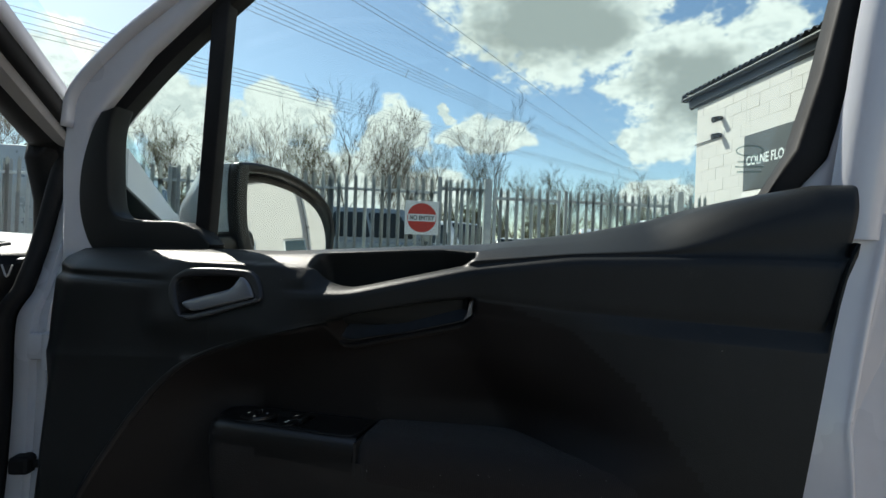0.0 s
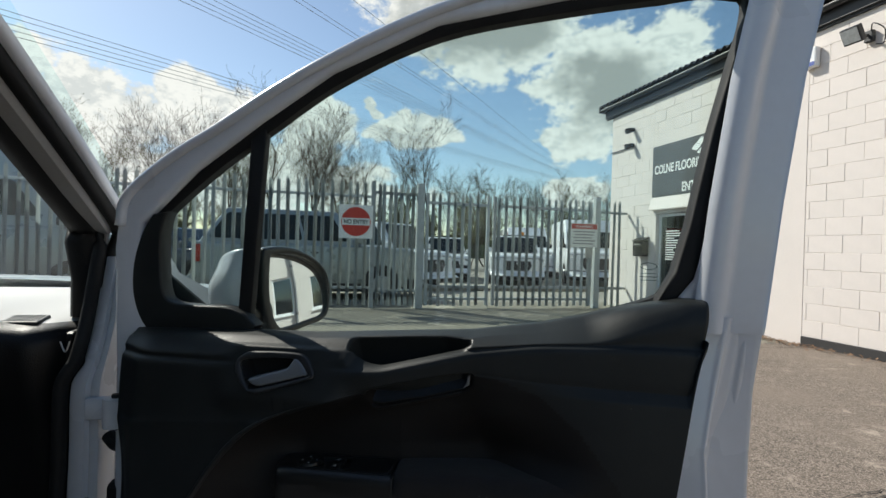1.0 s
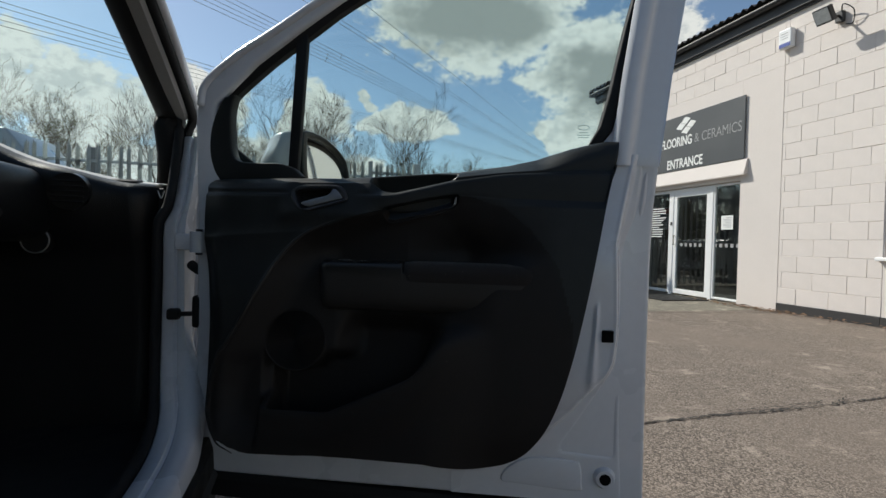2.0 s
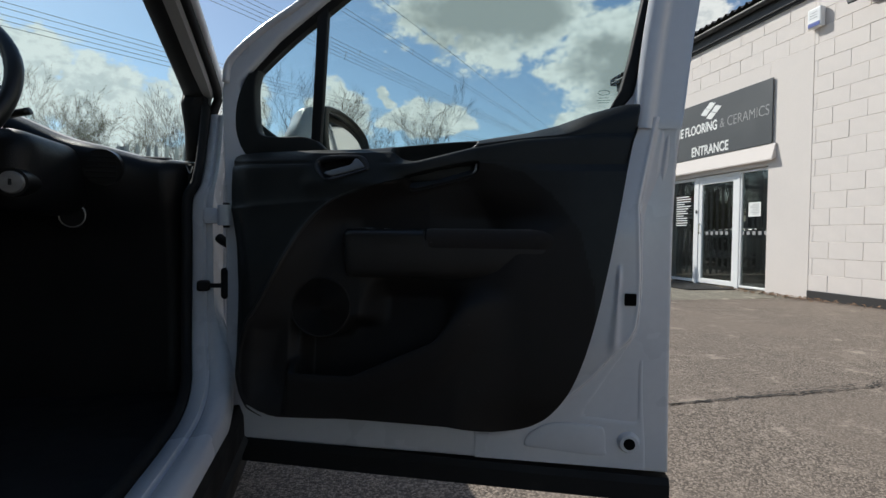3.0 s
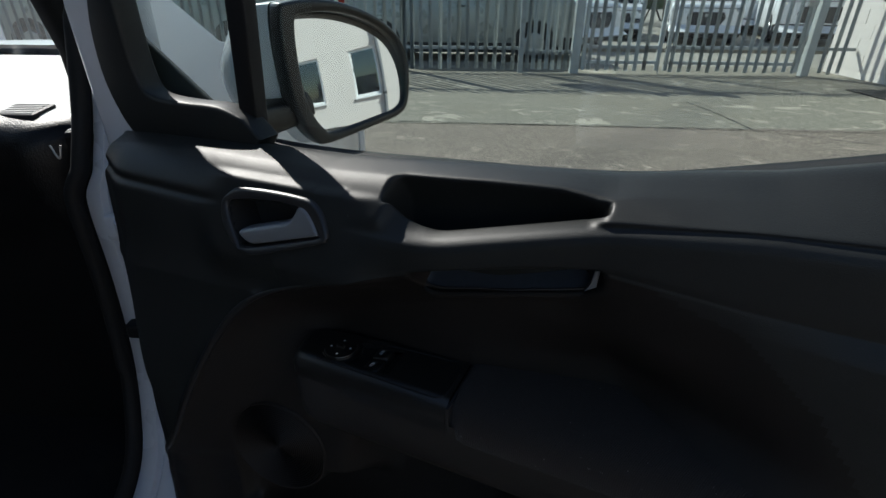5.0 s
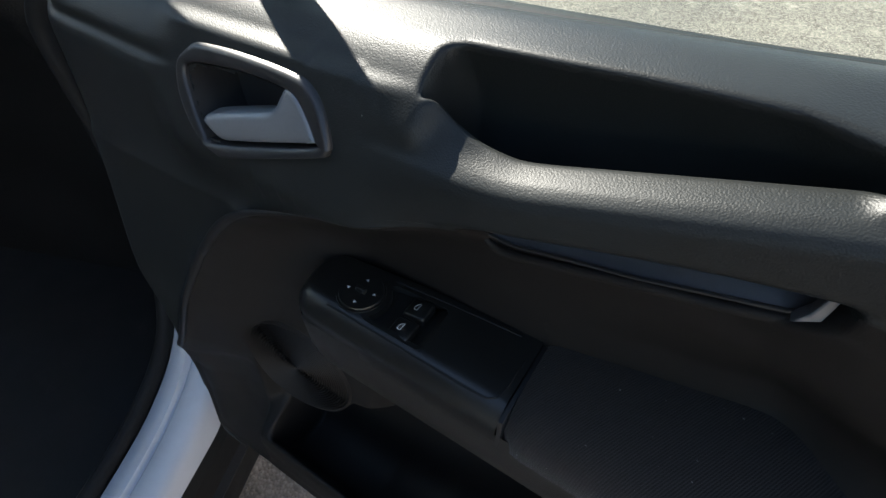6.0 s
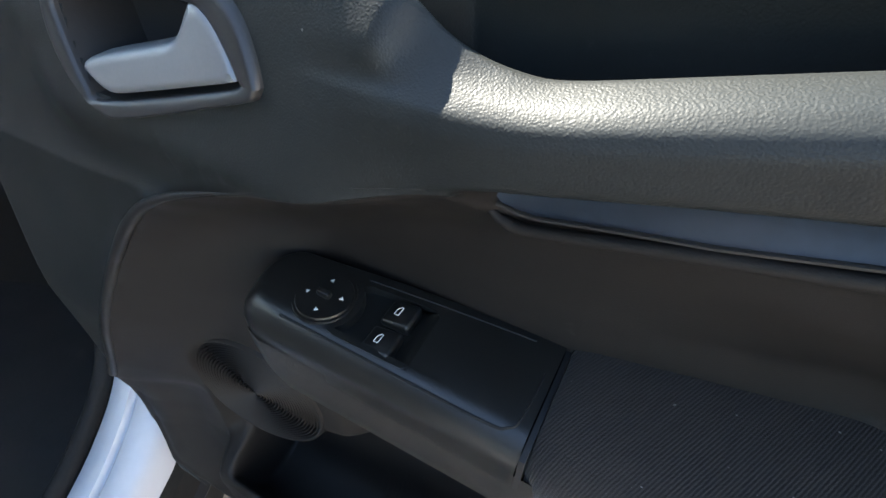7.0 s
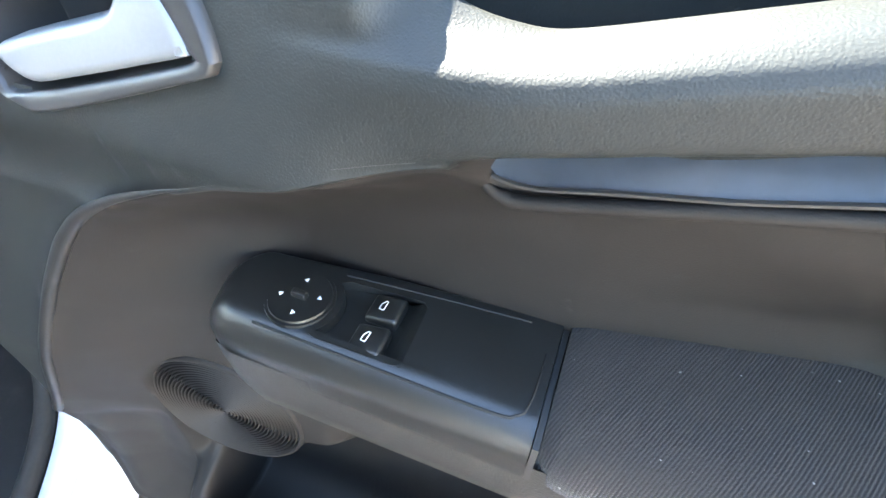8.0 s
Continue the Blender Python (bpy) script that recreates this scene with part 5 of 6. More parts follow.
bm = sweep([(0.983 + 0.013 * math.cos(t), 0.0252, 1.157 + 0.0055 * math.sin(t)) for t in np.linspace(0, 2 * math.pi, 28, endpoint=False)], oval(0.0006, 0.0009, 6), (0, 1, 0), None, True)
for k, wide in enumerate((0.011, 0.014, 0.012)):
    box((0.983 - wide, 0.0247, 1.144 - 0.0055 * k), (0.983 + wide, 0.0255, 1.1458 - 0.0055 * k), 0, bm)
part("glass_mark", bm, etched, g, "faint etched oval mark with small print")
q = part("quarter_glass", plate([(0.085, 1.03), (0.285, 1.03), (0.30, 1.37), (0.2, 1.30), (0.075, 1.21)], 0.030, 0.034), door_glass, door, "small fixed quarter glass")
q.visible_shadow = False
loop = [(a, 0.018, b) for a, b in smooth2(OPEN, 5)]
window_seal = part("window_seal", sweep(loop, [(-0.014, -0.010), (0.016, -0.010), (0.016, 0.016), (-0.006, 0.016), (-0.014, 0.006)], (0, 1, 0), closed=True), rubber, door, "black rubber window seal", smooth=True, angle=50)
for vert in window_seal.data.vertices:
    vert.co.y -= 0.012 * float(step(0.98, 1.08, vert.co.z) * step(0.98, 1.06, vert.co.x))
channel = [(1.012, 1.104), (1.040, 1.14), (1.061, 1.223), (1.074, 1.30), (1.087, 1.37), (1.115, 1.484), (1.130, 1.565), (1.112, 1.572), (1.088, 1.484), (1.060, 1.37), (1.046, 1.30), (1.031, 1.223), (1.012, 1.15), (0.985, 1.100)]
part("run_channel", plate(channel, -0.018, 0.020, bevel=0.004), rubber, door, "black run channel behind the glass", smooth=True, angle=50)
bar = plate([(0.277, 1.030), (0.301, 1.030), (0.322, 1.386), (0.294, 1.370)], 0.006, 0.027, bevel=0.003)
part("divider_bar", bar, rubber, door, "black upright between the two windows", smooth=True, angle=50)
sail_out = curve_through([(0.122, 0, 1.222), (0.104, 0, 1.192), (0.088, 0, 1.139), (0.087, 0, 1.082), (0.103, 0, 1.035), (0.126, 0, 1.006)], 5)
sail_in = curve_through([(0.300, 0, 1.052), (0.263, 0, 1.0625), (0.208, 0, 1.063), (0.160, 0, 1.068), (0.145, 0, 1.090), (0.140, 0, 1.139), (0.139, 0, 1.182), (0.143, 0, 1.208), (0.150, 0, 1.228)], 5)
bm = plate([(p.x, p.z) for p in sail_out] + [(0.22, 1.010), (0.312, 1.018), (0.322, 1.032)] + [(p.x, p.z) for p in sail_in], -0.013, 0.020, bevel=0.0045, segments=3)
part("sail_panel", bm, trim_black, door, "black plastic quarter-window surround", smooth=True, angle=50)

part("corner_panel", plate([(0.060, 1.030), (0.205, 1.040), (0.195, 1.056), (0.078, 1.142), (0.060, 1.152)], 0.042, 0.050, bevel=0.002), surface("grey_black_plastic", (0.040, 0.041, 0.040), 0.7, vary=0.1, scale=20.0), door, "dark grey plastic corner panel")

# wing mirror: the glass stands nearly square to the door
MIRROR = [(-0.012, 1.142), (0.002, 1.153), (0.045, 1.155), (0.088, 1.149), (0.135, 1.133), (0.170, 1.108), (0.184, 1.072), (0.180, 1.028), (0.160, 1.014), (0.125, 1.009), (0.040, 1.000), (0.018, 1.008), (0.000, 1.034), (-0.011, 1.075)]
mc = (0.086, 1.078)
GLASS_R, GLASS_YAW, GLASS_TILT = 1.0, radians(-3.5), 0.13
aim = Matrix(((0.2588, -0.9659, 0, 0.279), (0.9659, 0.2588, 0, 0.130), (0, 0, 1, 0), (0, 0, 0, 1)))
rim_o = smooth2([(mc[0] + (a - mc[0]) * 1.17 - 0.006, mc[1] + (b - mc[1]) * 1.19) for a, b in MIRROR], 5)
rim_i = smooth2(MIRROR, 5)
ob = part("mirror_rim", plate(rim_o, -0.010, 0.016, [rim_i], 0.006, segments=3), satin_black, door, "black mirror surround", smooth=True, angle=50)
ob.matrix_basis = aim
rows = []
for s in np.linspace(0, 1, 14):
    k = math.sqrt(max(0.0, 1 - s ** 2.6)) * 0.98 + 0.02
    reach = [max(0.0, (mc[0] - a) / 0.11) * min(1.0, s * 5) for a, b in rim_o + rim_o[:1]]
    rows.append([(mc[0] - 0.012 * s + (a - mc[0]) * k - 0.036 * w_ * (1 - 0.6 * float(step(1.09, 1.16, b))), 0.014 + 0.135 * s, max(mc[1] - 0.012 * s + (b - mc[1]) * k, 1.020 * min(1.0, w_ * 3))) for (a, b), w_ in zip(rim_o + rim_o[:1], reach)])
ob = part("mirror_cap", grid_mesh(rows), white_paint, door, "white mirror cap", smooth=True)
ob.matrix_basis = aim
# convex glass, turned a little up and out within its surround
rows = []
for s in np.linspace(0, 1, 16):
    ring = [((a - mc[0]) * s, (b - mc[1]) * s) for a, b in rim_i + rim_i[:1]]
    rows.append([(mc[0] + a, 0.004 + (a * a + b * b) / (2 * GLASS_R), mc[1] + b) for a, b in ring])
ob = part("mirror_glass", grid_mesh(rows), mirror_face, door, "convex mirror glass", smooth=True)
hub = Matrix.Translation((mc[0], 0.004, mc[1]))
ob.matrix_basis = aim @ hub @ Matrix.Rotation(GLASS_YAW, 4, "Z") @ Matrix.Rotation(-GLASS_TILT, 4, "X") @ hub.inverted()
part("mirror_arm", sweep(curve_through([(0.232, 0.024, 1.032), (0.238, 0.075, 1.030), (0.246, 0.120, 1.034), (0.250, 0.145, 1.040)], 6), oval(0.022, 0.030, 16, 3), (0, 0, 1)), satin_black, door, smooth=True)

# door hinges and check strap
for z0, z1, x in ((0.842, 0.893, 0.056), (0.424, 0.486, 0.052)):
    bm = rod((x, -0.040, z0), (x, -0.040, z1), 0.021, sides=20)
    box((x, -0.052, z0 + 0.006), (x + 0.042, -0.026, z1 - 0.004), 0.007, bm)
    box((-0.004, -0.020, z0 + 0.004), (x, -0.002, z1 - 0.006), 0.006, bm)
    hinge = part("hinge", bm, white_paint, van, "white-painted door hinge", smooth=True, angle=40)
    part("hinge_pin", rod((x, -0.040, z0 - 0.006), (x, -0.040, z1 + 0.006), 0.008, sides=12), rubber, hinge)
bm = box((-0.018, -0.030, 0.675), (0.012, 0.0, 0.702), 0.006)
box((0.012, -0.020, 0.683), (0.075, -0.012, 0.694), 0.002, bm)
box((0.040, -0.035, 0.655), (0.066, 0.0, 0.735), 0.008, bm)
part("check_strap", bm, rubber, van, "black door check strap")
part("wiring_sleeve", sweep(curve_through([(0.030, 0.004, 0.81), (0.046, -0.010, 0.80), (0.066, -0.008, 0.79)], 6), oval(0.012, 0.012, 10), (0, 0, 1)), rubber, van)
for z0, z1 in ((0.74, 0.84), (0.53, 0.64)):
    part("hinge_post_plate", box((0.046, 0.012, z0), (0.056, 0.022, z1), 0.002), white_paint, van)

# body: hinge pillar, sill, roof pillar
jamb = curve_through([(0.045, -1.25, 0.408), (0.045, -0.60, 0.408), (0.045, -0.32, 0.412), (0.043, -0.19, 0.430), (0.034, -0.10, 0.470), (0.018, -0.045, 0.54), (0.008, -0.012, 0.64), (0.004, 0.0, 0.78), (0.004, 0.0, 0.90), (0.014, 0.010, 0.955), (0.018, 0.034, 1.02), (0.020, 0.070, 1.14)], 8)
widths = list(np.interp(np.linspace(0, 1, len(jamb)), [0, 0.4, 0.62, 0.74, 0.80, 1.0], [1.0, 1.0, 0.86, 0.84, 0.62, 0.58]))
sec = [(-0.046, 0.030), (-0.046, 0.004), (-0.040, -0.002), (-0.012, -0.004), (-0.006, 0.0015), (0.0, -0.003), (0.034, -0.004), (0.044, 0.004), (0.048, 0.030)]
bm = bmesh.new()
rings = []
for i, p in enumerate(jamb):
    t = (jamb[min(i + 1, len(jamb) - 1)] - jamb[max(i - 1, 0)]).normalized()
    side_v = Vector((1, 0, 0))
    nrm = t.cross(side_v).normalized()
    if nrm.z < 0 and i < 30 or nrm.y > 0:
        nrm = -nrm
    thin = 1 - 0.55 * float(step(0.52, 0.66, p.z))
    rings.append([tuple(p + side_v * (a * widths[i] * (thin if a > 0 else 1.0)) - nrm * (b * 1.6)) for a, b in sec])
part("door_aperture", grid_mesh(rings, bm), white_paint, van, "white sill and hinge pillar", smooth=True, angle=60)
seal_path = [p + Vector((-0.046 * widths[i] - 0.010, -0.006 if p.z > 0.6 else 0, 0.004)) for i, p in enumerate(jamb)] + [Vector((-0.022, 0.088, 1.17)), Vector((-0.026, 0.070, 1.22))]
part("aperture_seal", sweep(seal_path, oval(0.012, 0.014, 10), (1, 0, 0)), rubber, van, "black door aperture seal", smooth=True)
bm = plate([(0.060, 0.16), (0.092, 0.20), (0.102, 0.30), (0.099, 0.360), (0.088, 0.388), (0.070, 0.385)], -1.3, 0.30)
part("side_skirt", bm, rubber, van, "black plastic side skirt")
part("scuff_strip", plate([(0.094, 0.300), (0.110, 0.294), (0.113, 0.301), (0.100, 0.312)], -1.3, 0.16), bezel_black, van)
part("hinge_pillar", box((-0.035, 0.05, 0.40), (0.020, 0.20, 1.08), 0.012), white_paint, van)
part("wing_panel", plate([(0.10, 0.42), (1.35, 0.42), (1.40, 0.72), (1.30, 0.88), (0.85, 0.99), (0.30, 1.10), (0.10, 1.20)], -0.03, 0.03, bevel=0.012), white_paint, van, "white front wing", smooth=True, angle=40).matrix_basis = Matrix.Translation((0.045, 0, 0)) @ pose(0, 0, 0, 0, 0, 90)
pillar = curve_through([(0.022, 0.085, 1.195), (0.020, 0.030, 1.238), (-0.018, -0.30, 1.452), (-0.060, -0.62, 1.64), (-0.09, -0.95, 1.76), (-0.09, -1.35, 1.80)], 8)
part("roof_pillar", sweep(pillar, [(-0.010, 0.002), (0.004, 0.000), (0.012, 0.004), (0.014, 0.012), (0.012, 0.024), (-0.010, 0.026)], (1, 0, 0), scales=[min(0.75, 0.06 + 0.06 * i) for i in range(len(pillar))]), white_paint, van, "white windscreen pillar", smooth=True, angle=50)
inner_path = [Vector((-0.020, 0.096, 1.10))] + [p + Vector((-0.034, 0.004, -0.014)) for p in pillar[2:]]
part("pillar_seal", sweep([Vector((-0.006, 0.088, 1.090)), Vector((-0.002, 0.088, 1.150))] + [p + Vector((-0.012, 0.000, -0.008)) for p in pillar], oval(0.0115, 0.014, 12), (1, 0, 0)), rubber, van, smooth=True)
part("pillar_trim", sweep(inner_path, [(-0.020, -0.014), (0.010, -0.019), (0.020, -0.004), (0.012, 0.020), (-0.020, 0.020)], (1, 0, 0), scales=[min(1.0, 0.25 + 0.09 * i) for i in range(len(inner_path))]), surface("pale_pillar_trim", (0.30, 0.29, 0.28), 0.75, vary=0.06, grain=200.0), van, "grey moulded pillar trim", smooth=True, angle=50)
cowl = [p + Vector((-0.070, 0.022, -0.008)) for p in pillar[5:]]
part("screen_surround", sweep([Vector((-0.048, 0.115, 1.02)), Vector((-0.048, 0.112, 1.10)), Vector((-0.054, 0.096, 1.17))] + cowl, oval(0.030, 0.032, 12, 3), (1, 0, 0)), rubber, van, "dark windscreen surround", smooth=True)

# dashboard
dash = curve_through([(0.0, 0.060, 0.40), (0.0, 0.070, 0.62), (0.0, 0.045, 0.80), (0.0, 0.010, 0.90), (0.0, 0.000, 0.965), (0.0, 0.012, 0.996), (0.0, 0.045, 1.010), (0.0, 0.12, 1.020), (0.0, 0.30, 1.034), (0.0, 0.55, 1.034), (0.0, 0.84, 1.012)], 6)
rows = []
for x in np.linspace(-0.045, -1.46, 60):
    hump = math.exp(-((x + 0.50) / 0.175) ** 2)
    bulge = math.exp(-((x + 0.25) / 0.075) ** 2)
    row = []
    for p in dash:
        upper = float(step(0.80, 1.0, p.z))
        near = 1 - float(step(0.05, 0.40, p.y))
        row.append((x, p.y - 0.045 * hump * upper * near - 0.03 * bulge * upper * near + 0.05 * float(step(-0.09, -0.05, x)) * near, p.z + 0.105 * hump * upper * near + 0.012 * bulge * upper * near))
    rows.append(row)
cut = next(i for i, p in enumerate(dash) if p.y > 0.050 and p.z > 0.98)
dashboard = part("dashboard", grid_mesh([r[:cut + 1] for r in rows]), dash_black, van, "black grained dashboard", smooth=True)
# upper rows: same dashboard, sun glare painted in by the pale colour
part("dashboard_top", grid_mesh([r[cut:] for r in rows]), dash_glare, van, "dashboard top with the sun's glare painted pale grey", smooth=True)
part("dash_end", box((-0.052, 0.02, 0.42), (-0.040, 0.60, 1.0), 0.01), dash_black, van)
bm = rod((-0.227, -0.030, 0.978), (-0.227, 0.03, 0.982), 0.043, sides=32)
part("air_vent", bm, satin_black, van, "round black air vent", smooth=True, angle=40)
for i in range(5):
    part("vent_vane", box((-0.260, -0.034, 0.952 + i * .012), (-0.194, -0.029, 0.956 + i * .012), 0.001), rubber, van)
bm = rod((-0.304, 0.0, 0.862), (-0.304, 0.05, 0.862), 0.030, sides=28)
part("lamp_switch", bm, satin_black, van, smooth=True, angle=40)
bm = bmesh.new()
sweep([(-0.304 + 0.029 * math.cos(t), -0.001, 0.862 + 0.029 * math.sin(t)) for t in np.linspace(0, 2 * math.pi, 32, endpoint=False)], oval(0.0018, 0.0018, 6), (0, 1, 0), bm, True)
part("lamp_switch_ring", bm, steel_bare, van, "thin bright ring of the lamp switch", smooth=True)
part("ignition_lock", rod((-0.290, -0.262, 0.916), (-0.300, -0.18, 0.92), 0.028, sides=28), satin_black, van, smooth=True, angle=40)
part("ignition_ring", rod((-0.289, -0.268, 0.916), (-0.290, -0.260, 0.916), 0.020, 0.023, 28), steel_bare, van, "bright metal ignition barrel", smooth=True, angle=40)
part("key_slot", box((-0.2915, -0.2700, 0.910), (-0.2865, -0.2675, 0.922)), sign_black, van)
part("column_cowl", box((-0.58, -0.25, 0.86), (-0.27, 0.04, 1.03), 0.05, segments=4), dash_black, van, smooth=True)
wheel_at = Matrix.Translation((-0.452, -0.30, 1.085)) @ Matrix.Rotation(radians(-24), 4, "X")
ringp = [(0.185 * math.cos(t), 0, 0.185 * math.sin(t)) for t in np.linspace(0, 2 * math.pi, 48, endpoint=False)]
part("steering_wheel", sweep(ringp, oval(0.017, 0.015, 10), (0, 1, 0), None, True), satin_black, van, "black steering wheel", smooth=True).matrix_basis = wheel_at
bm = rod((0, 0.0, 0), (0, 0.06, 0), 0.075, 0.06, 28)
box((0.05, 0.01, -0.018), (0.18, 0.03, 0.018), 0.006, bm)
box((-0.18, 0.01, -0.018), (-0.05, 0.03, 0.018), 0.006, bm)
box((-0.02, 0.01, -0.18), (0.02, 0.03, -0.05), 0.006, bm)
part("wheel_hub", bm, satin_black, van, smooth=True, angle=40).matrix_basis = wheel_at
part("stalk", sweep(curve_through([(-0.40, -0.20, 1.03), (-0.33, -0.205, 1.055), (-0.285, -0.21, 1.065)], 5), oval(0.008, 0.011, 8), (0, 0, 1)), satin_black, van, "black indicator stalk", smooth=True)
bm = bmesh.new()
sweep(curve_through([(-0.043, -0.018, 0.990), (-0.034, -0.020, 0.972), (-0.028, -0.018, 0.990)], 5), oval(0.0013, 0.0013, 6), (0, 1, 0), bm)
part("trim_clip", bm, steel_bare, van, "bright clip at the end of the dashboard")
bm = box((-0.190, 0.042, 1.000), (-0.106, 0.092, 1.0205), 0.003)
for v in bm.verts:
    v.co.z += (v.co.y - 0.067) * 0.13
part("screen_vent", bm, sign_black, van, "dark demister vent in the dashboard top")
# vanes share the painted glare of the dashboard top
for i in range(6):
    part("vent_vane", box((-0.185, 0.047 + i * .0075, 1.0170 + i * .001), (-0.111, 0.0495 + i * .0075, 1.0190 + i * .001)), dash_glare, van)

# shell of the van
glass = part("windscreen", grid_mesh([[(x, 0.86 - 1.50 * s, 1.00 + 0.74 * s + 0.05 * math.sin(math.pi * s)) for x in np.linspace(-1.42, -0.07, 8)] for s in np.linspace(0, 1, 10)]), screen_glass, van, "green-tinted windscreen", smooth=True)
glass.visible_shadow = False
rows = [[(x, 0.84 + 0.80 * s, 1.01 + 0.02 * math.sin(math.pi * s) - 0.14 * s ** 1.6 + 0.03 * math.cos((x + 0.74) * 2.0)) for x in np.linspace(-1.50, 0.03, 16)] for s in np.linspace(0, 1, 12)]
part("bonnet", grid_mesh(rows), white_paint, van, "white bonnet", smooth=True)
part("front_end", box((-1.52, 1.62, 0.25), (0.04, 1.72, 0.90), 0.05), white_paint, van, smooth=True, angle=40)
part("roof", box((-1.46, -3.0, 1.80), (-0.04, -0.62, 1.84), 0.015), white_paint, van)
part("headliner", box((-1.44, -1.2, 1.775), (-0.08, -0.66, 1.795)), surface("grey_headliner", (0.35, 0.34, 0.33), 0.9), van)
part("far_side", box((-1.56, -3.0, 0.35), (-1.50, 1.62, 1.80), 0.02), white_paint, van)
part("side_panel", box((0.02, -3.0, 0.35), (0.09, -1.24, 1.82), 0.02), white_paint, van)
part("rear_panel", box((-1.5, -3.06, 0.35), (0.02, -3.0, 1.82), 0.02), white_paint, van)
part("bulkhead", box((-1.49, -1.30, 0.42), (0.015, -1.26, 1.79)), rubber, van)
part("floor_pan", box((-1.49, -1.26, 0.36), (-0.02, 0.80, 0.40)), rubber, van, "black rubber cab floor")
part("fire_wall", box((-1.49, 0.62, 0.40), (-0.04, 0.66, 0.99)), rubber, van)
part("underbody", box((-1.48, -2.9, 0.20), (0.02, 1.6, 0.35)), rubber, van)
for x in (-0.10, -1.40):
    for y in (0.95, -2.2):
        wheel = part("wheel", rod((x - 0.09, y, 0.31), (x + 0.09, y, 0.31), 0.31, sides=28), tyre_black, van, smooth=True, angle=40)
        part("rim", rod((x - 0.095, y, 0.31), (x + 0.095, y, 0.31), 0.19, sides=20), steel_bare, wheel)

# ---- vehicles behind the fence ----
def quad_on(a, b, c, d, s0, s1, t0, t1, out):
    """A panel on the face a b c d (a to b along, a to d up), inset by shares and lifted by out."""
    f = lambda s, t: (a * (1 - s) + b * s) * (1 - t) + (d * (1 - s) + c * s) * t
    nrm = (b - a).cross(d - a).normalized() * out
    bm = bmesh.new()
    low = [bm.verts.new(f(s, t) + nrm) for s, t in ((s0, t0), (s1, t0), (s1, t1), (s0, t1))]
    face = bm.faces.new(low)
    bmesh.ops.bevel(bm, geom=list(bm.verts), offset=min((f(s1, t0) - f(s0, t0)).length, (f(s0, t1) - f(s0, t0)).length) * 0.10, segments=3, affect="VERTICES", profile=0.5)
    bmesh.ops.solidify(bm, geom=bm.faces[:], thickness=0.004)
    return bm


def vehicle(name, label, at, turn, paint, size, hood, belt_h, roof_back, slant, side_windows=2, beacon=False, high=False, clad=0.44):
    """A parked road vehicle: front along +x. size: length, width, height; hood: length and height of the nose; roof_back: where the cabin ends."""
    L, Wd, Hh = size
    car = thing(name, at, label, "van" if high else "car", turn=turn, group="vehicles in the yard")
    h, nose_h = hood
    body_line = [(-L / 2 + 0.03, 0.30), (-L / 2, 0.55), (-L / 2 + 0.02, belt_h - 0.06), (-L / 2 + 0.10, belt_h), (L / 2 - h, belt_h), (L / 2 - h * 0.45, belt_h - (belt_h - nose_h) * 0.45), (L / 2 - 0.12, nose_h), (L / 2 - 0.02, nose_h - 0.16), (L / 2, 0.50), (L / 2 - 0.05, 0.28)]
    part("body", plate(smooth2(body_line, 3), -Wd / 2, Wd / 2, bevel=0.07, segments=3), paint, car, smooth=True, angle=45)
    x0, x1 = -L / 2 + 0.06, L / 2 - h + 0.10
    x2, x3 = -L / 2 + roof_back, x1 - slant
    wb, wt = Wd / 2 - 0.05, Wd / 2 - 0.17 * (0.6 if high else 1.0)
    lo = {k: Vector((x, y, belt_h - 0.05)) for k, (x, y) in {"bl": (x0, wb), "fl": (x1, wb), "fr": (x1, -wb), "br": (x0, -wb)}.items()}
    hi = {k: Vector((x, y, Hh)) for k, (x, y) in {"bl": (x2, wt), "fl": (x3, wt), "fr": (x3, -wt), "br": (x2, -wt)}.items()}
    bm = bmesh.new()
    vl, vh = {k: bm.verts.new(v) for k, v in lo.items()}, {k: bm.verts.new(v) for k, v in hi.items()}
    order = ["bl", "fl", "fr", "br"]
    for i, k in enumerate(order):
        n = order[(i + 1) % 4]
        bm.faces.new((vl[k], vl[n], vh[n], vh[k]))
    bm.faces.new([vh[k] for k in order])
    bmesh.ops.recalc_face_normals(bm, faces=bm.faces)
    bmesh.ops.bevel(bm, geom=[e for e in bm.edges if len(e.link_faces) == 2], offset=0.05, segments=3, affect="EDGES", profile=0.5)
    part("cabin", bm, paint, car, smooth=True, angle=45)
    part("windscreen", quad_on(lo["fr"], lo["fl"], hi["fl"], hi["fr"], 0.04, 0.96, 0.08, 0.93 if not high else 0.60, 0.012), car_glass, car, "dark windscreen")
    part("wiper", rod(lo["fr"] * 0.75 + lo["fl"] * 0.25 + Vector((0.03, 0, 0.07)), lo["fr"] * 0.35 + lo["fl"] * 0.65 + Vector((0.01, 0, 0.12)), 0.012, sides=6), car_trim, car)
    part("rear_window", quad_on(lo["bl"], lo["br"], hi["br"], hi["bl"], 0.10, 0.90, 0.25, 0.88, 0.012), car_glass, car)
    for a, b, sgn in (("fl", "bl", 1), ("br", "fr", -1)):
        c, d = hi[b], hi[a]
        if sgn == 1:
            quads = [(0.06 + i * 0.90 / side_windows, 0.06 + (i + 0.93) * 0.90 / side_windows) for i in range(side_windows)] if not high else [(0.06, 0.30)]
        else:
            quads = [(0.04 + i * 0.90 / side_windows, 0.04 + (i + 0.93) * 0.90 / side_windows) for i in range(side_windows)] if not high else [(0.70, 0.94)]
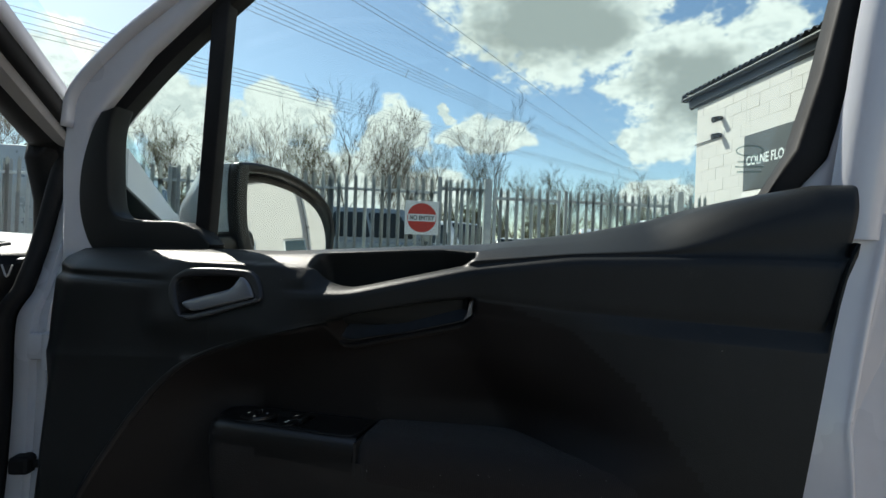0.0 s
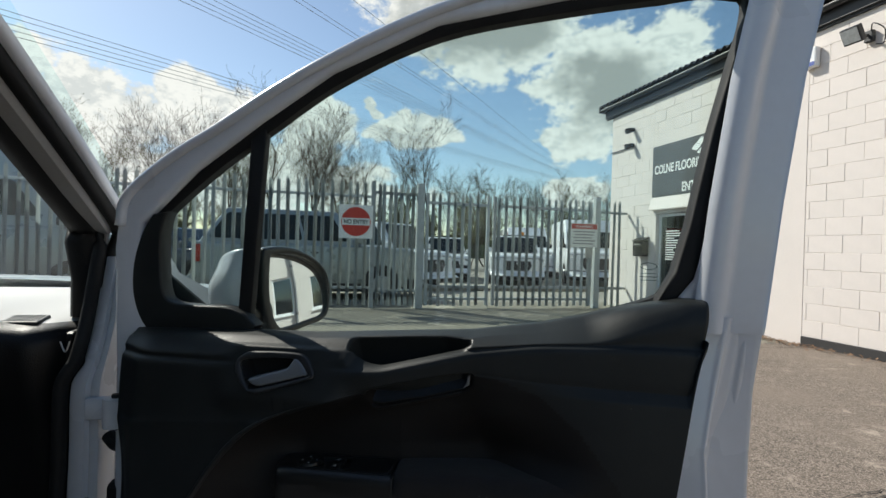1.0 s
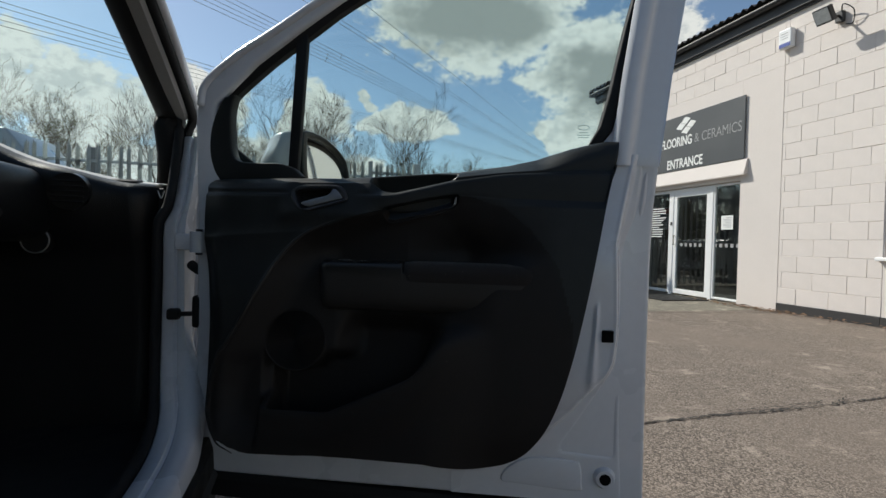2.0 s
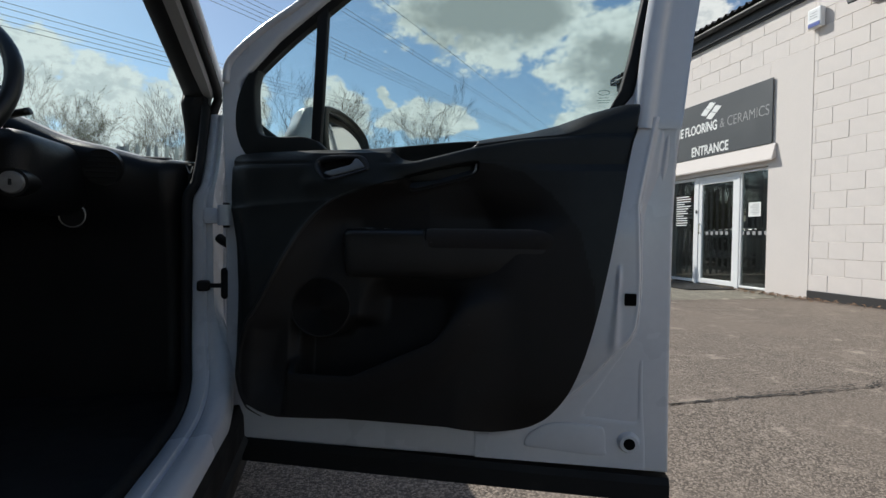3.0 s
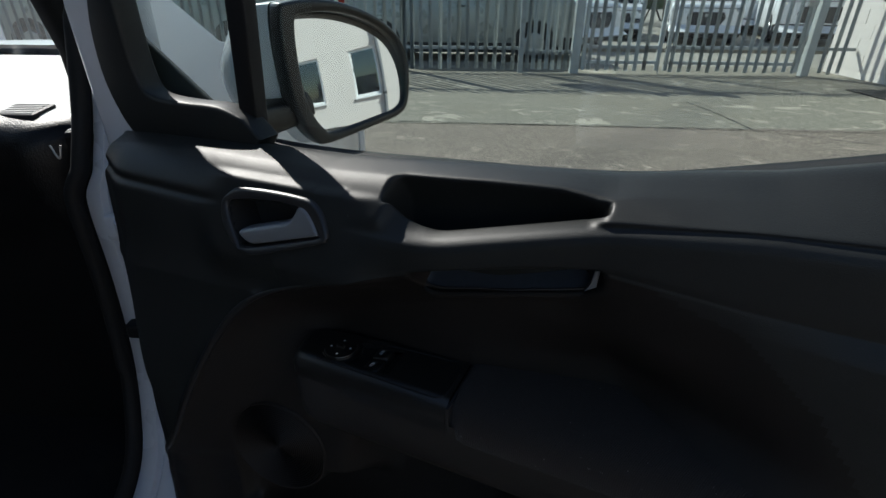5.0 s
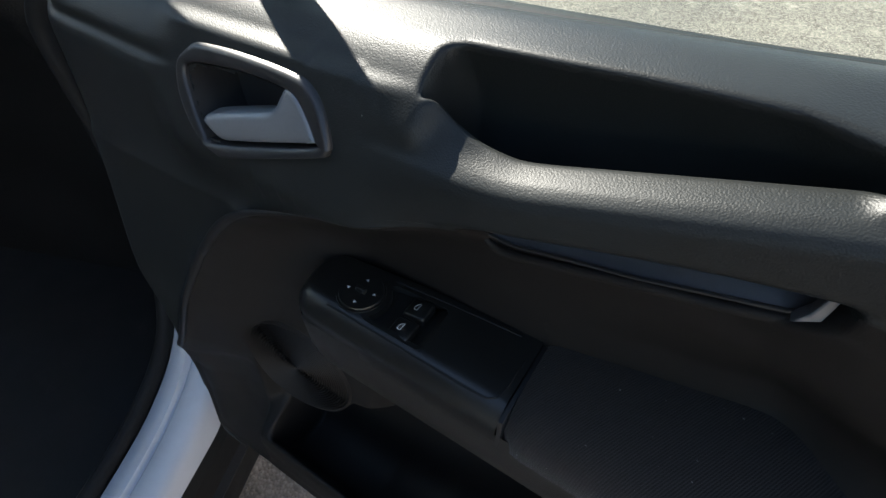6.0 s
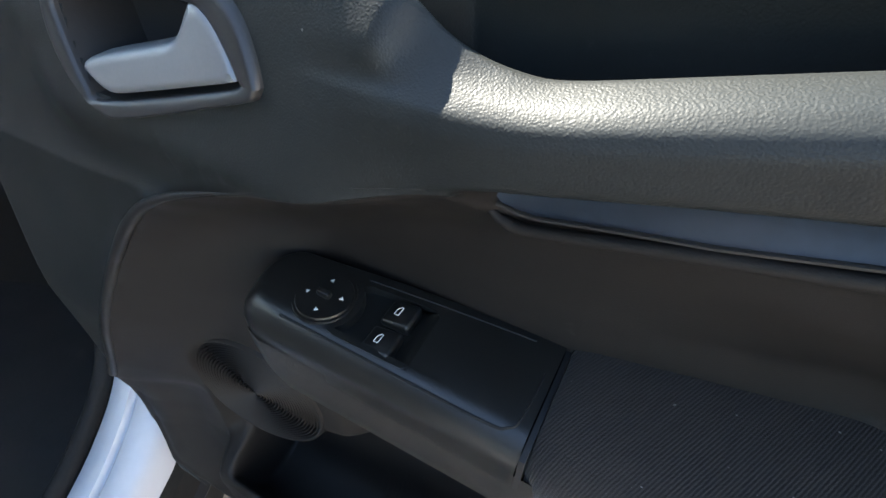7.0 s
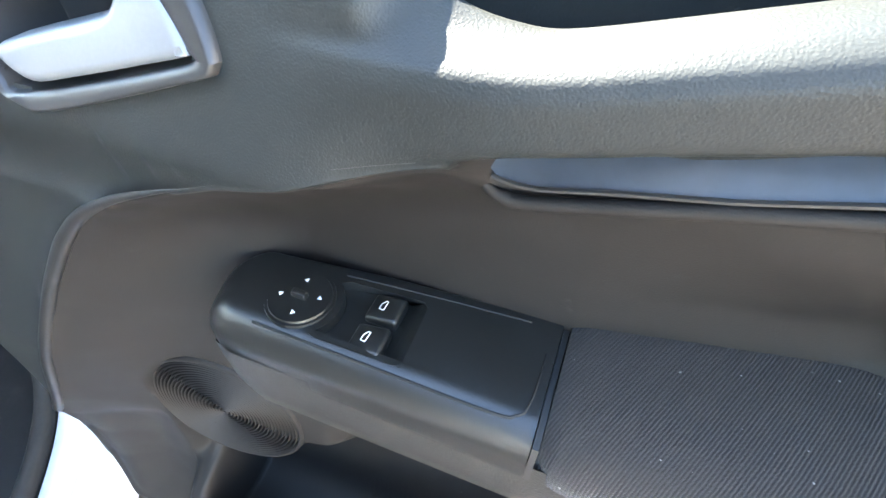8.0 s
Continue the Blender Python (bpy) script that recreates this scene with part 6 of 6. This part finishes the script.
        for s0, s1 in quads:
            part("side_window", quad_on(lo[a], lo[b], c, d, s0, s1, 0.16, 0.86 if not high else 0.60, 0.012), car_glass, car)
    for y in (-Wd / 2 + 0.08, Wd / 2 - 0.08):
        for x in (L / 2 - 0.82, -L / 2 + 0.80):
            sg = 1 if y > 0 else -1
            wheel = part("wheel", rod((x, y - 0.09, 0.33), (x, y + 0.10 * sg + 0.0, 0.33) if sg > 0 else (x, y + 0.09, 0.33), 0.33, sides=24), tyre_black, car, smooth=True, angle=40)
            part("rim", rod((x, y + 0.085 * sg, 0.33), (x, y + 0.105 * sg, 0.33), 0.21, 0.19, sides=18), alloy, wheel)
            part("wheel_arch", rod((x, y + 0.070 * sg, 0.36), (x, y + 0.083 * sg, 0.36), 0.40, sides=28), car_trim, car)
        part("headlight", box((L / 2 - 0.26, y - 0.13 if y > 0 else y - 0.06, nose_h - 0.26), (L / 2 - 0.015, y + 0.06 if y > 0 else y + 0.13, nose_h - 0.10), 0.03), lamp_glass, car, "clear headlight")
        part("rear_light", box((-L / 2 - 0.012, y - 0.06 - (0.035 if y < 0 else 0), belt_h - 0.42), (-L / 2 + 0.15, y + 0.06 + (0.035 if y > 0 else 0), belt_h - 0.06), 0.02), lamp_red, car, "red rear light")
        part("door_mirror", box((x1 - 0.18, y + (0.02 if y > 0 else -0.20), belt_h + 0.02), (x1 - 0.04, y + (0.20 if y > 0 else -0.02), belt_h + 0.18), 0.03), car_trim if high else paint, car)
    g_lo, g_hi = nose_h * 0.46, nose_h * 0.80
    part("grille", plate([(-Wd * 0.20, g_lo), (Wd * 0.20, g_lo), (Wd * 0.27, g_lo + (g_hi - g_lo) * 0.55), (Wd * 0.24, g_hi), (-Wd * 0.24, g_hi), (-Wd * 0.27, g_lo + (g_hi - g_lo) * 0.55)], -0.012, 0.10, bevel=0.02), car_trim, car, "black grille").matrix_basis = Matrix.Translation((L / 2, 0, 0)) @ pose(0, 0, 0, 0, 0, 90)
    part("badge", rod((L / 2 + 0.010, 0, g_hi - 0.08), (L / 2 + 0.020, 0, g_hi - 0.08), 0.045, sides=14), alloy, car)
    part("bumper", box((L / 2 - 0.30, -Wd / 2 - 0.010, 0.20), (L / 2 + 0.03, Wd / 2 + 0.010, nose_h * clad), 0.05), car_trim, car, "black bumper")
    part("number_plate", box((L / 2 + 0.031, -0.26, 0.36), (L / 2 + 0.040, 0.26, 0.47)), sign_mid, car)
    part("bonnet_gap", box((L / 2 - 0.03, -Wd / 2 + 0.12, nose_h - 0.115), (L / 2 - 0.012, Wd / 2 - 0.12, nose_h - 0.10), 0.002), car_trim, car)
    part("rear_bumper", box((-L / 2 - 0.03, -Wd / 2 + 0.06, 0.28), (-L / 2 + 0.1, Wd / 2 - 0.06, 0.52), 0.04), car_trim, car)
    part("sill_trim", box((-L / 2 + 1.2, -Wd / 2 - 0.004, 0.26), (L / 2 - 1.25, Wd / 2 + 0.004, 0.36), 0.02), car_trim, car)
    part("underbody", box((-L / 2 + .1, -Wd / 2 + .1, 0.16), (L / 2 - .1, Wd / 2 - .1, 0.30)), car_trim, car)
    for y in (-1, 1):
        part("door_handle", box((x1 - 1.15, y * (Wd / 2 + 0.004) - 0.012, belt_h - 0.20), (x1 - 0.98, y * (Wd / 2 + 0.004) + 0.012, belt_h - 0.17), 0.005), car_trim, car)
    if beacon:
        part("beacon_bar", box((x3 - 0.42, -0.42, Hh), (x3 - 0.22, 0.42, Hh + 0.05), 0.015), car_trim, car)
        for y in (-0.3, 0.3):
            part("beacon", rod((x3 - 0.32, y, Hh + 0.05), (x3 - 0.32, y, Hh + 0.17), 0.07, 0.06, 16), lamp_amber, car, "amber warning beacon")
    return car


silver = surface("silver_car_paint", (0.36, 0.38, 0.37), 0.3, metal=0.45, vary=0.05, coat=0.4)
white_car = surface("white_car_paint", (0.76, 0.77, 0.78), 0.3, vary=0.03, coat=0.4)
navy = surface("dark_blue_car_paint", (0.030, 0.045, 0.075), 0.25, vary=0.1, coat=0.6)
vehicle("parked_car", "silver four-wheel-drive estate parked along the fence", (0.28, 10.9, 0), 0, silver, (4.65, 1.85, 1.90), (1.30, 1.10), 1.18, 0.60, 0.62, 3)
vehicle("parked_car", "dark blue hatchback parked beside the fence", (-3.1, 13.4, 0), -28, navy, (4.1, 1.75, 1.50), (1.15, 0.92), 0.98, 0.55, 0.75, 2)
vehicle("parked_van", "silver high-roofed van parked close behind the fence", (-5.75, 10.15, 0), 0, silver, (5.5, 2.0, 2.72), (0.95, 1.22), 1.35, 0.10, 1.15, 1, high=True)
vehicle("parked_van", "small white van seen between the fence pales", (2.25, 14.3, 0), -48, white_car, (4.2, 1.80, 1.88), (0.95, 1.05), 1.12, 0.12, 0.60, 2)
vehicle("parked_car", "white compact car facing the gate", (5.2, 17.97, 0), -100, white_car, (4.0, 1.64, 1.58), (0.95, 0.92), 0.98, 0.35, 0.55, 2, clad=0.66)
vehicle("parked_car", "white pickup with an amber beacon on the roof", (7.63, 16.85, 0), -108, white_car, (4.9, 1.80, 1.68), (1.10, 1.02), 1.08, 2.2, 0.50, 2, beacon=True)
vehicle("parked_van", "white high-roofed panel van behind the pickup", (10.2, 21.9, 0), -106, white_car, (5.6, 2.00, 2.25), (0.95, 1.20), 1.30, 0.06, 0.80, 1, high=True)
vehicle("parked_van", "white high-roofed panel van facing the gate", (10.95, 17.5, 0), -109, white_car, (5.6, 2.05, 2.42), (0.95, 1.20), 1.30, 0.06, 0.80, 1, high=True)
part("road_kerb", box((-12, 12.4, -0.05), (20, 12.55, 0.08), 0.02), concrete)
tagged(bpy.data.objects["road_kerb"], "pale concrete kerb across the yard", "kerb", kind="structure")

# ---- bare trees and scrub ----
def limb_mesh(name, limbs, material, parent):
    """All limbs of a kind as tapered prisms in one mesh."""
    verts, faces = [], []
    for p, q, r0, r1 in limbs:
        d = (q - p).normalized()
        s = d.cross(Vector((0.31, 0.77, 0.55))).normalized()
        t = d.cross(s)
        n = 3 if r0 < 0.03 else 6
        base = len(verts)
        for c, r in ((p, r0), (q, r1)):
            verts += [tuple(c + (s * math.cos(2 * math.pi * i / n) + t * math.sin(2 * math.pi * i / n)) * r) for i in range(n)]
        faces += [(base + i, base + (i + 1) % n, base + n + (i + 1) % n, base + n + i) for i in range(n)]
    me = bpy.data.meshes.new(name)
    me.from_pydata(verts, [], faces)
    me.materials.append(material)
    ob = new(name, me)
    ob.parent = parent
    return ob


def bare_tree(height, seed, spread=0.5, stems=1, buds=False, kind="tree"):
    r = random.Random(seed)
    wood, twigs, tips = [], [], []

    def grow(p, d, length, radius, level):
        n = 4 if level < 2 else 3
        for i in range(n):
            d = (d + Vector((r.gauss(0, 0.085), r.gauss(0, 0.085), r.gauss(0.07, 0.05)))).normalized()
            q = p + d * (length / n)
            r1 = radius * (1 - 0.22 * (i + 1) / n * (1.4 if level == 0 else 1.8))
            (wood if level < 2 else twigs).append((p, q, radius, max(r1, 0.0062)))
            p, radius = q, max(r1, 0.0062)
            if level < 4 and (i or level):
                for _ in range(r.choice((1, 2, 2) if level < 3 else (1, 1, 2))):
                    a = r.uniform(0, 2 * math.pi)
                    side = Vector((math.cos(a), math.sin(a), 0))
                    side = (side - d * side.dot(d)).normalized()
                    tilt_a = r.uniform(0.34, 0.90) * (1.0 if level else 0.8 * spread * 2)
                    grow(p, (d * math.cos(tilt_a) + side * math.sin(tilt_a) + Vector((0, 0, 0.16))).normalized(), length * r.uniform(0.38, 0.62), radius * r.uniform(0.42, 0.62), level + 1)
        if level >= 3 and buds:
            tips.append(p)
    tree = new("bare_tree" if kind == "tree" else "scrub_bush")
    for _ in range(stems):
        lean = Vector((r.gauss(0, 0.14 * stems ** 0.5), r.gauss(0, 0.14 * stems ** 0.5), 1)).normalized()
        grow(Vector((r.gauss(0, 0.12 * (stems - 1)), r.gauss(0, 0.12 * (stems - 1)), -0.1)), lean, height * 0.80, height * 0.0095 + 0.012, 0)
    limb_mesh("trunk", wood, bark, tree)
    limb_mesh("crown", twigs, twig, tree)
    if tips:
        verts, faces = [], []
        for p in tips:
            for _ in range(2):
                c = p + Vector((r.gauss(0, .06), r.gauss(0, .06), r.gauss(0, .06)))
                a = Vector((r.uniform(-1, 1), r.uniform(-1, 1), r.uniform(-1, 1))).normalized() * 0.035
                b = a.orthogonal().normalized() * 0.022
                base = len(verts)
                verts += [tuple(c + q) for q in (a, b, -a, -b)]
                faces.append((base, base + 1, base + 2, base + 3))
        me = bpy.data.meshes.new("buds")
        me.from_pydata(verts, [], faces)
        me.materials.append(bud)
        ob = new("buds", me)
        ob.parent = tree
    return tree


rt = random.Random(77)
moulds = [bare_tree(9.0, 11, 0.42, 1), bare_tree(8.5, 23, 0.50, 2, True), bare_tree(8.0, 37, 0.38, 3), bare_tree(9.0, 41, 0.60, 1, True), bare_tree(7.0, 58, 0.55, 3, True), bare_tree(8.6, 66, 0.55, 1)]
MOULD_H = [sorted(v.co.z for o in tree.children for v in o.data.vertices)[-60] for tree in moulds]
# x, y, height, mould
TREES = [(-13.8, 22, 6.6, 3), (-11.0, 24, 5.6, 4), (-16.8, 27, 7.4, 1), (-20, 28, 7.8, 0), (-12.6, 30, 6.8, 1), (-9.6, 30, 6.3, 0), (-7.0, 30, 7.2, 2), (-5.0, 30, 7.2, 4), (-3.6, 31, 6.4, 1), (-2.0, 30, 8.8, 0), (-0.2, 30, 7.4, 2), (1.3, 31, 6.2, 1), (2.6, 32, 6.6, 2), (4.4, 30, 8.5, 3), (6.0, 31, 7.0, 0), (7.6, 30, 8.6, 5),
         (9.4, 32, 5.6, 1), (11.4, 30, 5.6, 4), (14.3, 31, 4.8, 2), (17.3, 30, 5.5, 4), (20.2, 31, 5.4, 1), (25, 34, 6.0, 0), (-24, 30, 8.0, 2)]
for i, (x, y, k, mould) in enumerate(TREES):
    k *= 1.25 / MOULD_H[mould]
    m = pose(x, y, 0.0, 0, 0, rt.uniform(0, 360)) @ Matrix.Scale(k, 4)
    if moulds[mould].get("placed"):
        tree = copy_thing(moulds[mould], pose(x, y, 0.0, 0, 0, rt.uniform(0, 360)))
        tree.scale = (k, k, k)
    else:
        tree = moulds[mould]
        tree.matrix_basis = m
        tree["placed"] = 1
    tagged(tree, ("tall bare tree with upright grey-brown twigs", "bare twin-stemmed tree with first buds", "slender many-stemmed bare tree", "broad bare tree with spreading twigs and buds", "low bushy bare tree with dense twigs", "leaning bare tree with gnarled grey limbs")[mould], "tree", "trees behind the yard")
scrub = [bare_tree(3.2, 91, 0.8, 5, True, "bush"), bare_tree(2.8, 97, 0.8, 6, True, "bush")]
for i in range(16):
    x, y, k = -22 + i * 3.0 + rt.uniform(-.8, .8), 26.5 + rt.uniform(-1.5, 2.5), rt.uniform(0.7, 1.05)
    mould = scrub[i % 2]
    if i < 2:
        bush = mould
        bush.matrix_basis = pose(x, y, 0.0)
    else:
        bush = copy_thing(mould, pose(x, y, 0.0, 0, 0, rt.uniform(0, 360)))
        bush.scale = (k, k, k)
    tagged(bush, "twiggy leafless scrub behind the yard", "bush", "scrub behind the yard")
# distant rise that closes the yard
rows = [[(x, 60 + 0.02 * abs(x), z * (1.0 + 0.25 * math.sin(x * 0.13) + 0.15 * math.sin(x * 0.41))) for x in np.linspace(-160, 160, 120)] for z in (-0.2, 1.2, 2.2)]
tagged(part("backdrop", grid_mesh(rows), hedge_leaf, smooth=True), "distant low hedge line", "hedge", kind="structure")

# ---- overhead power lines ----
EYE = Vector((0.396, -1.047, 1.177))
FAR = EYE + Vector((0.514, 0.849, 0.118)) * 420
for k, (way, wires, sag) in enumerate((((-0.443, 0.841, 0.311), 2, 0.3), ((-0.447, 0.848, 0.288), 3, 0.3), ((-0.228, 0.892, 0.388), 3, 0.4), ((-0.190, 0.896, 0.402), 2, 0.4), ((-0.051, 0.906, 0.421), 2, 0.5), ((0.05, 0.90, 0.433), 1, 0.5))):
    line = thing("power_line", (0, 0, 0), "overhead bundle of grey power cables", "power line", "power lines")
    near = EYE + Vector(way) * 75
    back = near + (near - FAR) * 0.5
    for i in range(wires):
        off = Vector((0.25 * i, 0, 0.55 * i))
        ends = [back + off, near + off, near * 0.6 + FAR * 0.4 + off - Vector((0, 0, sag * 2)), FAR + off * 1.5]
        part("cable", sweep(curve_through(ends, 10), oval(0.035, 0.035, 5), (0, 0, 1)), cable_grey, line)
    for s in (0.08, 0.24):
        c = near * (1 - s) + FAR * s - Vector((0, 0, sag * s * 3))
        part("spacer", rod(c - Vector((0, 0, .25)), c + Vector((0.25 * (wires - 1), 0, 0.55 * (wires - 1) + .25)), 0.05, sides=6), cable_grey, line)

# ---- blocks of the wall, last ----
def block_mesh(length):
    bm = box((0.0075, 0.0015, 0.0015), (0.0135, length - 0.0015, COURSE - 0.0015))
    for v in bm.verts:
        if v.co.x < 0.010:
            v.co.y += 0.0035 if v.co.y < length / 2 else -0.0035
            v.co.z += 0.0035 if v.co.z < COURSE / 2 else -0.004
    me = bpy.data.meshes.new("block")
    bmesh.ops.recalc_face_normals(bm, faces=bm.faces)
    bm.to_mesh(me)
    bm.free()
    me.materials.append(block_paint)
    return me


full = {}
rb = random.Random(21)


def lay(y0, y1, z0, z1):
    """Courses of blocks in stretcher bond between y0 and y1."""
    n = int(round((z1 - z0) / COURSE))
    for c in range(n):
        z = z0 + c * COURSE
        level = int(round((z - 0.12) / COURSE))
        y = math.floor(y0 / BLOCK) * BLOCK - (BLOCK / 2 if level % 2 else 0.0)
        while y < y1 - 0.01:
            a, b = max(y, y0), min(y + BLOCK, y1)
            y += BLOCK
            if b - a < 0.05:
                continue
            key = round(b - a, 3)
            if key not in full:
                full[key] = block_mesh(key)
            ob = new("block", full[key])
            ob.parent = building
            ob.matrix_basis = pose(-0.0005 + rb.uniform(-0.0018, 0.0022), a, z, rb.uniform(-.25, .25), 0, rb.uniform(-.15, .15))


lay(3.02, 4.388, 0.12, 0.12 + COURSE * 18)
lay(1.30, 3.02, 1.95, 0.12 + COURSE * 18)
lay(4.39, 7.62, 0.12 + COURSE * 15, 0.12 + COURSE * 18)
lay(7.62, 9.09, 0.12, 0.12 + COURSE * 18)
